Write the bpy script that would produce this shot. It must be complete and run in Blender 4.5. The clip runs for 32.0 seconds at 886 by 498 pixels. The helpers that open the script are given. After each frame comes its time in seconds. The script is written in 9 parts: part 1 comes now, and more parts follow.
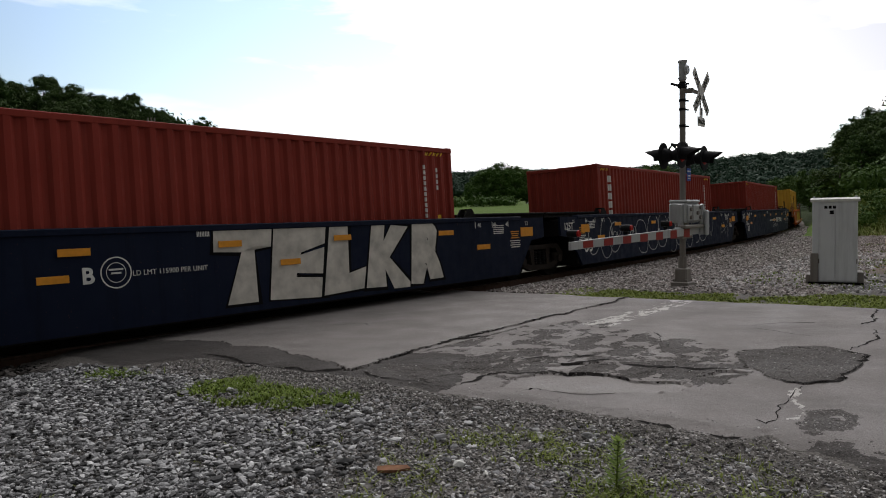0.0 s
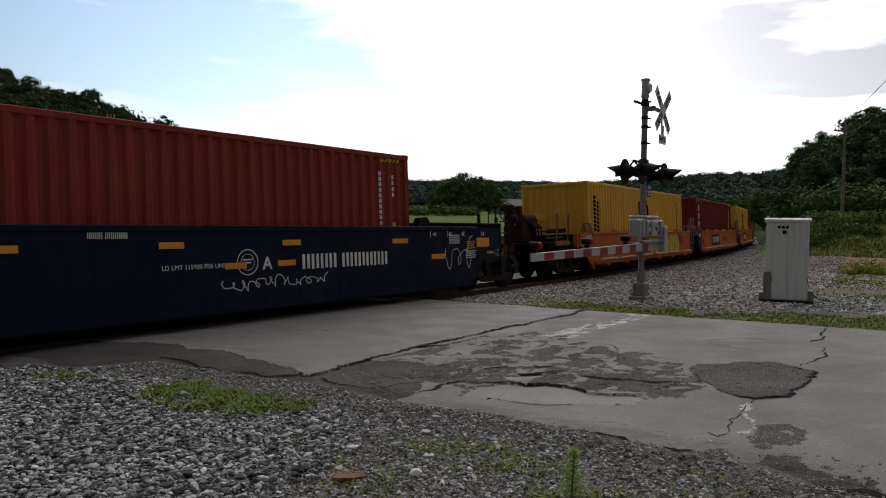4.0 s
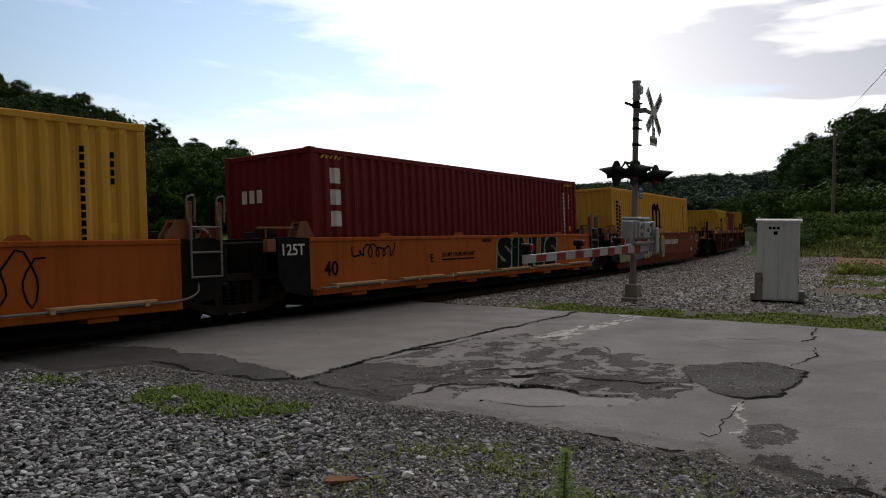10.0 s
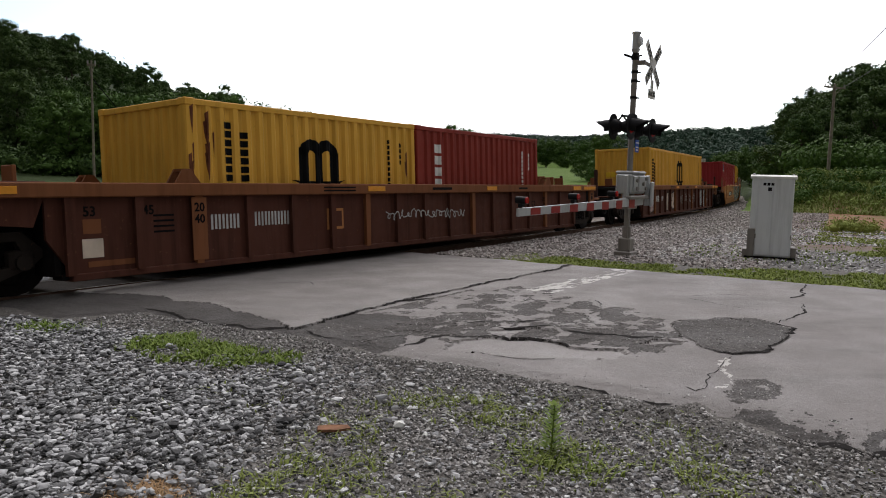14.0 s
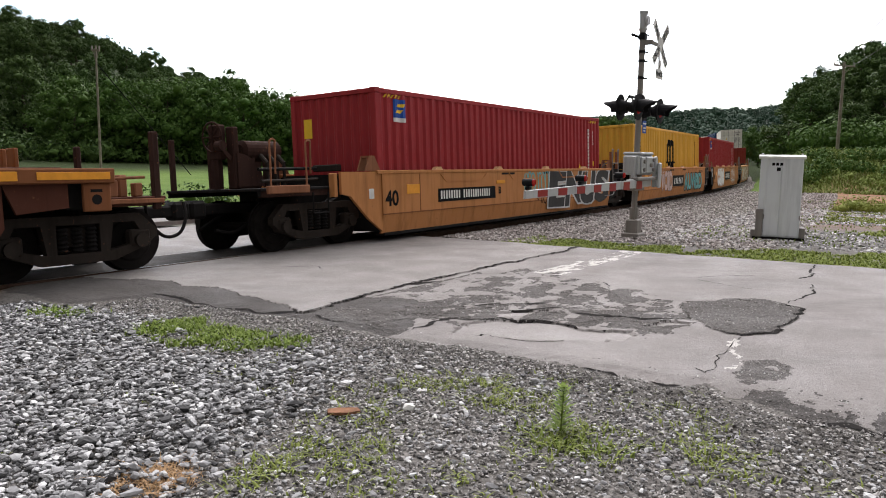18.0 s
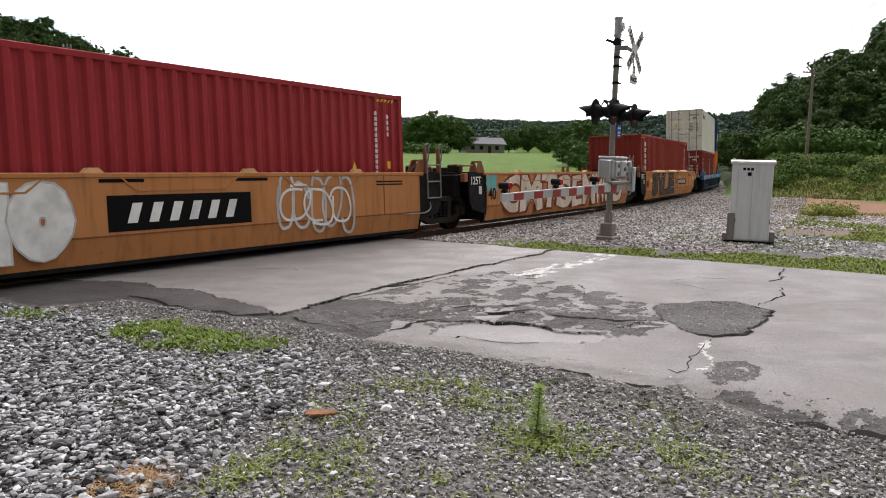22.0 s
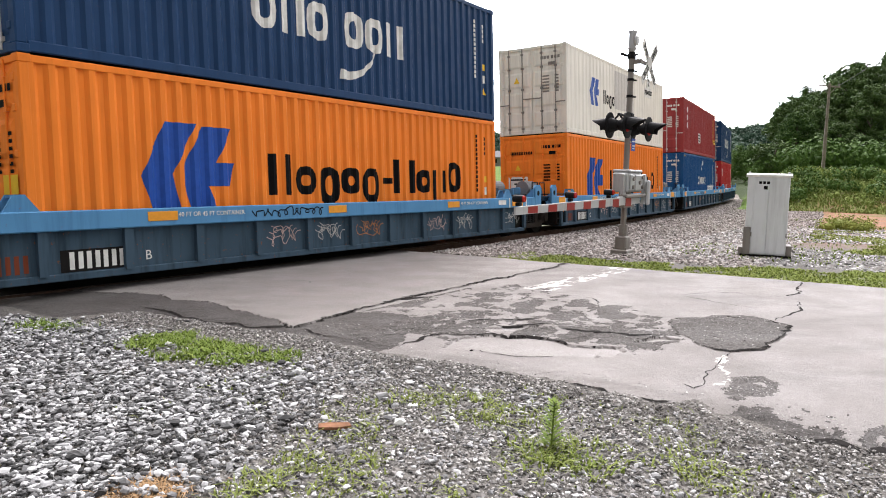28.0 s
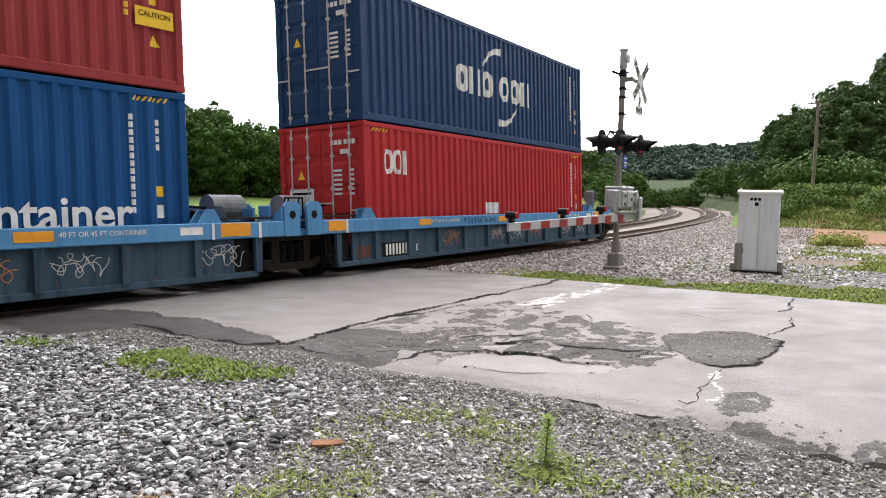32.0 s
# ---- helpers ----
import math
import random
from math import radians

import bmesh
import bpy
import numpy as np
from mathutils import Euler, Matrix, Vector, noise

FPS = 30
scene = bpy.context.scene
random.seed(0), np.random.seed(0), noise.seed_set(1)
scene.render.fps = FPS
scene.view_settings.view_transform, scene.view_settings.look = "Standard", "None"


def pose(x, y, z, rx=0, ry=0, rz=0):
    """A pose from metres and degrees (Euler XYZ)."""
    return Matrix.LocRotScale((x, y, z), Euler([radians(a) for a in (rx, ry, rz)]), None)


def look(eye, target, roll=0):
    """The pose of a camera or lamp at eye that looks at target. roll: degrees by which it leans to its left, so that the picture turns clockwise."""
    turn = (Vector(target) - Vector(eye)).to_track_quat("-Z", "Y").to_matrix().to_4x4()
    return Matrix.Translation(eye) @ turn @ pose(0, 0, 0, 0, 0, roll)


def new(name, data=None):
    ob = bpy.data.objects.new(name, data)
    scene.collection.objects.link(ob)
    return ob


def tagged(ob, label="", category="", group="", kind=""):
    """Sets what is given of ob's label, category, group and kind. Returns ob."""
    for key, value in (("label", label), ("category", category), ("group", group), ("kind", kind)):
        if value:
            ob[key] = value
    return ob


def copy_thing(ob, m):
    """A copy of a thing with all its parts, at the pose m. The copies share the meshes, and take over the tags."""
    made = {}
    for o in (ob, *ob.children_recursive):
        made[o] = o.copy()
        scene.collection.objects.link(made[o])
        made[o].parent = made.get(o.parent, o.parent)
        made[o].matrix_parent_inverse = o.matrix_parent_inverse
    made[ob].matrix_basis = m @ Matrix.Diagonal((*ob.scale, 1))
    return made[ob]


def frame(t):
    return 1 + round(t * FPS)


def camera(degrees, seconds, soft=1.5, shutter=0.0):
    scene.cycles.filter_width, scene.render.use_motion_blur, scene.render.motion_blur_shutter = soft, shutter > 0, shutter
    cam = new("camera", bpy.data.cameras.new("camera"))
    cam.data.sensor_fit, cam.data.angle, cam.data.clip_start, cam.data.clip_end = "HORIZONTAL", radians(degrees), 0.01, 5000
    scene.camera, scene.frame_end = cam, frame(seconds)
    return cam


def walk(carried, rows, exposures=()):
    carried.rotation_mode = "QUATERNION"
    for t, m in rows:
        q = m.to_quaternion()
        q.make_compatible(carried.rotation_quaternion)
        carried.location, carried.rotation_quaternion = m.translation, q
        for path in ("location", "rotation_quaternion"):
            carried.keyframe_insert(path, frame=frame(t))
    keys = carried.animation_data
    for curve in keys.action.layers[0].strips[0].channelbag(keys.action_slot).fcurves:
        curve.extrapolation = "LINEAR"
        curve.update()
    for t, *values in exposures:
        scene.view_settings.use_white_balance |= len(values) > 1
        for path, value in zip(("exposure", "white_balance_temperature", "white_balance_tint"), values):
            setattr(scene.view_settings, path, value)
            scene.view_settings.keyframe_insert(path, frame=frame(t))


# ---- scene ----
cam = camera(63.46, 32.0, soft=1.0)
PATH = [
    (0, pose(-0.059, 0.056, 1.742, 87.17, 1.02, 4.03)),
    (0.5, pose(-0.057, 0.047, 1.742, 87.03, 0.93, 2.86)),
    (1, pose(-0.062, 0.047, 1.739, 86.23, 1.78, 1.38)),
    (1.3, pose(-0.070, 0.055, 1.759, 86.38, 0.99, 1.21)),
    (1.5, pose(-0.058, 0.053, 1.740, 86.21, 1.42, 1.01)),
    (2, pose(-0.059, 0.051, 1.748, 87.36, 0.13, 1.26)),
    (2.5, pose(-0.068, 0.045, 1.742, 87.35, -0.24, 1.90)),
    (3, pose(-0.067, 0.057, 1.744, 87.50, -0.36, 1.99)),
    (3.5, pose(-0.065, 0.061, 1.740, 87.61, -0.58, 1.58)),
    (4, pose(-0.067, 0.056, 1.738, 87.85, -0.80, 1.06)),
    (4.5, pose(-0.066, 0.051, 1.744, 88.10, -0.72, 0.83)),
    (6.5, pose(-0.064, 0.062, 1.740, 88.04, -0.31, 0.58)),
    (7, pose(-0.058, 0.055, 1.740, 88.19, -0.36, 0.36)),
    (7.5, pose(-0.056, 0.056, 1.744, 88.51, -0.48, 0.32)),
    (8, pose(-0.067, 0.050, 1.739, 88.54, -0.75, 0.21)),
    (8.5, pose(-0.073, 0.051, 1.727, 88.23, -1.18, 0.61)),
    (9, pose(-0.069, 0.053, 1.734, 88.27, -0.70, 0.39)),
    (9.5, pose(-0.065, 0.058, 1.734, 87.94, -0.43, 0.43)),
    (10, pose(-0.054, 0.061, 1.733, 88.06, -0.55, 0.49)),
    (10.5, pose(-0.064, 0.064, 1.737, 88.46, -0.76, 0.39)),
    (11, pose(-0.065, 0.058, 1.736, 88.71, -0.77, 0.32)),
    (11.5, pose(-0.065, 0.055, 1.740, 88.90, -0.68, 0.25)),
    (11.8, pose(-0.063, 0.044, 1.754, 88.90, -0.59, 0.62)),
    (12, pose(-0.056, 0.057, 1.739, 88.96, -0.43, 0.51)),
    (12.5, pose(-0.061, 0.054, 1.735, 88.93, -0.79, 0.18)),
    (13, pose(-0.050, 0.050, 1.755, 89.17, -1.59, -0.17)),
    (13.5, pose(-0.059, 0.043, 1.762, 86.49, -1.57, 0.35)),
    (14, pose(-0.050, 0.059, 1.759, 84.09, -1.41, 0.09)),
    (14.5, pose(-0.056, 0.060, 1.777, 84.10, -1.84, 0.46)),
    (16.5, pose(-0.062, 0.063, 1.767, 83.36, -0.81, 0.69)),
    (17, pose(-0.058, 0.062, 1.760, 83.10, -0.98, 0.50)),
    (17.5, pose(-0.061, 0.063, 1.753, 82.96, -1.06, 0.35)),
    (18, pose(-0.062, 0.067, 1.757, 82.73, -0.92, 0.55)),
    (18.4, pose(-0.071, 0.055, 1.770, 82.54, -1.20, 0.13)),
    (18.5, pose(-0.063, 0.062, 1.757, 82.67, -1.18, 0.19)),
    (19, pose(-0.062, 0.064, 1.761, 82.72, -1.30, 0.01)),
    (19.5, pose(-0.065, 0.063, 1.756, 82.86, -1.47, -0.10)),
    (20, pose(-0.062, 0.062, 1.759, 82.93, -1.29, -0.60)),
    (20.5, pose(-0.061, 0.067, 1.757, 82.83, -1.24, -0.89)),
    (21, pose(-0.060, 0.060, 1.756, 82.74, -1.41, -1.14)),
    (21.5, pose(-0.070, 0.048, 1.752, 82.48, -1.24, -1.22)),
    (22, pose(-0.075, 0.024, 1.763, 82.96, -1.33, -1.34)),
    (22.5, pose(-0.080, 0.022, 1.761, 83.26, -1.09, -1.20)),
    (23, pose(-0.082, 0.016, 1.760, 83.56, -1.20, -0.95)),
    (23.5, pose(-0.083, 0.023, 1.761, 83.55, -1.47, -0.95)),
    (24, pose(-0.085, 0.020, 1.763, 83.33, -1.36, -0.88)),
    (24.5, pose(-0.086, 0.020, 1.766, 83.09, -1.19, -0.61)),
    (25, pose(-0.078, 0.027, 1.761, 82.78, -1.03, -0.54)),
    (25.5, pose(-0.079, 0.020, 1.761, 83.29, -1.36, -0.33)),
    (27.5, pose(-0.084, 0.028, 1.763, 83.41, -1.75, -0.19)),
    (28, pose(-0.079, 0.034, 1.759, 83.99, -1.38, -0.25)),
    (28.5, pose(-0.079, 0.025, 1.763, 85.15, -1.17, -0.32)),
    (29, pose(-0.075, 0.023, 1.765, 85.50, -0.86, -0.35)),
    (29.5, pose(-0.078, 0.018, 1.764, 85.18, -1.00, -0.57)),
    (30, pose(-0.084, 0.015, 1.760, 85.46, -1.36, -0.71)),
    (30.5, pose(-0.083, 0.025, 1.759, 85.41, -1.39, -0.62)),
    (31, pose(-0.084, 0.024, 1.758, 85.44, -1.42, -0.71)),
    (31.5, pose(-0.085, 0.025, 1.765, 85.41, -1.30, -0.91)),
    (32, pose(-0.083, 0.024, 1.757, 85.33, -1.38, -0.82)),
]
EXPOSURE = [(0, -1.65, 6640, 13), (1, -1.47, 6640, 13), (2, -1.74, 6640, 13), (4, -1.88, 6640, 13), (7, -2.07, 6640, 13), (8, -2.24, 6640, 13), (9, -2.15, 6640, 13), (10, -2.06, 6640, 13), (12, -2.34, 6640, 13), (12.8, -2.65, 6640, 13), (13.3, -2.15, 6640, 13), (13.8, -1.35, 6590, 14), (14.6, -0.95, 6640, 15), (17, -0.47, 6640, 15), (18, -0.38, 6640, 15), (19, -0.26, 6640, 15), (20, -0.29, 6640, 15), (21, -0.5, 6640, 15), (22, -0.42, 6640, 15), (23, -0.8, 6640, 15), (24.2, -0.71, 6640, 15), (25, -0.28, 6640, 15), (27.5, 0.21, 6640, 15), (28, 0.33, 6640, 15), (29, 0.17, 6640, 15), (32, 0.22, 6640, 15)]
walk(cam, PATH, EXPOSURE)

# ---- light: bright overcast sky, sun veiled by cloud beyond the train ----
world = bpy.data.worlds.new("sky_world")
scene.world = world
world.use_nodes = True
wt = world.node_tree
wt.nodes.clear()


def wnode(kind, **props):
    nd = wt.nodes.new(kind)
    for k, v in props.items():
        nd.inputs[k].default_value = v
    return nd


SUN_EL, SUN_AZ = 38.0, 8.0
sky = wnode("ShaderNodeTexSky")
sky.sky_type = "NISHITA"
sky.sun_disc = False
sky.sun_elevation = radians(SUN_EL)
sky.sun_rotation = radians(SUN_AZ)
sky.air_density, sky.dust_density, sky.ozone_density = 1.0, 0.15, 2.0
wc = wnode("ShaderNodeTexCoord")
wmap = wnode("ShaderNodeMapping", Scale=(1.3, 1.3, 7.0), Rotation=(0.0, 0.10, 0.35), Location=(0.35, 0.2, 0.1))
wn = wnode("ShaderNodeTexNoise", Scale=2.2, Detail=8.0, Roughness=0.56, Distortion=0.3)
wn2 = wnode("ShaderNodeTexNoise", Scale=3.0, Detail=4.5, Roughness=0.48, Distortion=0.2)
wr = wnode("ShaderNodeValToRGB")
wr.color_ramp.elements[0].position, wr.color_ramp.elements[1].position = 0.36, 0.68
wr2 = wnode("ShaderNodeValToRGB")
wr2.color_ramp.elements[0].position, wr2.color_ramp.elements[1].position = 0.46, 0.60
wr2.color_ramp.elements[0].color = (0.27, 0.29, 0.33, 1)
wr2.color_ramp.elements[1].color = (1.0, 1.0, 1.0, 1)
wsc = wnode("ShaderNodeMixRGB")
wsc.blend_type = "MULTIPLY"
wsc.inputs[0].default_value = 1.0
wsc.inputs[2].default_value = (0.26, 0.235, 0.21, 1)
wcl = wnode("ShaderNodeMixRGB")
wcl.blend_type = "MULTIPLY"
wcl.inputs[0].default_value = 1.0
wcl.inputs[2].default_value = (2.3, 2.33, 2.38, 1)
wmix = wnode("ShaderNodeMixRGB")
wbg = wnode("ShaderNodeBackground", Strength=1.0)
wo = wnode("ShaderNodeOutputWorld")
wl = wt.links.new
wl(wc.outputs["Generated"], wmap.inputs["Vector"])
wl(wmap.outputs[0], wn.inputs["Vector"])
wl(wmap.outputs[0], wn2.inputs["Vector"])
# the cloud opens on a long blue gap low over the wooded hill
_a, _b = Vector((-0.50, 0.83, 0.20)), Vector((0.06, 0.985, 0.145))
_gap = _a.cross(_b).normalized()
wclr = wnode("ShaderNodeVectorMath")
wclr.operation = "DOT_PRODUCT"
wclr.inputs[1].default_value = _gap
wabs = wnode("ShaderNodeMath")
wabs.operation = "ABSOLUTE"
wthin = wnode("ShaderNodeMapRange")
wthin.interpolation_type = "SMOOTHSTEP"
for _i, _v in ((1, 0.02), (2, 0.13), (3, -0.19), (4, 0.16)):
    wthin.inputs[_i].default_value = _v
wleft = wnode("ShaderNodeVectorMath")
wleft.operation = "DOT_PRODUCT"
wleft.inputs[1].default_value = (-0.42, 0.89, 0.17)
wend = wnode("ShaderNodeMapRange")
for _i, _v in ((1, 0.84), (2, 0.97), (3, 0.22), (4, 0.0)):
    wend.inputs[_i].default_value = _v
wopen = wnode("ShaderNodeMath")
wl(wc.outputs["Generated"], wleft.inputs[0])
wl(wleft.outputs["Value"], wend.inputs[0])
wsum = wnode("ShaderNodeMath")
wl(wc.outputs["Generated"], wclr.inputs[0])
wl(wclr.outputs["Value"], wabs.inputs[0])
wl(wabs.outputs[0], wthin.inputs[0])
wl(wthin.outputs[0], wopen.inputs[0])
wl(wend.outputs[0], wopen.inputs[1])
wl(wn.outputs[0], wsum.inputs[0])
wl(wopen.outputs[0], wsum.inputs[1])
wl(wsum.outputs[0], wr.inputs[0])
wl(wn2.outputs[0], wr2.inputs[0])
wl(sky.outputs[0], wsc.inputs[1])
# heavier grey cloud on the side of the wooded hill
wside = wnode("ShaderNodeVectorMath")
wside.operation = "DOT_PRODUCT"
wside.inputs[1].default_value = (math.sin(radians(42)) * 0.88, math.cos(radians(42)) * 0.88, 0.47)
wheavy = wnode("ShaderNodeMapRange")
for _i, _v in ((1, 0.80), (2, 0.985), (3, 0.15), (4, 1.0)):
    wheavy.inputs[_i].default_value = _v
wgrey = wnode("ShaderNodeMixRGB")
wgrey.inputs[1].default_value = (1, 1, 1, 1)
wl(wc.outputs["Generated"], wside.inputs[0])
wl(wside.outputs["Value"], wheavy.inputs[0])
wl(wheavy.outputs[0], wgrey.inputs[0])
wl(wr2.outputs[0], wgrey.inputs[2])
wl(wgrey.outputs[0], wcl.inputs[1])
wl(wr.outputs[0], wmix.inputs[0])
wl(wsc.outputs[0], wmix.inputs[1])
wl(wcl.outputs[0], wmix.inputs[2])
# the overcast is brightest towards the veiled sun and dull behind the camera
wdot = wnode("ShaderNodeVectorMath")
wdot.operation = "DOT_PRODUCT"
wdot.inputs[1].default_value = (math.sin(radians(SUN_AZ)) * 0.79, math.cos(radians(SUN_AZ)) * 0.79, 0.616)
wrng = wnode("ShaderNodeMapRange")
wrng.interpolation_type = "SMOOTHSTEP"
for _i, _v in ((1, 0.3), (2, 0.97), (3, 0.27), (4, 2.8)):
    wrng.inputs[_i].default_value = _v
wglow = wnode("ShaderNodeMixRGB")
wglow.blend_type = "MULTIPLY"
wglow.inputs[0].default_value = 1.0
wl(wc.outputs["Generated"], wdot.inputs[0])
wl(wdot.outputs["Value"], wrng.inputs[0])
wl(wmix.outputs[0], wglow.inputs[1])
wl(wrng.outputs[0], wglow.inputs[2])
wl(wglow.outputs[0], wbg.inputs[0])
wl(wbg.outputs[0], wo.inputs[0])

sun = new("sun", bpy.data.lights.new("sun", "SUN"))
sun.data.energy, sun.data.angle, sun.data.color = 1.2, radians(14), (1.0, 0.96, 0.9)
_el, _az = radians(SUN_EL), radians(SUN_AZ)
sun.matrix_world = look((0, 0, 60), (-math.sin(_az) * math.cos(_el) * 60, -math.cos(_az) * math.cos(_el) * 60, 60 - math.sin(_el) * 60))

# ---- the line of the track: a level, banked 310 m curve past the crossing ----
RAD, BANK = 310.0, 3.2
FACE0 = np.array((-3.87, 11.43))
H6 = radians(34.1)
DV = np.array((math.sin(H6), math.cos(H6)))
NV = np.array((math.cos(H6), -math.sin(H6)))


def heading(s):
    return H6 - (max(s, -25.0) - 6.0) / RAD


_n0 = np.array((math.cos(heading(0)), -math.sin(heading(0))))
CURVE = FACE0 - (1.22 + RAD) * _n0


def rail_z(off):
    """Height of the banked track plane, off metres to the camera's side of the centre line."""
    return (off - 0.755) * math.sin(radians(BANK))


def on_track(s, off=0.0):
    """A point of the track at arc length s, moved off metres to the camera's side."""
    hd = heading(s)
    n = np.array((math.cos(hd), -math.sin(hd)))
    p = CURVE + (RAD + off) * n
    if s < -25.0:
        p = p + (s + 25.0) * np.array((math.sin(hd), math.cos(hd)))
    return p[0], p[1], rail_z(off), hd


def yard_z(n):
    """The crossing's ground rises gently away from the near rail."""
    return 0.018 * np.clip(np.asarray(n) + 0.5, 0, 14)


def sn(s, n, z=0.0):
    """Crossing coordinates: s along the track, n across it towards the camera; z above the ground there."""
    p = FACE0 + s * DV + n * NV
    return (float(p[0]), float(p[1]), float(z + yard_z(n)))


SPEED = [(0, 9.87), (4, 9.85), (8, 9.75), (12, 9.99), (16, 10.33), (20, 10.43), (24, 10.61), (28, 10.8), (32, 10.99)]


def run(t):
    """How far the train has gone by t."""
    d = 0.0
    for (t0, v0), (t1, v1) in zip(SPEED, SPEED[1:]):
        if t <= t0:
            break
        e = min(t, t1)
        ve = v0 + (v1 - v0) * (e - t0) / (t1 - t0)
        d += (v0 + ve) / 2 * (e - t0)
    return d


def train_pose(s, half):
    x0, y0, z0, _ = on_track(s - half)
    x1, y1, z1, _ = on_track(s + half)
    yaw = math.degrees(math.atan2(y1 - y0, x1 - x0))
    return pose((x0 + x1) / 2, (y0 + y1) / 2, z0, 0, 0, yaw) @ pose(0, 0, 0, -BANK, 0, 0)


# ---- materials ----
def material(name, build):
    m = bpy.data.materials.new(name)
    m.use_nodes = True
    build(m.node_tree, m.node_tree.nodes["Principled BSDF"])
    return m


def tex(nt, kind, scale, stretch=(1, 1, 1), coords="Object", **props):
    tc, mp, n = nt.nodes.new("ShaderNodeTexCoord"), nt.nodes.new("ShaderNodeMapping"), nt.nodes.new(kind)
    mp.inputs["Scale"].default_value = stretch
    nt.links.new(tc.outputs[coords], mp.inputs[0])
    nt.links.new(mp.outputs[0], n.inputs["Vector"])
    n.inputs["Scale"].default_value = scale
    for k, v in props.items():
        n.inputs[k].default_value = v
    return n.outputs[0]


def ramp(nt, src, a, b, ca=(0, 0, 0), cb=(1, 1, 1)):
    r = nt.nodes.new("ShaderNodeValToRGB")
    r.color_ramp.elements[0].position, r.color_ramp.elements[1].position = a, b
    r.color_ramp.elements[0].color, r.color_ramp.elements[1].color = (*ca, 1), (*cb, 1)
    nt.links.new(src, r.inputs[0])
    return r.outputs[0]


def blend(nt, fac, a, b, mode="MIX"):
    m = nt.nodes.new("ShaderNodeMixRGB")
    m.blend_type = mode
    for i, v in enumerate((fac, a, b)):
        if isinstance(v, (int, float)):
            m.inputs[i].default_value = v
        elif isinstance(v, tuple):
            m.inputs[i].default_value = (*v, 1)
        else:
            nt.links.new(v, m.inputs[i])
    return m.outputs[0]


def bumped(nt, b, height, strength, distance):
    n = nt.nodes.new("ShaderNodeBump")
    n.inputs["Strength"].default_value, n.inputs["Distance"].default_value = strength, distance
    nt.links.new(height, n.inputs["Height"])
    nt.links.new(n.outputs[0], b.inputs["Normal"])


def paint(name, rgb, rough=0.55, grime=0.45, rust=0.15, metal=0.0, gloss=0.08):
    """Weathered paint on steel: faded in blotches, streaked down, rusty in spots."""
    def build(nt, b):
        dark = tuple(c * 0.4 for c in rgb)
        pale = tuple(min(1.0, c * 1.12 + 0.003) for c in rgb)
        base = blend(nt, ramp(nt, tex(nt, "ShaderNodeTexNoise", 0.9, Detail=6.0), 0.35, 0.7), rgb, pale)
        streak = ramp(nt, tex(nt, "ShaderNodeTexNoise", 6.0, (1, 1, 0.08), Detail=5.0, Roughness=0.65), 0.48, 0.72)
        base = blend(nt, blend(nt, 1.0, streak, (grime, grime, grime), "MULTIPLY"), base, dark)
        spot = ramp(nt, tex(nt, "ShaderNodeTexNoise", 14.0, Detail=8.0, Roughness=0.7), 0.62, 0.70)
        base = blend(nt, blend(nt, 1.0, spot, (rust * 4, rust * 4, rust * 4), "MULTIPLY"), base, (0.16, 0.07, 0.035))
        nt.links.new(base, b.inputs["Base Color"])
        rr = ramp(nt, tex(nt, "ShaderNodeTexNoise", 5.0, Detail=4.0), 0.3, 0.75, (rough - 0.1,) * 3, (min(rough + 0.2, 1),) * 3)
        nt.links.new(rr, b.inputs["Roughness"])
        b.inputs["Metallic"].default_value = metal
        b.inputs["Specular IOR Level"].default_value = gloss
        bumped(nt, b, tex(nt, "ShaderNodeTexNoise", 60.0, Detail=3.0), 0.12, 0.004)
    return material(name, build)


def plain(name, rgb, rough=0.6, metal=0.0, vary=0.2, scale=12.0):
    def build(nt, b):
        c = blend(nt, ramp(nt, tex(nt, "ShaderNodeTexNoise", scale, Detail=5.0), 0.35, 0.68), rgb, tuple(v * (1 - vary) for v in rgb))
        nt.links.new(c, b.inputs["Base Color"])
        b.inputs["Roughness"].default_value, b.inputs["Metallic"].default_value = rough, metal
        b.inputs["Specular IOR Level"].default_value = 0.2 if max(rgb) > 0.03 else 0.05
    return material(name, build)


def leafy(name, a, b2, dry):
    def build(nt, b):
        oi = nt.nodes.new("ShaderNodeObjectInfo")
        gi = nt.nodes.new("ShaderNodeNewGeometry")
        c = blend(nt, gi.outputs["Random Per Island"], a, b2)
        c = blend(nt, blend(nt, 1.0, oi.outputs["Random"], (0.35, 0.35, 0.35), "MULTIPLY"), c, dry)
        nt.links.new(c, b.inputs["Base Color"])
        b.inputs["Roughness"].default_value = 0.6
        b.inputs["Transmission Weight"].default_value = 0.0
        b.inputs["Specular IOR Level"].default_value = 0.06
    return material(name, build)


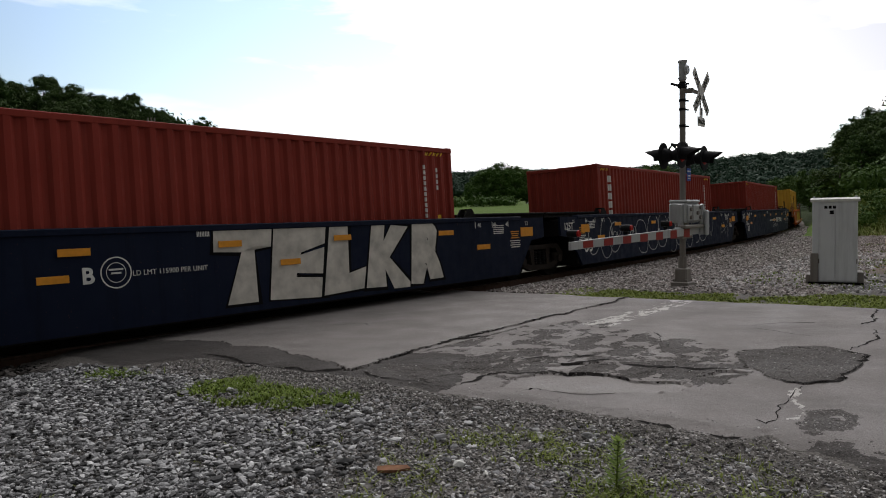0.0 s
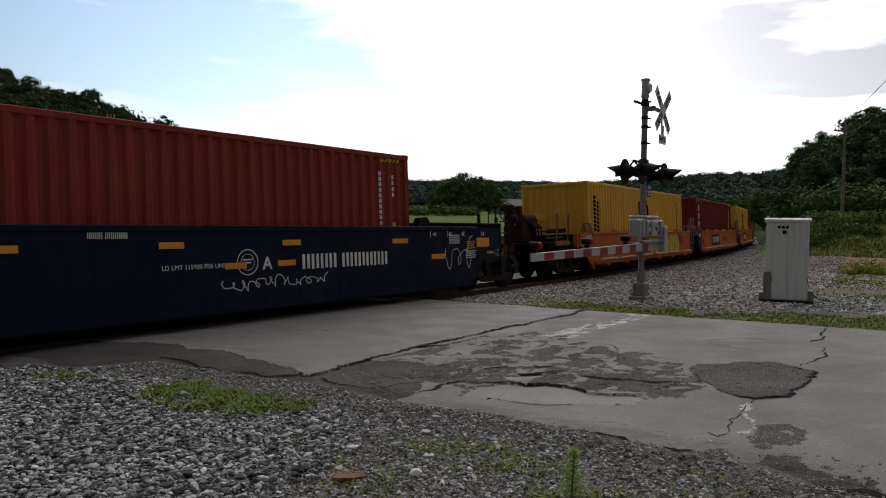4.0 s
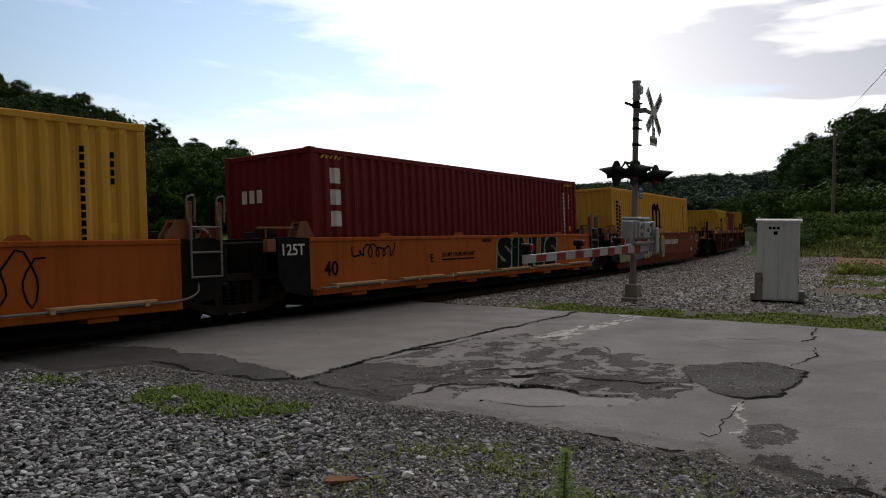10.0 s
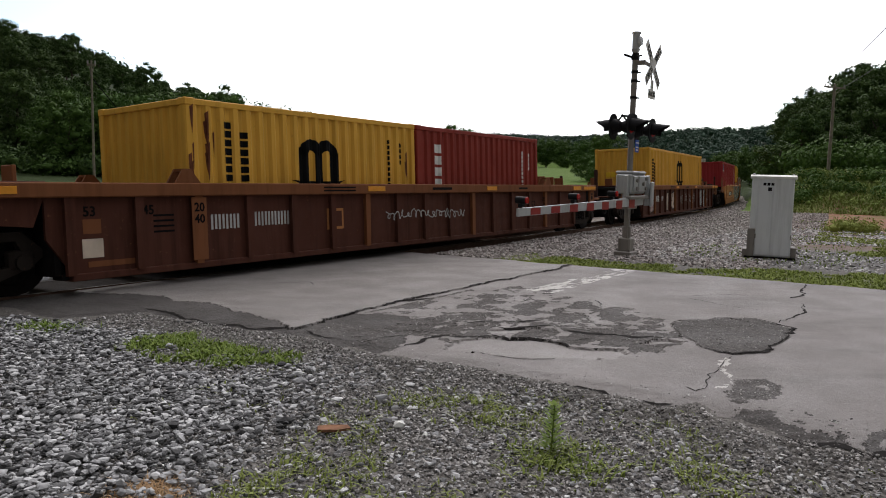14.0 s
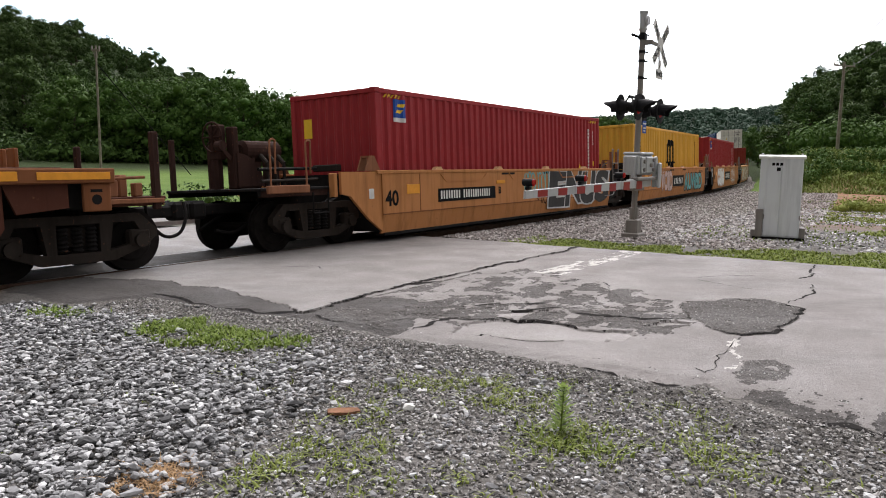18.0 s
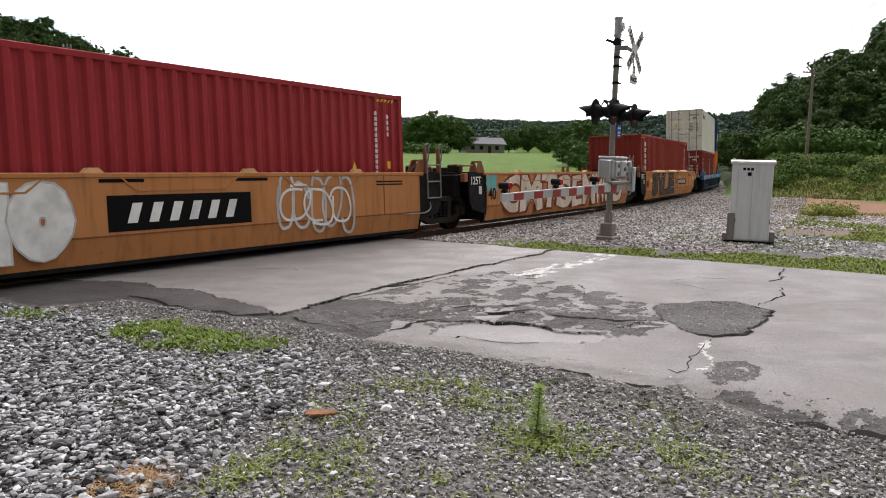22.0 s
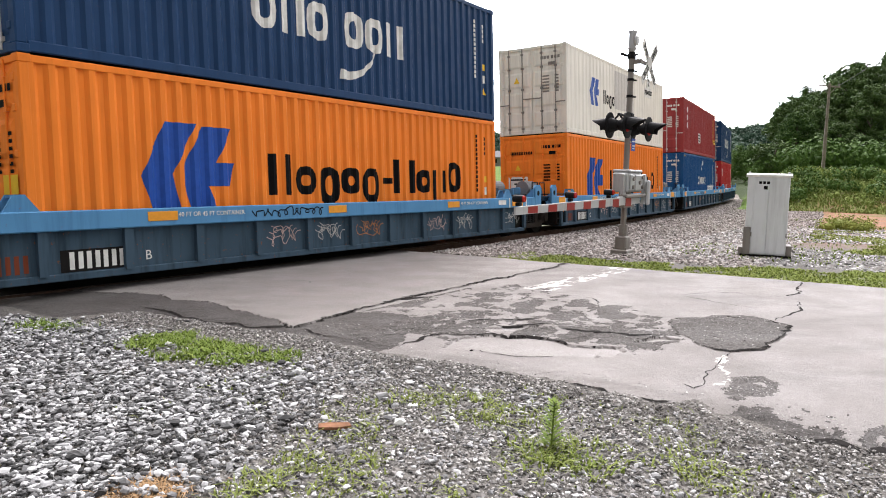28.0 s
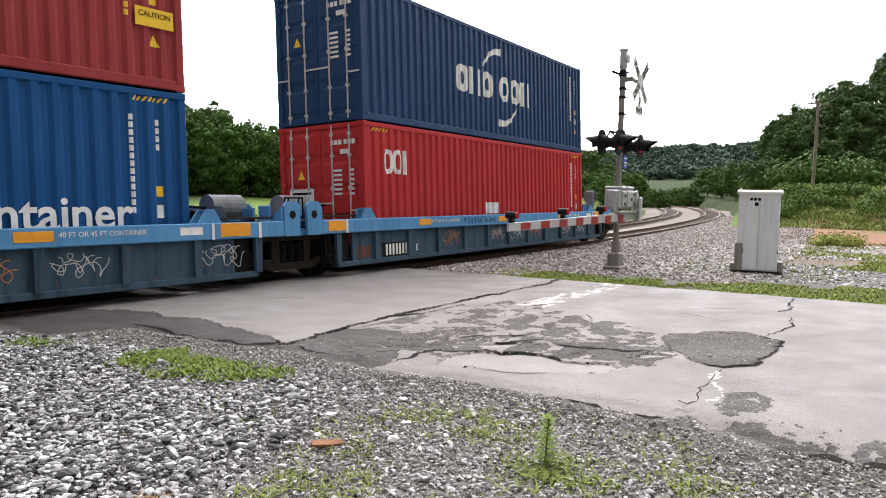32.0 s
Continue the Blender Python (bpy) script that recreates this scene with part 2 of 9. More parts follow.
M_RED = paint("red_container_paint", (0.225, 0.033, 0.022), 0.5, 0.35, 0.08, gloss=0.1)
M_TEX = paint("maroon_container_paint", (0.148, 0.016, 0.016), 0.5, 0.35, 0.08, gloss=0.1)
M_FLO = paint("crimson_container_paint", (0.275, 0.027, 0.03), 0.5, 0.3, 0.05, gloss=0.1)
M_MAR = paint("brick_maroon_container_paint", (0.25, 0.036, 0.037), 0.5, 0.3, 0.06, gloss=0.1)
M_CAI = paint("bright_red_container_paint", (0.37, 0.025, 0.027), 0.5, 0.25, 0.04, gloss=0.1)
M_YEL = paint("yellow_container_paint", (0.62, 0.34, 0.05), 0.5, 0.4, 0.06, gloss=0.1)
M_NAVY = paint("navy_container_paint", (0.012, 0.042, 0.108), 0.45, 0.3, 0.05, gloss=0.1)
M_BLUE = paint("blue_container_paint", (0.007, 0.062, 0.18), 0.45, 0.25, 0.04, gloss=0.1)
M_HORA = paint("bright_orange_container_paint", (0.76, 0.20, 0.025), 0.5, 0.25, 0.03, gloss=0.1)
M_WHITE = paint("white_reefer_paint", (0.66, 0.64, 0.57), 0.45, 0.35, 0.06, gloss=0.1)
M_CARBLUE = paint("dark_blue_car_paint", (0.0055, 0.0095, 0.024), 0.6, 0.5, 0.08)
M_CARORA = paint("orange_car_paint", (0.37, 0.09, 0.017), 0.6, 0.5, 0.12)
M_CARTAN = paint("faded_tan_orange_car_paint", (0.4, 0.172, 0.062), 0.65, 0.55, 0.12)
M_CARRED = paint("red_brown_car_paint", (0.155, 0.038, 0.017), 0.65, 0.5, 0.15)
M_CARBRN = paint("brown_car_paint", (0.075, 0.028, 0.018), 0.7, 0.6, 0.22)
M_CHORD = paint("rusty_orange_chord_paint", (0.18, 0.07, 0.03), 0.7, 0.5, 0.2)
M_GRYBLU = paint("grey_blue_car_paint", (0.04, 0.07, 0.098), 0.7, 0.85, 0.4)
M_LTBLUE = paint("light_blue_chord_paint", (0.075, 0.22, 0.39), 0.6, 0.4, 0.1)
M_UNDER = paint("black_underframe_steel", (0.01, 0.009, 0.0085), 0.75, 0.4, 0.12)
M_TRUCK = paint("dusty_cast_steel", (0.024, 0.019, 0.0155), 0.85, 0.5, 0.2)
M_TANK = paint("grey_tank_paint", (0.16, 0.165, 0.17), 0.6, 0.5, 0.15)
M_RUSTBLK = paint("rusty_black_steel", (0.038, 0.02, 0.016), 0.75, 0.6, 0.3, gloss=0.03)
M_RUSTY = paint("rusty_tan_paint", (0.22, 0.095, 0.05), 0.75, 0.6, 0.3)
M_HOSE = plain("grey_rubber_hose", (0.20, 0.19, 0.175), 0.6)
M_HATCH = paint("pale_worn_orange_paint", (0.55, 0.33, 0.17), 0.6, 0.3, 0.06)
M_WHEEL = plain("worn_wheel_steel", (0.014, 0.012, 0.011), 0.7, 0.1, 0.4, 8.0)
M_RAIL = paint("brown_rail_steel", (0.10, 0.062, 0.045), 0.6, 0.4, 0.3, 0.3)
M_RAILTOP = plain("polished_rail_top", (0.24, 0.225, 0.21), 0.4, 0.8)
M_TIE = plain("weathered_sleeper_wood", (0.10, 0.082, 0.068), 0.9, 0.0, 0.5, 9.0)
M_GALV = paint("galvanised_steel", (0.40, 0.41, 0.41), 0.45, 0.35, 0.05, 0.35)
M_ALU = paint("grey_aluminium_cabinet", (0.6, 0.62, 0.63), 0.42, 0.45, 0.02, 0.35)
M_POST = paint("grey_mast_paint", (0.21, 0.195, 0.175), 0.5, 0.4, 0.08, 0.2)
M_BLACK = plain("black_signal_enamel", (0.014, 0.014, 0.015), 0.5)
M_MARKW = plain("white_marking_paint", (0.70, 0.70, 0.66), 0.6, 0.0, 0.25, 5.0)
M_MARKK = plain("black_marking_paint", (0.006, 0.006, 0.0065), 0.6, 0.0, 0.2)
M_MARKO = plain("amber_reflector_sheeting", (0.72, 0.30, 0.03), 0.4, 0.0, 0.15)
M_MARKB = plain("blue_marking_paint", (0.012, 0.07, 0.33), 0.5, 0.0, 0.15)
M_MARKY = plain("yellow_sticker", (0.75, 0.48, 0.03), 0.45, 0.0, 0.1)
M_MARKR = plain("red_reflective_sheeting", (0.27, 0.022, 0.018), 0.4, 0.0, 0.15)
M_LAMPRED = plain("red_lamp_lens", (0.35, 0.01, 0.01), 0.2)
M_TEAL = plain("teal_spray_paint", (0.14, 0.38, 0.36), 0.6, 0.0, 0.3, 3.0)
M_PINK = plain("pale_pink_spray_paint", (0.58, 0.42, 0.38), 0.6, 0.0, 0.3, 3.0)
M_CREAM = plain("cream_spray_paint", (0.62, 0.52, 0.41), 0.6, 0.0, 0.3, 3.0)
M_SPRBLUE = plain("dull_blue_spray_paint", (0.07, 0.17, 0.25), 0.6, 0.0, 0.3, 3.0)
M_SPRBUFF = plain("buff_spray_paint", (0.40, 0.29, 0.20), 0.6, 0.0, 0.3, 3.0)
M_SPRYEL = plain("mustard_spray_paint", (0.52, 0.37, 0.03), 0.6, 0.0, 0.3, 3.0)
M_SPRGRY = plain("silver_spray_paint", (0.50, 0.50, 0.48), 0.5, 0.0, 0.35, 3.0)
M_SPRGRN = plain("light_green_spray_paint", (0.16, 0.36, 0.20), 0.6, 0.0, 0.25, 3.0)
M_SPRBLK = plain("thin_black_spray_paint", (0.035, 0.033, 0.032), 0.6, 0.0, 0.45, 2.0)
M_SPRSLV = plain("pale_silver_spray_paint", (0.60, 0.57, 0.50), 0.6, 0.0, 0.35, 4.0)
M_RUST = plain("streaked_rust", (0.16, 0.055, 0.025), 0.9, 0.0, 0.5, 9.0)
M_SPRSAGE = plain("sage_spray_paint", (0.26, 0.30, 0.18), 0.6, 0.0, 0.3, 3.0)
M_BARK = plain("tree_bark", (0.10, 0.08, 0.06), 0.9, 0.0, 0.5, 6.0)
M_POLE = plain("grey_weathered_pole_wood", (0.22, 0.19, 0.16), 0.85, 0.0, 0.35, 5.0)
M_LEAF = leafy("broadleaf_foliage", (0.045, 0.095, 0.022), (0.085, 0.155, 0.035), (0.07, 0.11, 0.03))
M_LEAFD = leafy("dark_forest_foliage", (0.03, 0.065, 0.02), (0.085, 0.145, 0.040), (0.07, 0.09, 0.032))
# distance haze is put into these leaf colours: bluer and more even
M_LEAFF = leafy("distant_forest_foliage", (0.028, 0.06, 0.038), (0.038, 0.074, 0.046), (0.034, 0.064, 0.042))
M_GRASS = leafy("grass_blades", (0.105, 0.17, 0.026), (0.20, 0.27, 0.055), (0.27, 0.25, 0.10))
M_STRIP = leafy("roadside_grass_blades", (0.13, 0.19, 0.03), (0.25, 0.30, 0.065), (0.33, 0.31, 0.12))
M_CONC = plain("concrete", (0.33, 0.32, 0.30), 0.9, 0.0, 0.3, 10.0)


def stone_mat(name, cols):
    def build(nt, b):
        gi = nt.nodes.new("ShaderNodeNewGeometry")
        r = nt.nodes.new("ShaderNodeValToRGB")
        el = r.color_ramp.elements
        el[0].position, el[0].color = 0.0, (*cols[0], 1)
        el[1].position, el[1].color = 1.0, (*cols[-1], 1)
        for i, c in enumerate(cols[1:-1], 1):
            e = el.new(i / (len(cols) - 1))
            e.color = (*c, 1)
        nt.links.new(gi.outputs["Random Per Island"], r.inputs[0])
        c = blend(nt, ramp(nt, tex(nt, "ShaderNodeTexNoise", 40.0, Detail=4.0), 0.35, 0.7), r.outputs[0], (0.5, 0.5, 0.5), "MULTIPLY")
        nt.links.new(blend(nt, 0.6, r.outputs[0], c), b.inputs["Base Color"])
        b.inputs["Roughness"].default_value = 0.85
    return material(name, build)


M_STONE = stone_mat("grey_limestone_gravel", [(0.02, 0.02, 0.02), (0.11, 0.11, 0.11), (0.28, 0.28, 0.282), (0.43, 0.43, 0.432), (0.64, 0.64, 0.635)])
M_FINE = stone_mat("fine_brownish_gravel", [(0.055, 0.051, 0.047), (0.16, 0.150, 0.140), (0.31, 0.296, 0.28), (0.58, 0.56, 0.535)])
M_PALE = stone_mat("pale_yard_gravel", [(0.12, 0.115, 0.11), (0.30, 0.29, 0.28), (0.48, 0.47, 0.455), (0.75, 0.735, 0.715)])
# oily ballast, with the train's shade darkened into the stone colours too
M_OILSHADE = stone_mat("oily_dark_ballast", [(0.018, 0.015, 0.013), (0.04, 0.035, 0.031), (0.07, 0.062, 0.055), (0.12, 0.108, 0.097)])
M_BALLAST = stone_mat("tan_grey_ballast", [(0.08, 0.066, 0.058), (0.23, 0.20, 0.182), (0.38, 0.34, 0.312), (0.62, 0.58, 0.545)])


def ground_mat(name, a, b2, c2, scale, bump, rough=0.95):
    def build(nt, b):
        c = blend(nt, ramp(nt, tex(nt, "ShaderNodeTexNoise", scale, Detail=8.0, Roughness=0.65), 0.35, 0.65), a, b2)
        c = blend(nt, ramp(nt, tex(nt, "ShaderNodeTexNoise", 0.35, Detail=5.0), 0.45, 0.65), c, c2)
        nt.links.new(c, b.inputs["Base Color"])
        b.inputs["Roughness"].default_value = rough
        b.inputs["Specular IOR Level"].default_value = 0.05
        v = tex(nt, "ShaderNodeTexVoronoi", scale * 2)
        bumped(nt, b, v, 0.6, bump)
    return material(name, build)


M_GROUND = ground_mat("fine_gravel_soil", (0.20, 0.188, 0.174), (0.085, 0.079, 0.073), (0.14, 0.131, 0.12), 30.0, 0.02)


def asphalt(name, a, b2, c2, rough, grain=0.0):
    def build(nt, b):
        c = blend(nt, ramp(nt, tex(nt, "ShaderNodeTexNoise", 1.1, Detail=6.0), 0.3, 0.7), a, b2)
        speck = ramp(nt, tex(nt, "ShaderNodeTexVoronoi", 130.0), 0.05, 0.45)
        c = blend(nt, 0.5, c, blend(nt, 1.0, c, speck, "MULTIPLY"))
        pale = ramp(nt, tex(nt, "ShaderNodeTexNoise", 45.0, Detail=6.0, Roughness=0.75), 0.56, 0.68)
        c = blend(nt, blend(nt, 1.0, pale, (0.55, 0.55, 0.55), "MULTIPLY"), c, tuple(min(1, v * 1.9) for v in a))
        stain = ramp(nt, tex(nt, "ShaderNodeTexNoise", 0.6, (1, 2.5, 1), Detail=8.0, Roughness=0.7), 0.5, 0.66)
        c = blend(nt, blend(nt, 1.0, stain, (0.6, 0.6, 0.6), "MULTIPLY"), c, c2)
        if grain:
            chips = ramp(nt, tex(nt, "ShaderNodeTexVoronoi", 42.0), 0.12, 0.5, tuple(min(1, v * 2.1) for v in a), tuple(v * 0.35 for v in a))
            c = blend(nt, grain, c, chips)
        nt.links.new(c, b.inputs["Base Color"])
        nt.links.new(ramp(nt, tex(nt, "ShaderNodeTexNoise", 1.6, Detail=4.0), 0.35, 0.65, (rough - 0.1,) * 3, (min(rough + 0.15, 1),) * 3), b.inputs["Roughness"])
        b.inputs["Specular IOR Level"].default_value = 0.2
        bumped(nt, b, tex(nt, "ShaderNodeTexNoise", 70.0, Detail=6.0, Roughness=0.7), 0.75, 0.014)
    return material(name, build)


M_ROAD = asphalt("grey_worn_asphalt", (0.215, 0.198, 0.188), (0.180, 0.165, 0.156), (0.122, 0.111, 0.104), 0.66)
M_ROADD = asphalt("dark_broken_asphalt", (0.068, 0.062, 0.058), (0.100, 0.092, 0.086), (0.044, 0.042, 0.040), 0.8, 0.4)
M_ROADL = asphalt("pale_smooth_asphalt", (0.232, 0.214, 0.203), (0.205, 0.189, 0.179), (0.165, 0.152, 0.143), 0.58)
M_ROADO = asphalt("grey_smoother_asphalt", (0.205, 0.188, 0.178), (0.180, 0.165, 0.156), (0.135, 0.123, 0.115), 0.62)
M_ROADB = asphalt("broken_stony_asphalt", (0.092, 0.084, 0.078), (0.132, 0.122, 0.114), (0.06, 0.055, 0.051), 0.85, 0.55)
M_ROADW = asphalt("worn_white_road_paint", (0.55, 0.53, 0.50), (0.45, 0.43, 0.40), (0.36, 0.34, 0.31), 0.7)
# crossing asphalt with the shade under the train put into its colour
M_PANEL = asphalt("oily_black_crossing_panel", (0.045, 0.040, 0.036), (0.065, 0.058, 0.053), (0.028, 0.025, 0.023), 0.85)
# dark colour of cracks, also painted as shade along the layer edges
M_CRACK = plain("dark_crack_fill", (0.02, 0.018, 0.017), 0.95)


# ---- mesh building ----
class Geo:
    """Collects simple solids into one mesh."""

    def __init__(self):
        self.v, self.f = [], []

    def add(self, verts, faces):
        n = len(self.v)
        self.v += [tuple(p) for p in verts]
        self.f += [tuple(n + i for i in f) for f in faces]
        return self

    def box(self, x0, x1, y0, y1, z0, z1, c=0.0):
        """A box; c chamfers its edges."""
        if c <= 0:
            return self.add([(x, y, z) for x in (x0, x1) for y in (y0, y1) for z in (z0, z1)],
                            [(0, 1, 3, 2), (4, 6, 7, 5), (0, 4, 5, 1), (2, 3, 7, 6), (0, 2, 6, 4), (1, 5, 7, 3)])
        verts, idx = [], {}
        for i, X in ((0, (x0, x0 + c)), (1, (x1, x1 - c))):
            for j, Y in ((0, (y0, y0 + c)), (1, (y1, y1 - c))):
                for k, Z in ((0, (z0, z0 + c)), (1, (z1, z1 - c))):
                    for a, p in enumerate(((X[0], Y[1], Z[1]), (X[1], Y[0], Z[1]), (X[1], Y[1], Z[0]))):
                        idx[i, j, k, a] = len(verts)
                        verts.append(p)
        F, B = [], (0, 1)
        for e in B:
            F.append([idx[e, 0, 0, 0], idx[e, 1, 0, 0], idx[e, 1, 1, 0], idx[e, 0, 1, 0]])
            F.append([idx[0, e, 0, 1], idx[1, e, 0, 1], idx[1, e, 1, 1], idx[0, e, 1, 1]])
            F.append([idx[0, 0, e, 2], idx[1, 0, e, 2], idx[1, 1, e, 2], idx[0, 1, e, 2]])
            for g in B:
                F.append([idx[0, e, g, 1], idx[1, e, g, 1], idx[1, e, g, 2], idx[0, e, g, 2]])
                F.append([idx[e, 0, g, 0], idx[e, 1, g, 0], idx[e, 1, g, 2], idx[e, 0, g, 2]])
                F.append([idx[e, g, 0, 0], idx[e, g, 1, 0], idx[e, g, 1, 1], idx[e, g, 0, 1]])
                for h in B:
                    F.append([idx[e, g, h, 0], idx[e, g, h, 1], idx[e, g, h, 2]])
        return self.add(verts, F)

    def tube(self, a, b, r, n=10, r2=None):
        a, b = Vector(a), Vector(b)
        d = (b - a).normalized()
        u = d.orthogonal().normalized()
        w = d.cross(u)
        r2 = r if r2 is None else r2
        vs = []
        for p, q in ((a, r), (b, r2)):
            vs += [p + (u * math.cos(2 * math.pi * i / n) + w * math.sin(2 * math.pi * i / n)) * q for i in range(n)]
        fs = [(i, (i + 1) % n, n + (i + 1) % n, n + i) for i in range(n)] + [tuple(range(n))[::-1], tuple(range(n, 2 * n))]
        return self.add(vs, fs)

    def slab_y(self, pts, y0, y1):
        """A polygon in x, z given thickness along y."""
        n = len(pts)
        vs = [(x, y0, z) for x, z in pts] + [(x, y1, z) for x, z in pts]
        return self.add(vs, [tuple(range(n)), tuple(range(2 * n - 1, n - 1, -1))] + [(i, n + i, n + (i + 1) % n, (i + 1) % n) for i in range(n)])

    def slab_x(self, pts, x0, x1):
        """A polygon in y, z given thickness along x."""
        n = len(pts)
        vs = [(x0, y, z) for y, z in pts] + [(x1, y, z) for y, z in pts]
        return self.add(vs, [tuple(range(n)), tuple(range(2 * n - 1, n - 1, -1))] + [(i, n + i, n + (i + 1) % n, (i + 1) % n) for i in range(n)])

    def slab_z(self, pts, z0, z1):
        n = len(pts)
        vs = [(x, y, z0) for x, y in pts] + [(x, y, z1) for x, y in pts]
        return self.add(vs, [tuple(range(n)), tuple(range(2 * n - 1, n - 1, -1))] + [(i, n + i, n + (i + 1) % n, (i + 1) % n) for i in range(n)])

    def mesh(self, name, fix=True):
        me = bpy.data.meshes.new(name)
        me.from_pydata(self.v, [], self.f)
        if fix:
            bm = bmesh.new()
            bm.from_mesh(me)
            bmesh.ops.recalc_face_normals(bm, faces=bm.faces)
            bm.to_mesh(me)
            bm.free()
        return me


def part(name, geo, mat, parent=None, label="", fix=True):
    me = geo.mesh(name, fix) if isinstance(geo, Geo) else geo
    if not me.materials:
        me.materials.append(mat)
    ob = new(name, me)
    if parent is not None:
        ob.parent = parent
    if label:
        tagged(ob, label)
    return ob


def thing(name, label, category, group="", kind=""):
    return tagged(new(name), label, category, group, kind)


GLYPHS = {}


def lettering(text, size, mat, parent, m, name="lettering", bold=0.0, squeeze=1.0):
    """Words in the built-in font as a thin mesh; m places them, x along the line, y up."""
    key = (text, size, bold, squeeze, mat.name)
    if key not in GLYPHS:
        cu = bpy.data.curves.new("words", "FONT")
        cu.body, cu.size, cu.extrude, cu.offset = text, size, 0.002, bold
        cu.align_x, cu.align_y = "CENTER", "CENTER"
        cu.resolution_u = 3
        tmp = bpy.data.objects.new("words", cu)
        me = bpy.data.meshes.new_from_object(tmp)
        bpy.data.objects.remove(tmp)
        me.transform(Matrix.Diagonal((squeeze, 1, 1, 1)))
        me.materials.clear()
        me.materials.append(mat)
        GLYPHS[key] = me
    ob = new(name, GLYPHS[key])
    ob.parent = parent
    ob.matrix_local = m
    return ob


def near_side(x, z, y):
    """Writing on a face that looks to -y."""
    return Matrix.Translation((x, y, z)) @ pose(0, 0, 0, 90, 0, 0)
# ---- terrain ----
def sm(a, b, v):
    t = np.clip((v - a) / (b - a), 0, 1)
    return t * t * (3 - 2 * t)


def track_sn(x, y):
    dx, dy = x - CURVE[0], y - CURVE[1]
    hd = np.arctan2(-dy, dx)
    return 6.0 + RAD * (H6 - hd), np.hypot(dx, dy) - RAD


def land(x, y):
    """Height of the yard, the valley floor and its hills."""
    x, y = np.asarray(x, float), np.asarray(y, float)
    r, az = np.hypot(x, y), np.degrees(np.arctan2(x, y))
    s, n = track_sn(x, y)
    nn = (x - FACE0[0]) * NV[0] + (y - FACE0[1]) * NV[1]
    yard = yard_z(nn) * (1 - sm(25, 60, r))
    front = 1 - sm(80, 125, np.abs(az))
    fore = (sm(70, 110, r) * 0.5 + np.clip(r - 110, 0, 250) * 0.038 + sm(330, 520, r) * 17) * front
    left = sm(-11, -29, az) * (1 - sm(-95, -125, az)) * (sm(105, 165, r) * 17 + sm(150, 330, r) * 14)
    right = (1 - sm(85, 120, az)) * (sm(22.0, 26.5, az) * (sm(48, 59, r) * 2.55 + sm(62, 90, r) * 0.5) + sm(24, 30, az) * (sm(100, 170, r) * 7 + sm(150, 480, r) * 16))
    knoll = sm(10, 22, az) * sm(360, 520, r) * 6 * front
    bumps = 0.6 * np.sin(x * 0.045 + 1.0) * np.cos(y * 0.038) * sm(60, 140, r)
    z = yard + fore + left + right + knoll + bumps - 0.07
    cut = sm(2.4, 1.6, n) * sm(-10.5, -7.8, n) * sm(420, 300, s)
    return z * (1 - cut) + np.minimum(z, -0.36 - 0.9 * sm(20, 45, s)) * cut


def grid_mesh(name, X, Y, Z):
    a, b = X.shape
    me = bpy.data.meshes.new(name)
    idx = np.arange(a * b).reshape(a, b)
    q = np.stack([idx[:-1, :-1], idx[:-1, 1:], idx[1:, 1:], idx[1:, :-1]], -1).reshape(-1, 4)
    me.from_pydata(np.stack([X, Y, Z], -1).reshape(-1, 3).tolist(), [], q.tolist())
    me.polygons.foreach_set("use_smooth", [True] * len(me.polygons))
    return me


rr = np.concatenate([[0.02], np.geomspace(1.0, 1500, 170)])
aa = np.radians(np.linspace(-180, 180, 361))
RR, AA = np.meshgrid(rr, aa, indexing="ij")
GX, GY = RR * np.sin(AA), RR * np.cos(AA)
GZ = land(GX, GY)


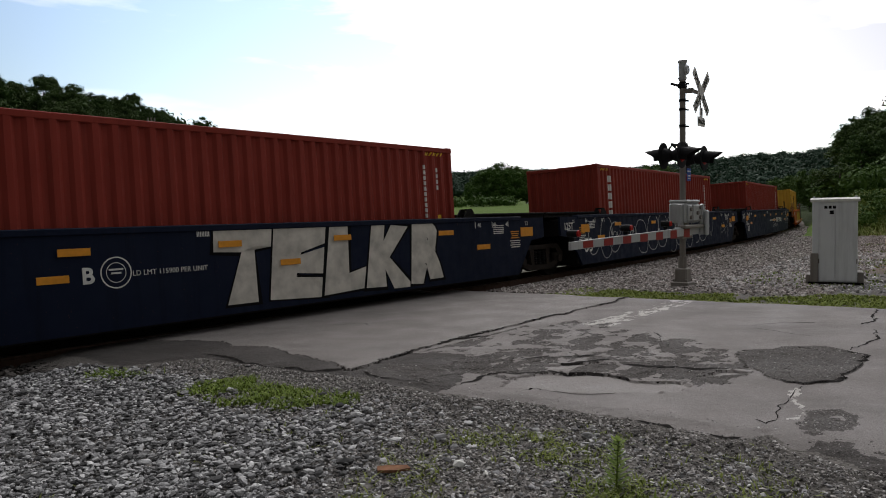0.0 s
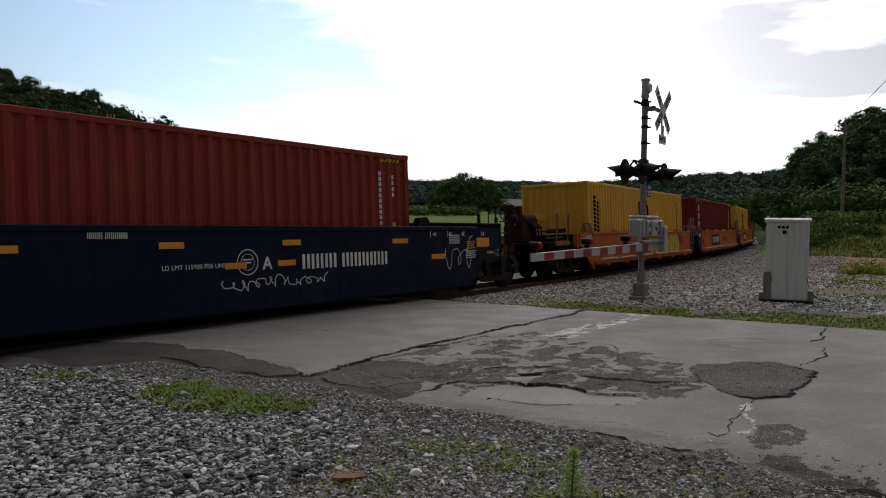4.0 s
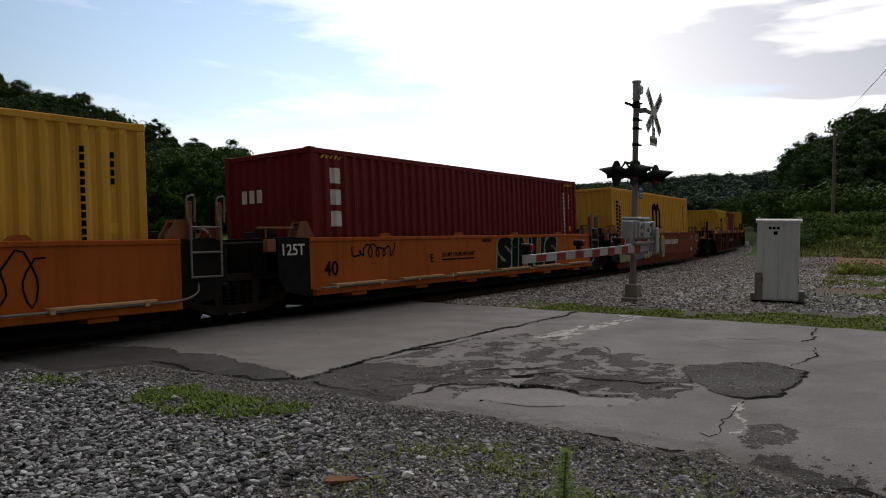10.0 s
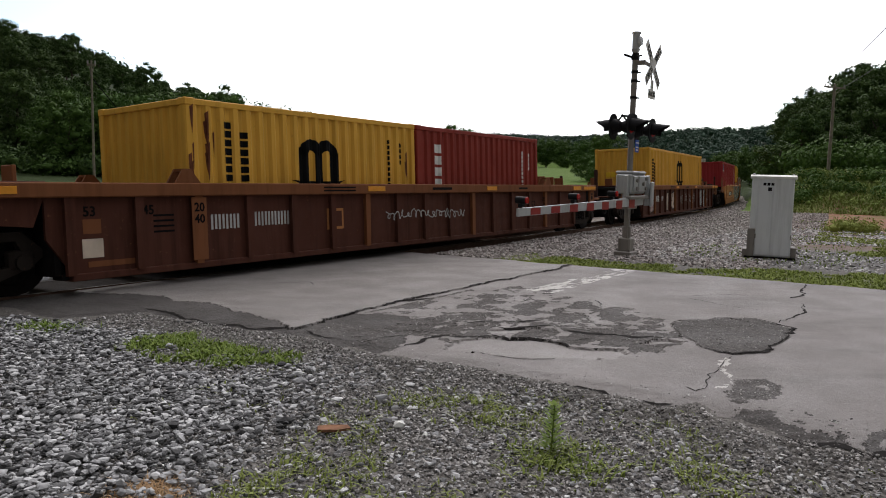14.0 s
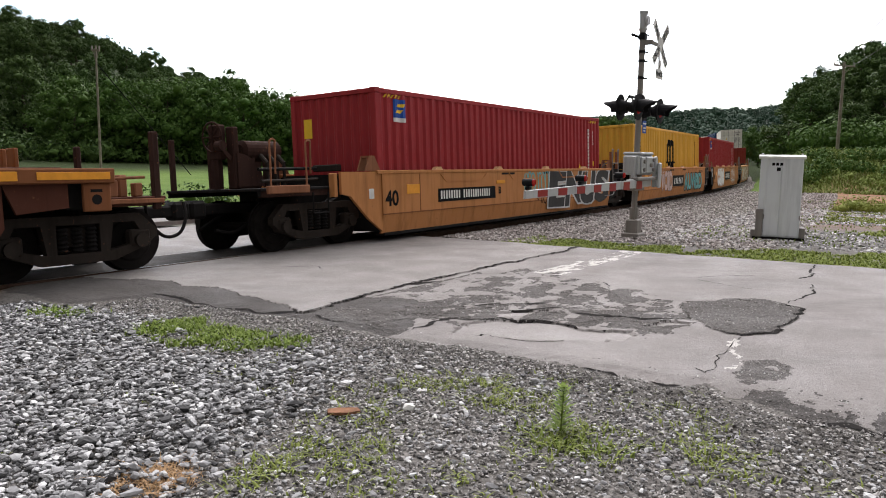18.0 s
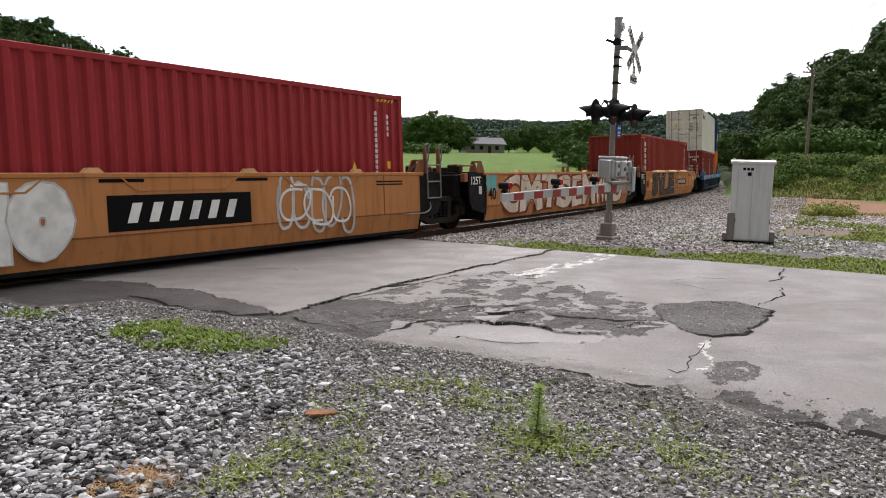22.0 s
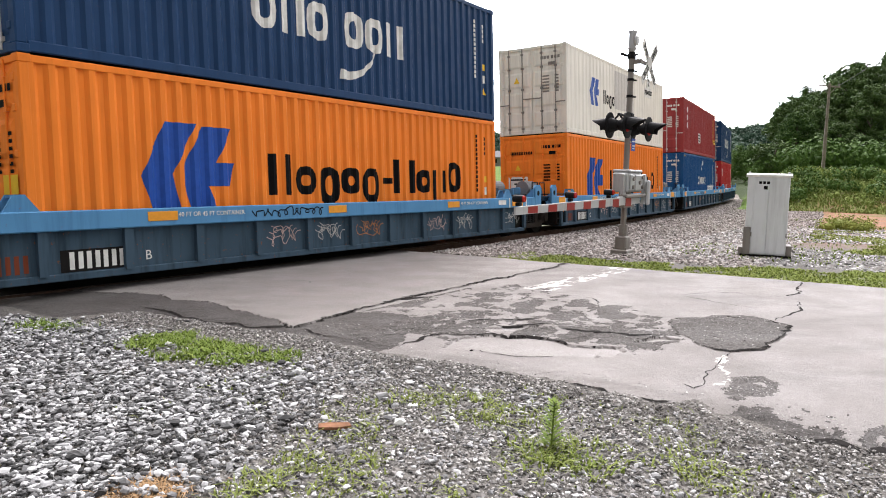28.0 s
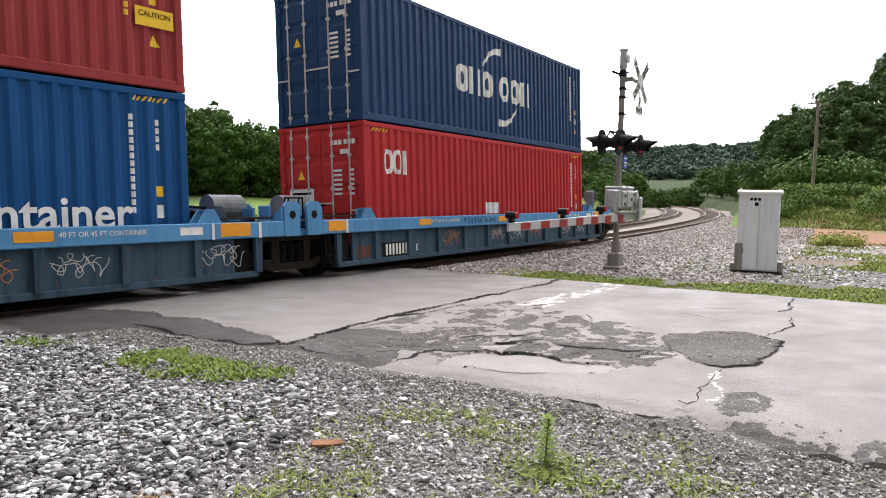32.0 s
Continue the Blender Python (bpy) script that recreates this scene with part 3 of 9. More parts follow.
def ground_build(nt, b):
    """Gravel by the crossing, meadow beyond, red clay at the bank's foot."""
    tc = nt.nodes.new("ShaderNodeTexCoord")
    dist = nt.nodes.new("ShaderNodeVectorMath")
    dist.operation = "LENGTH"
    nt.links.new(tc.outputs["Object"], dist.inputs[0])
    wob = tex(nt, "ShaderNodeTexNoise", 0.12, Detail=5.0)
    add = nt.nodes.new("ShaderNodeMath")
    add.operation = "MULTIPLY_ADD"
    nt.links.new(wob, add.inputs[0])
    add.inputs[1].default_value = 26.0
    nt.links.new(dist.outputs["Value"], add.inputs[2])
    grav = blend(nt, ramp(nt, tex(nt, "ShaderNodeTexNoise", 26.0, Detail=8.0, Roughness=0.7), 0.35, 0.66), (0.08, 0.074, 0.069), (0.23, 0.217, 0.202))
    grav = blend(nt, ramp(nt, tex(nt, "ShaderNodeTexNoise", 0.8, Detail=4.0), 0.5, 0.66), grav, (0.115, 0.108, 0.095))
    clay = blend(nt, ramp(nt, tex(nt, "ShaderNodeTexNoise", 0.7, Detail=7.0), 0.35, 0.66), (0.27, 0.135, 0.08), (0.21, 0.14, 0.10))
    mead = blend(nt, ramp(nt, tex(nt, "ShaderNodeTexNoise", 0.3, Detail=8.0, Roughness=0.7), 0.35, 0.66), (0.075, 0.130, 0.028), (0.115, 0.170, 0.04))
    r1 = nt.nodes.new("ShaderNodeMapRange")
    r1.inputs[1].default_value, r1.inputs[2].default_value = 35.0, 42.0
    nt.links.new(add.outputs[0], r1.inputs[0])
    r2 = nt.nodes.new("ShaderNodeMapRange")
    r2.inputs[1].default_value, r2.inputs[2].default_value = 61.0, 64.0
    nt.links.new(add.outputs[0], r2.inputs[0])
    sep = nt.nodes.new("ShaderNodeSeparateXYZ")
    nt.links.new(tc.outputs["Object"], sep.inputs[0])

    def math_node(op, a, b2, c2=None):
        m = nt.nodes.new("ShaderNodeMath")
        m.operation = op
        for i, v in enumerate((a, b2, c2)):
            if isinstance(v, (int, float)):
                m.inputs[i].default_value = v
            elif v is not None:
                nt.links.new(v, m.inputs[i])
        return m.outputs[0]

    def step(src, lo, hi):
        r = nt.nodes.new("ShaderNodeMapRange")
        r.inputs[1].default_value, r.inputs[2].default_value = lo, hi
        nt.links.new(src, r.inputs[0])
        return r.outputs[0]

    sx, sy = sep.outputs[0], sep.outputs[1]
    bank_side = step(math_node("MULTIPLY_ADD", sy, -0.45, sx), -1.0, 1.5)
    c = blend(nt, r2.outputs[0], blend(nt, r1.outputs[0], grav, blend(nt, bank_side, blend(nt, 0.25, grav, mead), clay)), mead)
    # grass beyond the tracks
    across = math_node("MULTIPLY_ADD", sx, float(NV[0]), math_node("MULTIPLY", sy, float(NV[1])))
    k = float(FACE0 @ NV)
    c = blend(nt, step(across, k - 9.0, k - 11.5), c, mead)
    # darker green ground under the woods on both slopes
    side = math_node("MULTIPLY_ADD", sy, -0.21, math_node("ABSOLUTE", sx, 0.0))
    woods = math_node("MULTIPLY", step(side, 0.0, 12.0), step(dist.outputs["Value"], 68.0, 84.0))
    c = blend(nt, woods, c, (0.035, 0.05, 0.02))
    nt.links.new(c, b.inputs["Base Color"])
    b.inputs["Roughness"].default_value = 0.95
    b.inputs["Specular IOR Level"].default_value = 0.05
    bumped(nt, b, tex(nt, "ShaderNodeTexVoronoi", 30.0), 0.5, 0.03)


M_LAND = material("gravel_and_meadow", ground_build)
ground = tagged(part("ground", grid_mesh("ground", GX, GY, GZ), M_LAND), "grey gravel yard turning to green meadow and wooded hills", "ground", kind="structure")

# ---- the road over the crossing ----
ROAD_Z = 0.0


def wobble(v, k, a=1.0):
    return a * noise.noise((v * 1.3, k, 0.0)) + 0.45 * a * noise.noise((v * 4.1, k + 9.0, 0.0))


def strip(name, n0, n1, e0, e1, z0, z1, mat, step=0.12, jit=0.10, flare=0.0):
    """A slab of road from n0 to n1 across the track, between the edges e0 and e1 (along it)."""
    ns = np.arange(n0, n1 + 1e-6, step)
    g = Geo()
    m = 14
    for i, n in enumerate(ns):
        a, b = e0 + wobble(n, 3.0, jit), e1 + wobble(n, 17.0, jit)
        a -= 0.95 * float(sm(2.2, 0.9, n)) * flare
        row = [sn(a + (b - a) * j / m, n, z1 + 0.012 * noise.noise((n * 0.8, j * 0.7, 2.0))) for j in range(m + 1)]
        g.v += [sn(a, n, z0)] + row + [sn(b, n, z0)]
    w = m + 3
    for i in range(len(ns) - 1):
        for j in range(w - 1):
            g.f.append((i * w + j, i * w + j + 1, (i + 1) * w + j + 1, (i + 1) * w + j))
    g.f.append(tuple(range(w)))
    g.f.append(tuple(range((len(ns) - 1) * w, len(ns) * w))[::-1])
    return part(name, g, mat)


road = tagged(strip("road", 11.45, 40, -2.1, 5.75, -0.12, ROAD_Z, M_ROAD), "cracked grey asphalt road up to the rails", "road", kind="structure")
tagged(strip("road_beyond", -40, -6.6, -2.2, 5.7, -0.12, ROAD_Z, M_ROAD, 0.5), "grey asphalt road beyond the tracks", "road", kind="structure")
tagged(strip("crossing_panel", -1.86, -0.60, -2.8, 5.7, -0.2, -0.07, M_PANEL, 0.16, 0.05), "asphalt between the rails, darkened for the shade under the train", "road", kind="structure")
tagged(strip("crossing_panel_beyond", -6.6, -2.1, -2.8, 5.7, -0.3, -0.12, M_ROAD, 0.3, 0.05), "grey asphalt beyond the near track", "road", kind="structure")


# ---- rails, sleepers, ballast ----
def rail_bar(off, s0, s1, ds):
    pts = [(-0.07, -0.17), (0.07, -0.17), (0.07, -0.155), (0.012, -0.14), (0.012, -0.045), (0.036, -0.035), (0.036, -0.002), (-0.036, -0.002), (-0.036, -0.035), (-0.012, -0.045), (-0.012, -0.14), (-0.07, -0.155)]
    g, n = Geo(), len(pts)
    ss = np.arange(s0, s1, ds)
    for s in ss:
        for p, z in pts:
            x, y, rz, _ = on_track(float(s), off + p)
            g.v.append((x, y, rz + z))
    for i in range(len(ss) - 1):
        g.f += [(i * n + j, i * n + (j + 1) % n, (i + 1) * n + (j + 1) % n, (i + 1) * n + j) for j in range(n)]
    return g


def rail_crown(off, s0, s1, ds):
    g = Geo()
    ss = np.arange(s0, s1, ds)
    for s in ss:
        for p in (-0.02, 0.02):
            x, y, rz, _ = on_track(float(s), off + p)
            g.v.append((x, y, rz + 0.001))
    for i in range(len(ss) - 1):
        g.f.append((2 * i, 2 * i + 1, 2 * i + 3, 2 * i + 2))
    return g


def railway(label, off, s_ties):
    tr = tagged(new("railway_track"), label, "railway track", kind="structure")
    for r in (-0.755, 0.755):
        b = part("rail", rail_bar(off + r, -30, 330, 2.0), M_RAIL, tr)
        part("running_band", rail_crown(off + r, -30, 330, 2.0), M_RAILTOP, b, "polished running band", fix=False)
    tie = Geo().box(-0.115, 0.115, -1.3, 1.3, -0.34, -0.165, 0.012).mesh("sleeper")
    tie.materials.append(M_TIE)
    rnd = random.Random(4)
    for s in s_ties:
        x, y, z, hd = on_track(float(s), off)
        t = new("sleeper", tie)
        t.parent = tr
        t.matrix_local = pose(x, y, z + rnd.uniform(-0.012, 0.004), 0, 0, 90 - math.degrees(hd) + rnd.uniform(-0.8, 0.8)) @ pose(0, 0, 0, -BANK, 0, 0)
    return tr


railway("curving main track with brown rails and wooden sleepers", 0.0, np.arange(6.9, 110, 0.56))
railway("second track with brown rails beside the main track", -4.6, np.arange(34, 120, 0.56))


def bed():
    """The ballast bed under both tracks."""
    prof = [(3.6, -0.30), (2.5, -0.20), (1.7, -0.20), (0.0, -0.205), (-2.2, -0.20), (-4.4, -0.205), (-6.1, -0.20), (-6.9, -0.3), (-8.2, -0.55)]
    g, n = Geo(), 9
    ss = np.concatenate([np.arange(-60, 4.4, 2.0), np.arange(4.6, 330, 1.5)])
    for s in ss:
        wide = float(sm(8.0, 12.0, s))
        for o, z in prof:
            if o > 2.0:
                o, z = o + wide * (1.6 if o > 3 else 0.9), z + wide * (-0.02 if o > 3 else 0.07)
            x, y, rz, _ = on_track(float(s), o)
            rz = rail_z(min(max(o, -6.0), 1.5))
            g.v.append((x, y, rz + z + 0.02 * noise.noise((s, o, 0))))
    for i in range(len(ss) - 1):
        g.f += [(i * n + j, i * n + j + 1, (i + 1) * n + j + 1, (i + 1) * n + j) for j in range(n - 1)]
    return g


M_BED = ground_mat("ballast_bed", (0.30, 0.265, 0.24), (0.14, 0.122, 0.108), (0.24, 0.21, 0.19), 22.0, 0.05)
tagged(part("ballast_bed", bed(), M_BED), "tan grey ballast bed under the tracks", "ballast", kind="structure")
# ---- containers ----
CW, HC, STD, L40, L20 = 2.438, 2.896, 2.591, 12.192, 6.058
PITCH, DEPTH = 0.278, 0.042
CACHE = {}


def cached(key, make):
    if key not in CACHE:
        CACHE[key] = make()
    return CACHE[key]


def corr_knots(a, b, pitch=PITCH):
    """Knots (x, inset) of a trapezoid corrugation from a to b."""
    n = max(1, round((b - a) / pitch))
    p = (b - a) / n
    ks = []
    for i in range(n):
        x = a + i * p
        ks += [(x, 0.0), (x + 0.29 * p, 0.0), (x + 0.50 * p, 1.0), (x + 0.79 * p, 1.0)]
    return ks + [(b, 0.0)]


def corr_panel(knots, z0, z1, y, depth, sign):
    """A corrugated sheet, one connected mesh with a thickness."""
    g, n, th = Geo(), len(knots), 0.012
    for x, i in knots:
        a = y + sign * depth * i
        g.v += [(x, a, z0), (x, a, z1), (x, a + sign * th, z0), (x, a + sign * th, z1)]
    for i in range(n - 1):
        p, q = 4 * i, 4 * i + 4
        g.f += [(p, q, q + 1, p + 1), (p + 2, p + 3, q + 3, q + 2), (p + 1, q + 1, q + 3, p + 3), (p, p + 2, q + 2, q)]
    g.f += [(0, 1, 3, 2), (4 * n - 4, 4 * n - 2, 4 * n - 1, 4 * n - 3)]
    return g


class Skin:
    """The outer face of a wall, for markings that follow its ribs."""

    def __init__(self, knots, y, depth):
        self.x = [k[0] for k in knots]
        self.y = [y + depth * k[1] for k in knots]

    def shape(self, polys, name, mat, parent, lift=0.004, label=""):
        if name == "name_marking" and len(polys) > 1:
            return [self.shape(p if isinstance(p[0][0], tuple) else [p], "brand_mark", mat, parent, lift, label) for p in polys]
        out = Geo()
        for pts in polys:
            lo, hi = min(p[0] for p in pts), max(p[0] for p in pts)
            bm = bmesh.new()
            bm.faces.new([bm.verts.new((x, 0, z)) for x, z in pts])
            for kx in self.x:
                if lo < kx < hi:
                    bmesh.ops.bisect_plane(bm, geom=bm.verts[:] + bm.edges[:] + bm.faces[:], plane_co=(kx, 0, 0), plane_no=(1, 0, 0))
            bm.verts.index_update()
            vs = [(v.co.x, float(np.interp(v.co.x, self.x, self.y)) - lift, v.co.z) for v in bm.verts]
            out.add(vs, [tuple(v.index for v in f.verts) for f in bm.faces])
            bm.free()
        me = out.mesh(name, False)
        if name == "brand_mark":
            bm = bmesh.new()
            bm.from_mesh(me)
            bmesh.ops.remove_doubles(bm, verts=bm.verts, dist=0.0015)
            bm.to_mesh(me)
            bm.free()
        ob = part(name, me, mat, parent, label)
        return tagged(ob, label, kind="stuff") if len(polys) > 1 and name in ("number_marking", "hazard_stripes", "logo_mark") else ob


def rect(x, z, w, h, lean=0.0):
    return [(x - w / 2 - lean, z - h / 2), (x + w / 2 - lean, z - h / 2), (x + w / 2 + lean, z + h / 2), (x - w / 2 + lean, z + h / 2)]


TALL, DEEP = set("ABCDEFGHIJKLMNOPQRSTUVWXYZbdfhklt0123456789"), set("gpqy")


def word_bars(word, x, z, h, step=0.62):
    """Plain strokes in place of a mark's letters: an upright pair each, tall, deep or small as the letter is."""
    polys, cx = [], x
    for k, ch in enumerate(word):
        if ch == " ":
            cx += h * step * 0.5
            continue
        top, bot = (h if ch in TALL else 0.7 * h), (-0.28 * h if ch in DEEP else 0.0)
        w = h * step * (0.3 if ch in "Ili1" else 0.8)
        if ch == "-":
            polys.append([(cx, z + 0.27 * h), (cx + w * 0.6, z + 0.27 * h), (cx + w * 0.6, z + 0.42 * h), (cx, z + 0.42 * h)])
            cx += w * 0.6 + h * step * 0.2
            continue
        t = w * 0.36
        if ch in "Ili1":
            polys.append([(cx, z), (cx + w, z), (cx + w, z + top), (cx, z + top)])
        else:
            polys.append([(cx, z + min(bot, 0)), (cx + t, z + min(bot, 0)), (cx + t, z + top), (cx, z + top)])
            hi = z + top
            polys.append([(cx + w - t, z + 0.03 * h), (cx + w, z + 0.03 * h), (cx + w, hi), (cx + w - t, hi)])
        cx += w + h * step * 0.2
    return polys


ROUND_MARKS = set("aopgdebqcCGAOSsx")


def ring_quads(x0, x1, z0, z1, t):
    """A rounded ring of straight pieces."""
    cx, cz, rx, rz = (x0 + x1) / 2, (z0 + z1) / 2, (x1 - x0) / 2, (z1 - z0) / 2
    o, i = [], []
    for k in range(16):
        a = math.tau * k / 16
        c, q = math.cos(a), math.sin(a)
        c, q = math.copysign(abs(c) ** 0.7, c), math.copysign(abs(q) ** 0.7, q)
        o.append((cx + rx * c, cz + rz * q))
        i.append((cx + (rx - t) * c, cz + (rz - t) * q))
    return [[o[k], o[(k + 1) % 16], i[(k + 1) % 16], i[k]] for k in range(16)]


def mark_shapes(word, x, z, h, step=0.62):
    """Plain rings and bars in place of a brand mark's letters, one group of pieces each."""
    out, cx = [], x
    for ch in word:
        if ch == " ":
            cx += h * step * 0.5
            continue
        top, bot = (h if ch in TALL else 0.72 * h), (-0.26 * h if ch in DEEP else 0.0)
        w, t = h * step * (0.3 if ch in "Ili1" else 0.86), h * step * 0.26
        if ch == "-":
            out.append([[(cx, z + 0.28 * h), (cx + w * 0.6, z + 0.28 * h), (cx + w * 0.6, z + 0.45 * h), (cx, z + 0.45 * h)]])
            w *= 0.6
        elif ch in "Ili1L":
            w = t if ch != "L" else w * 0.9
            out.append([[(cx, z), (cx + t, z), (cx + t, z + top), (cx, z + top)]])
        elif ch in ROUND_MARKS:
            out.append(ring_quads(cx, cx + w, z + bot, z + top, t))
        else:
            out.append([[(cx, z + bot), (cx + t, z + bot), (cx + t, z + top), (cx, z + top)]])
            out.append([[(cx + w - t, z), (cx + w, z), (cx + w, z + top), (cx + w - t, z + top)]])
        cx += w + h * step * 0.14
    return out


def stack_bars(count, x, z, w, h, gap):
    return [rect(x, z - i * (h + gap), w, h) for i in range(count)]


def arc_band(cx, cz, r, a0, a1, w0, w1, n=9, squash=1.0):
    o, i = [], []
    for k in range(n + 1):
        f = k / n
        a = radians(a0 + (a1 - a0) * f)
        w = w0 + (w1 - w0) * f
        o.append((cx + (r + w / 2) * math.cos(a), cz + (r + w / 2) * math.sin(a) * squash))
        i.append((cx + (r - w / 2) * math.cos(a), cz + (r - w / 2) * math.sin(a) * squash))
    return [[o[k], o[k + 1], i[k + 1], i[k]] for k in range(n)]


def arch_logo(x, z, h):
    """Three uprights under two arches over a wave."""
    w = h * 0.30
    p = [rect(x - h * 0.56, z + h * 0.45, w, h * 0.9), rect(x, z + h * 0.40, w, h * 0.8), rect(x + h * 0.56, z + h * 0.40, w, h * 0.8)]
    p += arc_band(x + h * 0.28, z + h * 0.70, h * 0.28, 0, 180, w * 0.95, w * 0.95, 8)
    p += arc_band(x - h * 0.28, z + h * 0.70, h * 0.28, 0, 180, w * 0.95, w * 0.95, 8)
    p += [[(x - h * 0.98, z + h * 0.08), (x - h * 0.66, z - h * 0.05), (x + h * 0.7, z - h * 0.05), (x + h * 0.98, z + h * 0.08), (x + h * 0.7, z + h * 0.05), (x - h * 0.6, z + h * 0.05)]]
    return p


def arch_foot(x, z, h):
    return arc_band(x - h * 0.3, z - h * 0.34, h * 0.26, 0, 180, h * 0.2, h * 0.2, 8) + arc_band(x + h * 0.3, z - h * 0.34, h * 0.26, 0, 180, h * 0.2, h * 0.2, 8)


def emblem(x, z, h):
    """A blue emblem of two leaning bars with arrow cuts."""
    return [
        [(x - 0.50 * h, z), (x - 0.24 * h, z + 0.52 * h), (x + 0.12 * h, z + 0.52 * h), (x - 0.16 * h, z + 0.02 * h), (x - 0.06 * h, z - 0.5 * h), (x - 0.36 * h, z - 0.5 * h)],
        [(x - 0.04 * h, z + 0.10 * h), (x + 0.20 * h, z + 0.50 * h), (x + 0.56 * h, z + 0.50 * h), (x + 0.36 * h, z + 0.14 * h), (x + 0.58 * h, z + 0.14 * h), (x + 0.52 * h, z - 0.10 * h),
         (x + 0.24 * h, z - 0.10 * h), (x + 0.42 * h, z - 0.5 * h), (x + 0.10 * h, z - 0.5 * h), (x - 0.04 * h, z - 0.1 * h)],
    ]


def door_leaf(y0, y1, z0, z1, x, d):
    """One door: a frame with five pressed panels."""
    g = Geo()
    g.box(min(x, x + d * 0.05), max(x, x + d * 0.05), y0, y1, z0, z1)
    return g


def door_panels(y0, y1, z0, z1, x, d):
    n = 4
    hh = (z1 - z0) / n
    for i in range(n):
        g = Geo()
        a, b = z0 + i * hh + 0.09, z0 + (i + 1) * hh - 0.05
        xo = x - d * 0.025
        g.add([(x - d * 0.001, y0 + 0.07, a), (x - d * 0.001, y1 - 0.07, a), (x - d * 0.001, y1 - 0.07, b), (x - d * 0.001, y0 + 0.07, b),
               (xo, y0 + 0.13, a + 0.07), (xo, y1 - 0.13, a + 0.07), (xo, y1 - 0.13, b - 0.07), (xo, y0 + 0.13, b - 0.07)],
              [(4, 5, 6, 7), (0, 1, 5, 4), (1, 2, 6, 5), (2, 3, 7, 6), (3, 0, 4, 7)])
        yield g


def container(name, label, L, H, mat, doors, frame_mat=None, reefer=False, gear=None):
    """A shipping container on its base centre; doors: whether the end at -x has the doors. Returns it and its skins."""
    root = thing(name, label, "container", "containers on the train")
    fm = frame_mat or mat
    gear = gear or M_SPRGRY
    hx, hy = L / 2, CW / 2
    k = (L, H, reefer)
    pitch, depth = (0.36, 0.014) if reefer else (PITCH, DEPTH)
    knots = corr_knots(-hx + 0.12, hx - 0.12, pitch)
    if reefer:
        knots = [(x, (0.0 if i % 4 < 2 else 1.0)) for i, (x, _) in enumerate(knots)]
    for sg in (-1, 1):
        me = cached(("side", k, sg, mat.name), lambda: corr_panel(knots, 0.15, H - 0.1, sg * (hy - 0.006), depth, -sg).mesh("side_panel"))
        part("side_panel", me, mat, root)
        me = cached(("trail", k, sg, fm.name), lambda: Geo().box(-hx + 0.15, hx - 0.15, *sorted((sg * (hy - 0.075), sg * (hy - 0.002))), H - 0.115, H - 0.012, 0.012).mesh("top_rail"))
        part("top_rail", me, fm, root)
        me = cached(("brail", k, sg, fm.name), lambda: Geo().box(-hx + 0.15, hx - 0.15, *sorted((sg * (hy - 0.07), sg * (hy - 0.001))), 0.015, 0.165, 0.015).mesh("bottom_rail"))
        part("bottom_rail", me, fm, root)
    me = cached(("roof", k, mat.name), lambda: corr_panel(corr_knots(-hx + 0.12, hx - 0.12, 0.4), -hy + 0.07, hy - 0.07, H - 0.03, 0.016, -1).mesh("roof_panel"))
    if not CACHE.get(("rooft", k, mat.name)):
        me.transform(Matrix(((1, 0, 0, 0), (0, 0, 1, 0), (0, 1, 0, 0), (0, 0, 0, 1))))
        CACHE[("rooft", k, mat.name)] = True
    part("roof_panel", me, mat, root)
    part("floor_panel", cached(("floor", k), lambda: Geo().box(-hx + 0.1, hx - 0.1, -hy + 0.07, hy - 0.07, 0.04, 0.15).mesh("floor_panel")), M_UNDER, root)
    for sx in (-1, 1):
        for sg in (-1, 1):
            me = cached(("post", k, sx, sg, fm.name), lambda: Geo().box(*sorted((sx * hx, sx * (hx - 0.15))), *sorted((sg * hy, sg * (hy - 0.15))), 0.11, H - 0.11, 0.02).mesh("corner_post"))
            part("corner_post", me, fm, root)
            for z in (0.0, H - 0.118):
                def cast():
                    g = Geo().box(*sorted((sx * (hx + 0.004), sx * (hx - 0.178))), *sorted((sg * (hy + 0.003), sg * (hy - 0.162))), z, z + 0.118, 0.012)
                    g.tube((sx * (hx - 0.09), sg * (hy - 0.01), z + 0.06), (sx * (hx - 0.09), sg * (hy + 0.0045), z + 0.06), 0.034, 10)
                    return g.mesh("corner_casting")
                part("corner_casting", cached(("cast", k, sx, sg, z > 1, fm.name), cast), fm, root)
        for z0, z1, nm in ((0.012, 0.15, "end_sill"), (H - 0.115, H - 0.012, "end_header")):
            me = cached((nm, k, sx, fm.name), lambda: Geo().box(*sorted((sx * (hx - 0.005), sx * (hx - 0.1))), -hy + 0.16, hy - 0.16, z0, z1, 0.012).mesh(nm))
            part(nm, me, fm, root)
    # plain corrugated end, and the door end
    for sx in ((1,) if doors else (-1, 1)):
        def plain_end():
            g = corr_panel(corr_knots(-hy + 0.14, hy - 0.14, 0.25), 0.14, H - 0.1, 0.0, 0.04, 1)
            g.v = [(sx * (hx - 0.03 - y), x, z) for x, y, z in g.v]
            return g.mesh("end_panel")
        part("end_panel", cached(("end", k, sx, mat.name), plain_end), mat, root)
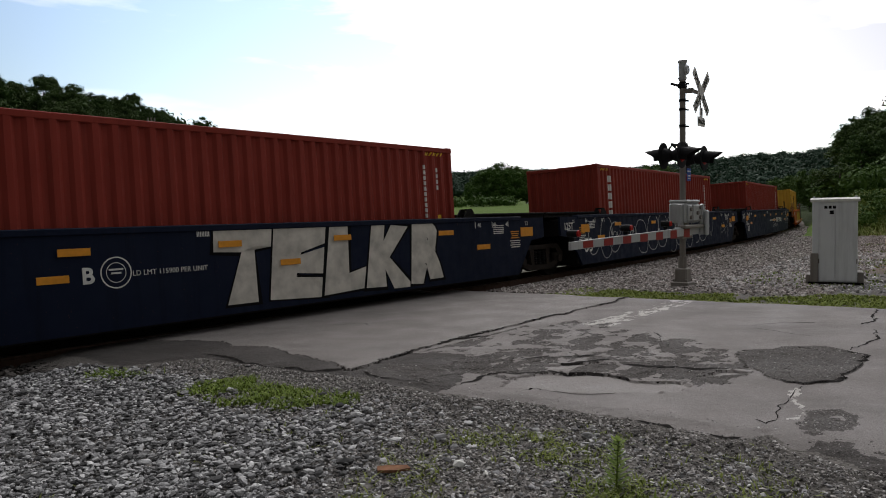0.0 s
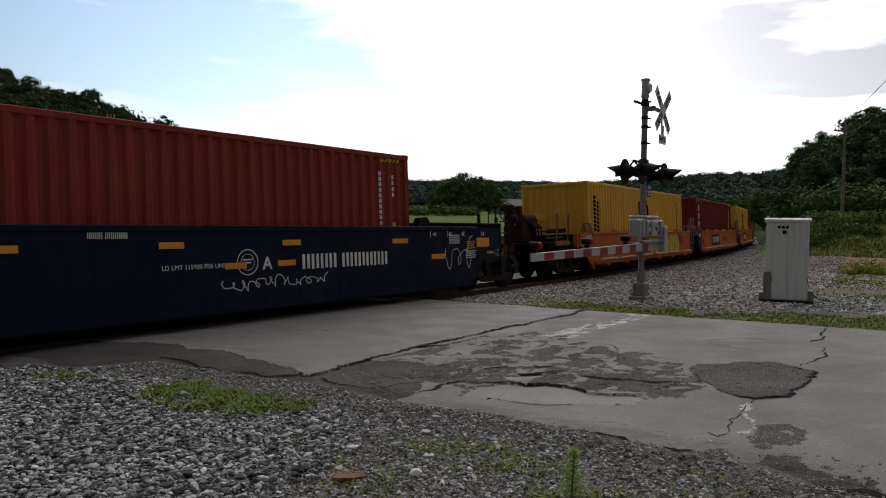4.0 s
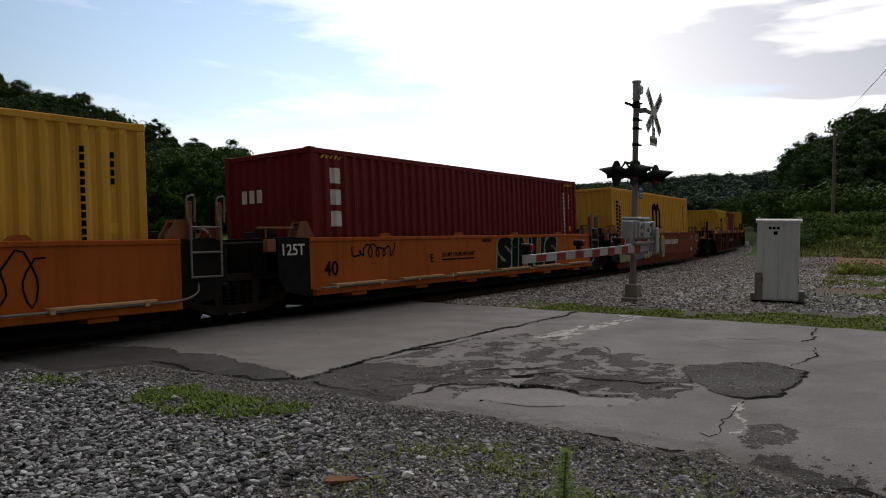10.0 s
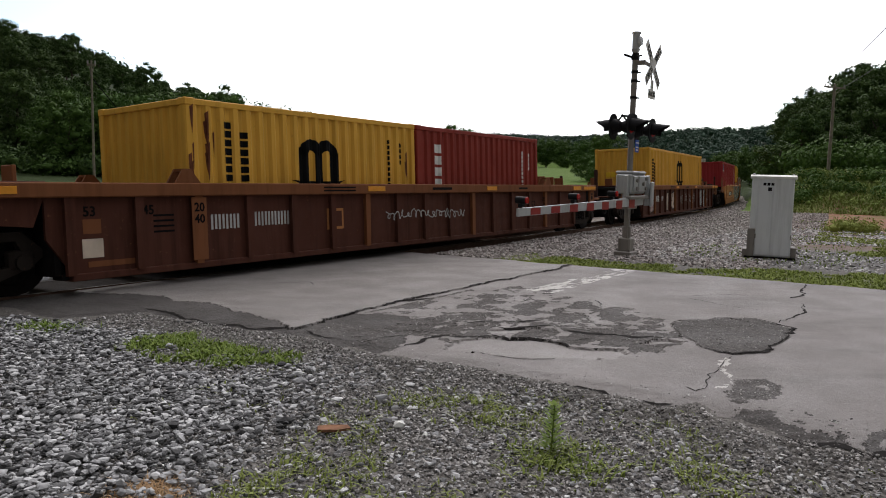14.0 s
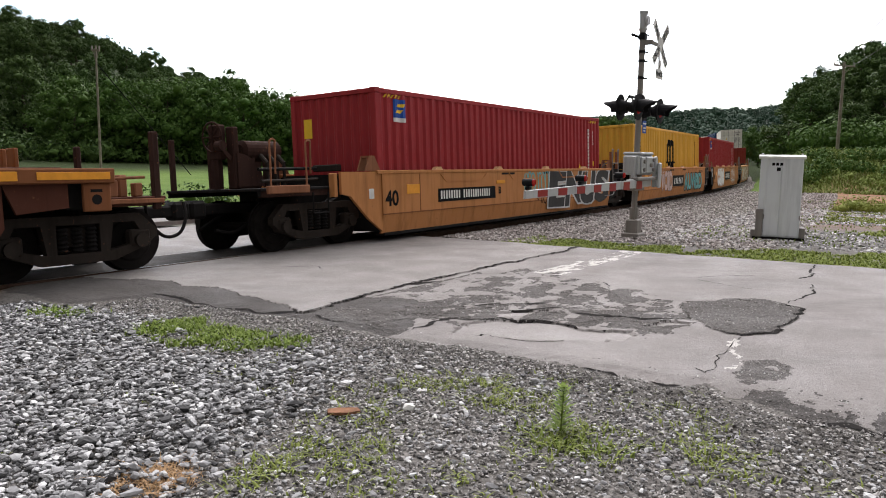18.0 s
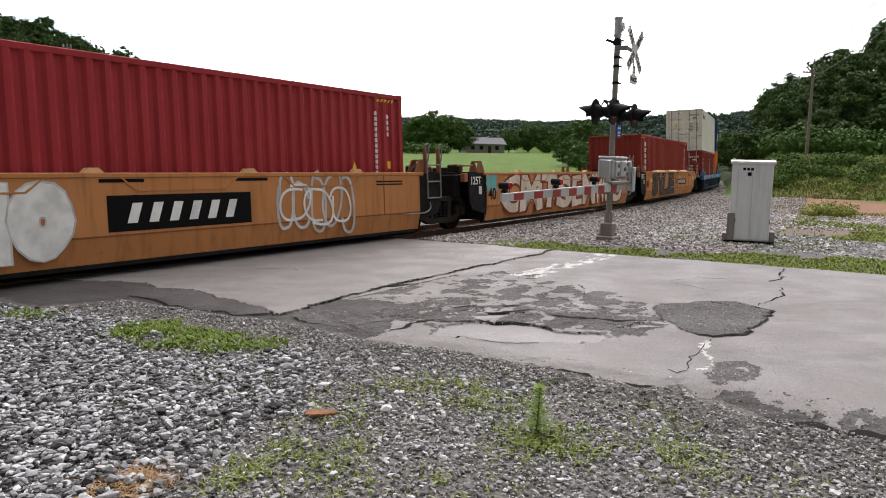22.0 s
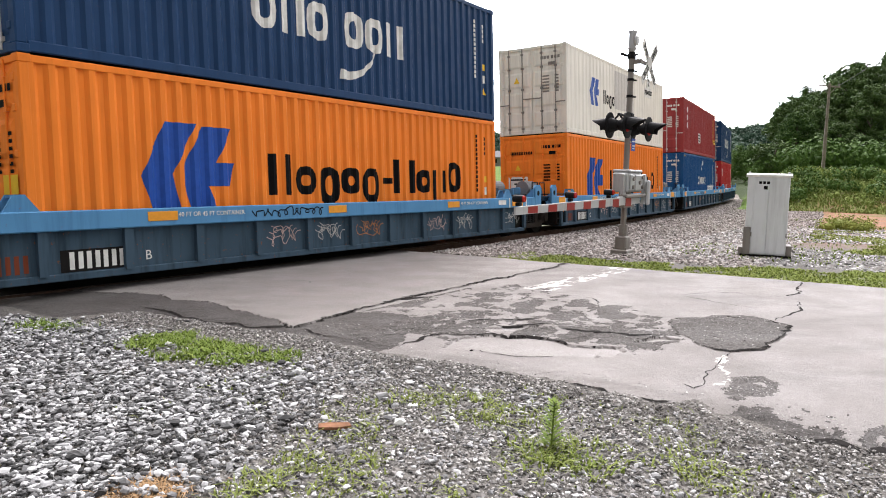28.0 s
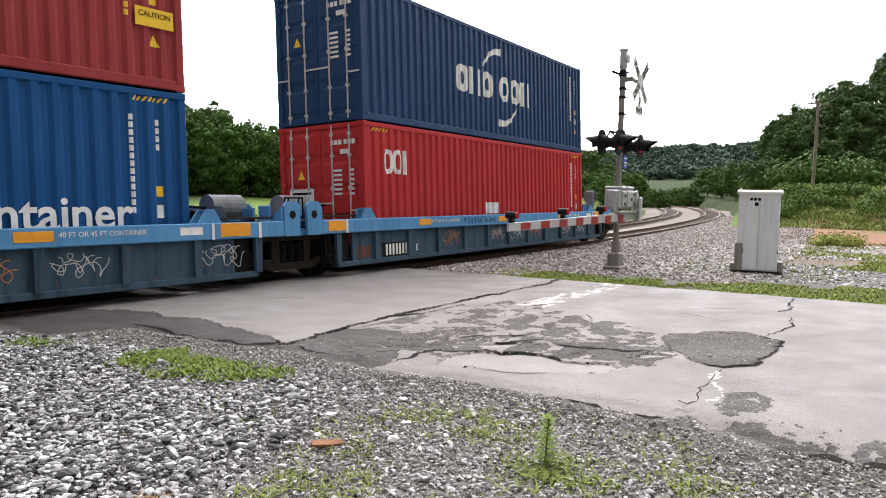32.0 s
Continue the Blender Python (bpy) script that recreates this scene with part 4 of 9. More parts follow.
    if doors:
        for i, (y0, y1) in enumerate(((-hy + 0.15, -0.008), (0.008, hy - 0.15))):
            me = cached(("door", k, i, mat.name), lambda: door_leaf(y0, y1, 0.15, H - 0.12, -hx + 0.03, 1).mesh("door"))
            d = part("door", me, mat, root)
            for g in cached(("doorp", k, i), lambda: list(door_panels(y0, y1, 0.15, H - 0.12, -hx + 0.03, 1))):
                part("door_panel", g, mat, d)
            for j, f in enumerate((0.22, 0.68)):
                y = y0 + (y1 - y0) * (f if i == 0 else 1 - f)
                def rod():
                    g = Geo().tube((-hx + 0.0, y, 0.06), (-hx + 0.0, y, H - 0.05), 0.019, 8)
                    for z in (0.2, 0.75, H * 0.52, H - 0.7, H - 0.25):
                        g.box(-hx - 0.018, -hx + 0.03, y - 0.045, y + 0.045, z - 0.03, z + 0.03)
                    s = 1 if (i + j) % 2 else -1
                    g.box(-hx - 0.028, -hx - 0.012, min(y, y + s * 0.34), max(y, y + s * 0.34), 1.0 + 0.16 * j, 1.035 + 0.16 * j)
                    return g.mesh("lock_rod")
                part("lock_rod", cached(("rod", k, i, j, gear.name), rod), gear, d, "grey steel lock rod")
            def hinge():
                g = Geo()
                e = y0 if i == 0 else y1
                for z in (0.35, 0.95, 1.6, 2.2, H - 0.3):
                    g.box(-hx - 0.012, -hx + 0.04, e - 0.05, e + 0.05, z - 0.05, z + 0.05, 0.008)
                return g.mesh("hinge_row")
            part("hinge_row", cached(("hinge", k, i, fm.name), hinge), fm, d)
    skin = Skin(knots, -(hy - 0.006), depth)
    back = Skin([(-2, 0), (2, 0)], 0, 0)
    return root, skin


def end_mark(polys, x, mat, parent, name="marking", label=""):
    """Flat marks on the end that looks to -x; polygons in y, z."""
    g = Geo()
    for p in polys:
        n = len(p)
        g.add([(x, y, z) for y, z in p], [tuple(range(n))])
    ob = part(name, g, mat, parent, label, fix=False)
    return tagged(ob, label, kind="stuff") if len(polys) > 1 else ob


def id_marks(root, skin, L, H, mat, right=True):
    """The unreadable number column, type code and stickers near the right end."""
    x = L / 2 - 0.95 if right else -L / 2 + 0.95
    skin.shape(stack_bars(13, x, H - 0.45, 0.06, 0.085, 0.03), "number_marking", mat, root)
    skin.shape(stack_bars(4, x + 0.45, H - 0.5, 0.06, 0.09, 0.035), "number_marking", mat, root)
    skin.shape([rect(x + 0.45, H - 1.55, 0.12, 0.16)], "sticker", M_MARKY, root, label="small yellow sticker")
    skin.shape([rect(x + 0.45, H - 1.86, 0.12, 0.2)], "sticker", M_MARKW, root, label="small white sticker")
    skin.shape([[(x + 0.36, H - 2.26), (x + 0.54, H - 2.26), (x + 0.45, H - 2.08)]], "sticker", M_MARKY, root, label="yellow warning triangle")


def hazard(root, skin, L, H):
    for e in (-1, 1):
        x0 = e * (L / 2 - 0.62)
        skin.shape([rect(x0 + i * 0.085, H - 0.16, 0.04, 0.07, 0.025) for i in range(-3, 4)], "hazard_stripes", M_MARKY, root, label="yellow and black height stripes")


def door_marks(root, L, H, mat, sticker=False, logo=None):
    x = -L / 2 - 0.002
    p = [rect(y, H - 0.42, 0.085, 0.10) for y in (-0.95, -0.84, -0.73, -0.58, -0.47, -0.36)]
    p += [rect(-0.72, H - 0.62, 0.28, 0.10)]
    for i in range(6):
        p.append(rect(-0.50, H - 1.02 - i * 0.1, 0.24, 0.05))
        p.append(rect(-0.88, H - 1.02 - i * 0.1, 0.14, 0.05))
    end_mark(p, x, mat, root, "number_marking")
    if sticker:
        end_mark([rect(0.55, 1.25, 0.72, 0.52)], x - 0.006, M_MARKW, root, "placard", "white paper placard with black lines")
        end_mark([rect(0.55, 1.25 + d, w, 0.05) for d, w in ((0.16, 0.56), (0.02, 0.3), (-0.14, 0.6))], x - 0.009, M_MARKK, root, "placard_lines")
    if logo:
        end_mark(logo[0], x - 0.003, logo[1], root, "logo_mark")
    end_mark([[(0.45, 1.72), (0.66, 1.72), (0.555, 1.92)]], x, M_MARKY, root, "sticker", "yellow warning triangle")


# ---- railway cars ----
def ribbon(g, pts, w0, y):
    """A line of even width along points."""
    n = len(pts)
    k = len(g.v)
    for s in (0.5, -0.5):
        for i, p in enumerate(pts):
            d = (pts[min(i + 1, n - 1)] - pts[max(i - 1, 0)]).normalized()
            q = p + Vector((-d.y, d.x)) * w0 * s
            g.v.append((q.x, y, q.y))
    g.f += [(k + i, k + i + 1, k + n + i + 1, k + n + i) for i in range(n - 1)]


def graffiti(parent, x0, x1, z0, z1, y, fill, line, n, seed, lean=0.06, inner=True):
    """A sprayed piece: heavy flared blocks side by side, outlined and cut into by tapering strokes."""
    rnd = random.Random(seed)
    w, hh = (x1 - x0) / n, z1 - z0
    o, q = Geo(), Geo()
    top = None
    for i in range(n):
        cx, cz = x0 + (i + 0.5) * w, (z0 + z1) / 2
        swing = rnd.uniform(-0.10, 0.10)
        shape = []
        for u, v in ((-0.5, -0.5), (-0.18, -0.46), (0.0, -0.36), (0.2, -0.5), (0.54, -0.46), (0.44, -0.2), (0.52, 0.1), (0.47, 0.34), (0.56, 0.5), (0.15, 0.47), (-0.05, 0.40), (-0.25, 0.5), (-0.54, 0.46), (-0.44, 0.22), (-0.53, -0.05), (-0.44, -0.28)):
            pu, pv = u + rnd.uniform(-0.07, 0.07), v + rnd.uniform(-0.05, 0.05)
            shape.append(Vector((cx + w * (pu * 1.04 + swing * pv) + lean * pv * 2, cz + hh * pv)))
        f = Geo()
        f.v = [(p.x, y - 0.0055 - 0.0004 * i, p.y) for p in shape] + [(cx, y - 0.0055 - 0.0004 * i, cz)]
        f.f = [(k, (k + 1) % 16, 16) for k in range(16)]
        g = part("graffiti", f, fill, parent, "sprayed graffiti block with outline", fix=False)
        ribbon(o, shape + shape[:2], min(0.055, w * 0.07), y - 0.0058 - 0.0004 * i)
        top = top or g
        for u, v, du, dv in ((rnd.uniform(-0.25, 0.05), -0.5, rnd.uniform(0.0, 0.25), 0.62), (rnd.uniform(0.0, 0.3), 0.5, rnd.uniform(-0.25, 0.0), -0.5), (rnd.choice((-0.5, 0.5)), rnd.uniform(-0.15, 0.2), 0, 0)):
            if not dv:
                du, dv = -u * rnd.uniform(0.9, 1.3), rnd.uniform(-0.12, 0.12)
            bend = rnd.uniform(-0.16, 0.16)
            pts = [Vector((cx + w * (u + du * k / 6 + bend * math.sin(math.pi * k / 6)) + lean * (v + dv * k / 6) * 2, cz + hh * (v + dv * k / 6 + bend * 0.5 * math.sin(math.pi * k / 6)))) for k in range(7)]
            m = len(pts)
            j = len(q.v)
            for s in (0.5, -0.5):
                for k, p in enumerate(pts):
                    d = (pts[min(k + 1, m - 1)] - pts[max(k - 1, 0)]).normalized()
                    e = p + Vector((-d.y, d.x)) * s * w * 0.15 * (1.05 - k / 6)
                    q.v.append((e.x, y - 0.0060 - 0.0004 * i, e.y))
            q.f += [(j + k, j + k + 1, j + m + k + 1, j + m + k) for k in range(m - 1)]
    tagged(part("graffiti_outline", o, line, top, fix=False), "sprayed outlines", kind="stuff")
    if inner:
        tagged(part("graffiti_stroke", q, line, top, fix=False), "sprayed strokes", kind="stuff")
    return top


def letter_shape(ch, bold):
    """The flat outline of one character of the built-in font, one unit tall."""
    def make():
        cu = bpy.data.curves.new("letter", "FONT")
        cu.body, cu.size, cu.offset, cu.resolution_u = ch, 1.0, bold, 4
        tmp = bpy.data.objects.new("letter", cu)
        me = bpy.data.meshes.new_from_object(tmp)
        bpy.data.objects.remove(tmp)
        vs, fs = [tuple(v.co) for v in me.vertices], [tuple(f.vertices) for f in me.polygons]
        bpy.data.meshes.remove(me)
        return vs, fs
    return cached(("letter", ch, bold), make)


def spray_word(word, parent, x0, x1, z0, z1, y, fill, line, seed, fat=0.05, rim=0.05, lean=0.1, swing=0.1):
    """A sprayed word: swollen, leaning letters that crowd each other, each on its outline."""
    rnd = random.Random(seed)
    wide = [0.5 if ch in "iIl1J" else 1.2 if ch in "MWmw" else 1.0 for ch in word]
    unit = (x1 - x0) / sum(wide)
    c0, h = x0, z1 - z0
    for i, ch in enumerate(word):
        w = unit * wide[i]
        vs, _ = letter_shape(ch, fat)
        bx0, bx1 = min(v[0] for v in vs), max(v[0] for v in vs)
        by0, by1 = min(v[1] for v in vs), max(v[1] for v in vs)
        base, tilt, lift = rnd.uniform(-0.5, 1.0) * swing, rnd.uniform(-0.5, 0.5) * swing, rnd.uniform(-0.3, 0.3) * swing
        letter = None
        for k, bold in enumerate((fat, fat + rim)):
            vs, fs = letter_shape(ch, bold)
            g = Geo()
            for a, b, _ in vs:
                u, v = (a - bx0) / (bx1 - bx0), (b - by0) / (by1 - by0)
                wob = noise.noise((u * 1.7 + 7 * i, v * 1.7, seed * 0.37))
                x = c0 + w * (u * 1.05 - 0.02) + lean * h * (v - 0.5) + w * base * (u - 0.5) * (1 - 2 * v) + w * swing * wob
                z = z0 + h * (v + tilt * (u - 0.5) + lift + swing * 0.6 * noise.noise((u * 2, v * 2 + 5 * i, seed * 0.71)))
                g.v.append((x, y - 0.005 - 0.0006 * i + 0.0003 * k, min(max(z, z0 - 0.05), z1 + 0.04)))
            g.f = list(fs)
            if k == 0:
                letter = part("graffiti_letter", g, fill, parent, "sprayed graffiti letter with outline", fix=False)
            else:
                part("outline", g, line, letter, fix=False)
        c0 += w


def mural_shape(parent, knots, y, mat, line, layer, width=0.02):
    """One rounded colour field of a sprayed mural, with its outline."""
    P = [Vector(p) for p in knots]
    m, pts = len(P), []
    for i in range(m):
        a, b, c, d = P[i - 1], P[i], P[(i + 1) % m], P[(i + 2) % m]
        for k in range(5):
            q = k / 5
            pts.append(0.5 * (2 * b + (c - a) * q + (2 * a - 5 * b + 4 * c - d) * q * q + (3 * b - a - 3 * c + d) * q ** 3))
    f = Geo()
    f.v = [(p.x, y - 0.005 - 0.0008 * layer, p.y) for p in pts]
    f.f = [tuple(range(len(pts)))]
    g = part("mural_field", f, mat, parent, "sprayed colour field of a mural", fix=False)
    o = Geo()
    ribbon(o, pts + [pts[0]], width, y - 0.0054 - 0.0008 * layer)
    part("outline", o, line, g, fix=False)


def oval(x, z, rx, rz, n=8):
    return [(x + rx * math.cos(math.tau * k / n), z + rz * math.sin(math.tau * k / n)) for k in range(n)]


def heart(x, z, r):
    return [(x, z + 0.45 * r), (x + 0.55 * r, z + r), (x + r, z + 0.4 * r), (x, z - r), (x - r, z + 0.4 * r), (x - 0.55 * r, z + r)]


def outline_loops(parent, x0, x1, z0, z1, y, mat, n, seed, width=0.024):
    """Thin sprayed outlines: overlapping loops and points with no fill."""
    rnd = random.Random(seed)
    w, hh = (x1 - x0) / n, z1 - z0
    for i in range(n):
        cx, cz = x0 + (i + 0.5) * w, (z0 + z1) / 2
        g = Geo()
        a0, sweep = rnd.uniform(0, 6.28), rnd.choice((-1, 1)) * rnd.uniform(4.2, 7.0)
        rx, rz, pw = w * rnd.uniform(0.45, 0.62), hh * rnd.uniform(0.42, 0.5), rnd.uniform(0.6, 1.0)
        pts = []
        for k in range(25):
            a = a0 + sweep * k / 24
            r = 1 - 0.35 * k / 24 * math.sin(a * 1.5)
            pts.append(Vector((cx + rx * r * math.copysign(abs(math.cos(a)) ** pw, math.cos(a)), cz + rz * r * math.sin(a))))
        ribbon(g, pts, width, y - 0.005 - 0.0002 * i)
        part("graffiti_outline", g, mat, parent, "thin sprayed outline", fix=False)


def scrawl(parent, x0, x1, z0, z1, y, mat, seed, width=0.016):
    """A thin sprayed scribble, one cursive line."""
    rnd = random.Random(seed)
    zc, hh, L = (z0 + z1) / 2, z1 - z0, x1 - x0
    m = max(3, int(L / (0.45 * hh + 0.08)))
    amp = [rnd.uniform(0.25, 0.5) for _ in range(m + 2)]
    off = [rnd.uniform(-0.18, 0.18) for _ in range(m + 2)]
    r = [rnd.choice((-1, 1, 1)) * rnd.uniform(0.7, 2.0) for _ in range(m + 2)]
    pts = []
    for k in range(m * 12 + 1):
        q = k / 12
        i, f = int(q), q - int(q)
        mix = lambda v: v[i] * (1 - f) + v[i + 1] * f
        a = 2 * math.pi * q
        pts.append(Vector((x0 + L * (q + 0.3 * mix(r) * math.sin(a)) / m, zc + hh * (mix(off) + mix(amp) * math.cos(a) * (1 - 0.3 * math.sin(2.3 * a)) * 0.8))))
    g = Geo()
    ribbon(g, pts, width, y - 0.006)
    return part("graffiti_scrawl", g, mat, parent, "thin sprayed scribble", fix=False)


def flat_marks(parent, rects, y, mat, name="marking", label=""):
    g = Geo()
    for x, z, w, h in rects:
        g.box(x - w / 2, x + w / 2, y - 0.004, y + 0.002, z - h / 2, z + h / 2)
    ob = part(name, g, mat, parent, label, fix=False)
    return tagged(ob, label, kind="stuff") if len(rects) > 1 else ob


def reflector(parent, x, z, y, w=0.5, h=0.13):
    g = Geo().box(x - w / 2, x + w / 2, y - 0.008, y + 0.002, z - h / 2, z + h / 2, 0.003)
    return part("reflector", g, M_MARKO, parent, "amber reflector strip")


def number_bars(parent, word, x, z, h, y, mat, step=0.62):
    g = Geo()
    for p in word_bars(word, x, z, h, step):
        g.add([(a, y - 0.004, b) for a, b in p], [tuple(range(len(p)))])
    return tagged(part("number_marking", g, mat, parent, fix=False), "car number as plain bars", kind="stuff")


def bogie(car, x):
    """A two-axle freight bogie under the car at x."""
    R = 0.46

    def bol():
        g = Geo().box(-0.2, 0.2, -1.0, 1.0, 0.42, 0.70, 0.03)
        g.box(-0.28, 0.28, -0.35, 0.35, 0.66, 0.86, 0.03)
        return g.mesh("bogie")
    b = part("bogie", cached("bol", bol), M_TRUCK, car, "dusty dark cast-steel bogie")
    b.location.x = x
    for sg in (-1, 1):
        def frm():
            g = Geo()
            y0, y1 = sorted((sg * 0.95, sg * 1.09))
            g.slab_y([(-0.9, 0.86), (0.9, 0.86), (1.16, 0.62), (1.16, 0.5), (0.95, 0.5), (0.82, 0.74), (-0.82, 0.74), (-0.95, 0.5), (-1.16, 0.5), (-1.16, 0.62)], y0, y1)
            g.slab_y([(-1.16, 0.52), (-0.98, 0.47), (-0.42, 0.34), (0.42, 0.34), (0.98, 0.47), (1.16, 0.52), (1.0, 0.38), (0.5, 0.2), (-0.5, 0.2), (-1.0, 0.38)], y0, y1)
            for c in (-1, 1):
                g.slab_y([(c * 0.30, 0.33), (c * 0.43, 0.33), (c * 0.50, 0.75), (c * 0.30, 0.75)], y0 + 0.004, y1 - 0.004)
            for k in (-0.89, 0.89):
                g.box(k - 0.16, k + 0.16, y0 - 0.02, y1 + 0.02, 0.36, 0.62, 0.03)
                g.tube((k, sg * 1.05, R), (k, sg * 1.17, R), 0.105, 14)
            return g.mesh("side_frame")
        part("side_frame", cached(("frm", sg), frm), M_TRUCK, b)
        for k in (-0.2, 0.0, 0.2):
            def spr():
                g = Geo()
                ring = [(math.cos(2 * math.pi * j / 12), math.sin(2 * math.pi * j / 12)) for j in range(12)]
                for i in range(13):
                    r = 0.085 if i % 2 else 0.055
                    g.v += [(k + r * c, sg * 1.02 + r * s, 0.35 + i * 0.029) for c, s in ring]
                g.f = [(12 * i + j, 12 * i + (j + 1) % 12, 12 * i + 12 + (j + 1) % 12, 12 * i + 12 + j) for i in range(12) for j in range(12)]
                return g.mesh("spring")
            part("spring", cached(("spr", sg, k), spr), M_UNDER, b)
    for k in (-0.89, 0.89):
        def axl():
            g = Geo().tube((k, -1.05, R), (k, 1.05, R), 0.075, 12)
            for sg in (-1, 1):
                a, c = sorted((sg * 0.70, sg * 0.82))
                g.tube((k, a, R), (k, c, R), R, 28)
                g.tube((k, sg * 0.66, R), (k, sg * 0.70, R), R + 0.025, 28)
                g.tube((k, sg * 0.82, R), (k, sg * 0.835, R), R * 0.72, 24, R * 0.66)
                g.tube((k, sg * 0.82, R), (k, sg * 0.90, R), 0.15, 16)
            return g.mesh("wheelset")
        part("wheelset", cached(("axl", k), axl), M_WHEEL, b, "worn steel wheels on their axle")
    return b


def platform(car, x0, x1, z, hw, mat, name="end_platform"):
    g = Geo().box(x0, x1, -hw, hw, z - 0.05, z, 0.01)
    for y in (-hw + 0.05, hw - 0.09):
        g.box(x0, x1, y, y + 0.04, z - 0.14, z - 0.045)
    return part(name, g, mat, car)


def handrails(car, x, z, y, mat, h=0.45, w=0.35):
    g = Geo()
    for a in (0, w):
        g.tube((x + a, y, z), (x + a, y, z + h), 0.017, 8)
    g.tube((x, y, z + h), (x + w, y, z + h), 0.017, 8)
    return part("handrail", g, mat, car)


def ladder(car, x, y, z0, z1, mat, w=0.42):
    g = Geo()
    for a in (0, w):
        g.box(x + a - 0.02, x + a + 0.02, y - 0.02, y + 0.02, z0, z1)
    n = int((z1 - z0) / 0.3)
    for i in range(n + 1):
        z = z0 + 0.05 + i * 0.3
        g.tube((x, y, z), (x + w, y, z), 0.014, 6)
    return part("ladder", g, mat, car)


def coupler(car, x, d, reach=0.95):
    g = Geo().box(*sorted((x, x + d * reach)), -0.11, 0.11, 0.72, 0.92, 0.03)
    g.box(*sorted((x + d * (reach - 0.13), x + d * (reach + 0.2))), -0.17, 0.15, 0.66, 0.98, 0.05)
    g.tube((x + d * 0.4, 0.25, 0.75), (x + d * 1.05, 0.3, 0.42), 0.03, 8)
    return part("coupler", g, M_UNDER, car, "black knuckle coupler with air hose")


def hose(car, pts, r=0.015, mat=None):
    """A bent hose through points, one tube with rounded bends."""
    fine = []
    n = len(pts)
    for i in range(n - 1):
        p = [Vector(pts[max(i - 1, 0)]), Vector(pts[i]), Vector(pts[i + 1]), Vector(pts[min(i + 2, n - 1)])]
        for j in range(5):
            q = j / 5
            fine.append(0.5 * (2 * p[1] + (p[2] - p[0]) * q + (2 * p[0] - 5 * p[1] + 4 * p[2] - p[3]) * q * q + (3 * p[1] - p[0] - 3 * p[2] + p[3]) * q ** 3))
    fine.append(Vector(pts[-1]))
    g, m = Geo(), 7
    for i, c in enumerate(fine):
        d = (fine[min(i + 1, len(fine) - 1)] - fine[max(i - 1, 0)]).normalized()
        u = d.cross(Vector((0, 1, 0.01))).normalized()
        w = d.cross(u)
        g.v += [tuple(c + (u * math.cos(2 * math.pi * k / m) + w * math.sin(2 * math.pi * k / m)) * r) for k in range(m)]
    g.f = [(m * i + k, m * i + (k + 1) % m, m * i + m + (k + 1) % m, m * i + m + k) for i in range(len(fine) - 1) for k in range(m)]
    return part("air_hose", g, mat or M_HOSE, car, "bent steel pipe" if mat is M_RUSTY else "black bent air hose" if mat else "grey bent air hose")


def brake_gear(car, x, z, mat, big=True, d=1, foot=0.0, yt=0.2, yw=-0.55):
    g = Geo().tube((x - 0.42, yt, z + 0.27), (x + 0.42, yt, z + 0.27), 0.2, 18)
    g.tube((x - 0.47, yt, z + 0.27), (x - 0.42, yt, z + 0.27), 0.12, 14, 0.2)
    g.tube((x + 0.42, yt, z + 0.27), (x + 0.47, yt, z + 0.27), 0.2, 14, 0.12)
    for a in (-0.3, 0.3):
        g.box(x + a - 0.03, x + a + 0.03, yt - 0.2, yt + 0.2, z - foot, z + 0.14)
    part("air_reservoir", g, mat, car, "dark cylindrical air reservoir")
    if big:
        w = Geo()
        n = 18
        cx = x + 0.95 * d
        for i in range(n):
            a, b = 2 * math.pi * i / n, 2 * math.pi * (i + 1) / n
            w.tube((cx, yw + 0.27 * math.cos(a), z + 0.52 + 0.27 * math.sin(a)), (cx, yw + 0.27 * math.cos(b), z + 0.52 + 0.27 * math.sin(b)), 0.018, 6)
        for i in range(4):
            a = math.pi * i / 4
            w.tube((cx, yw + 0.27 * math.cos(a), z + 0.52 + 0.27 * math.sin(a)), (cx, yw - 0.27 * math.cos(a), z + 0.52 - 0.27 * math.sin(a)), 0.012, 6)
        w.box(*sorted((cx - d * 0.02, cx - d * 0.2)), yw - 0.15, yw + 0.15, z + 0.1, z + 0.75, 0.03)
        w.box(*sorted((cx - d * 0.05, cx - d * 0.15)), yw - 0.07, yw + 0.07, z - foot - 0.02, z + 0.15)
        part("brake_wheel", w, mat, car, "rusty hand brake wheel on its gear box")


def pedestal(car, x, y, z, mat, d=1, h=0.34):
    """A triangular guide for the container's corner."""
    g = Geo().slab_y([(x - 0.2 * d, z), (x + 0.26 * d, z), (x + 0.12 * d, z + h), (x - 0.02 * d, z + h)], y - 0.12, y - 0.09)
    g.slab_y([(x - 0.2 * d, z), (x + 0.26 * d, z), (x + 0.12 * d, z + h), (x - 0.02 * d, z + h)], y + 0.09, y + 0.12)
    g.box(*sorted((x - 0.02 * d, x + 0.12 * d)), y - 0.1, y + 0.1, z + h - 0.04, z + h)
    return part("container_guide", g, mat, car)


def well_floor(car, hx, z):
    for sg in (-1, 1):
        part("well_side", Geo().box(-hx, hx, *sorted((sg * 1.24, sg * 1.28)), z - 0.03, 0.6), M_UNDER, car)
    g = Geo()
    for x in np.arange(-hx + 0.3, hx, 1.5):
        g.box(x - 0.15, x + 0.15, -1.4, 1.4, z - 0.02, z + 0.05)
    for y in (-1.25, 1.25):
        g.box(-hx, hx, y - 0.12, y + 0.12, z - 0.03, z + 0.045)
    return part("well_floor", g, M_UNDER, car)


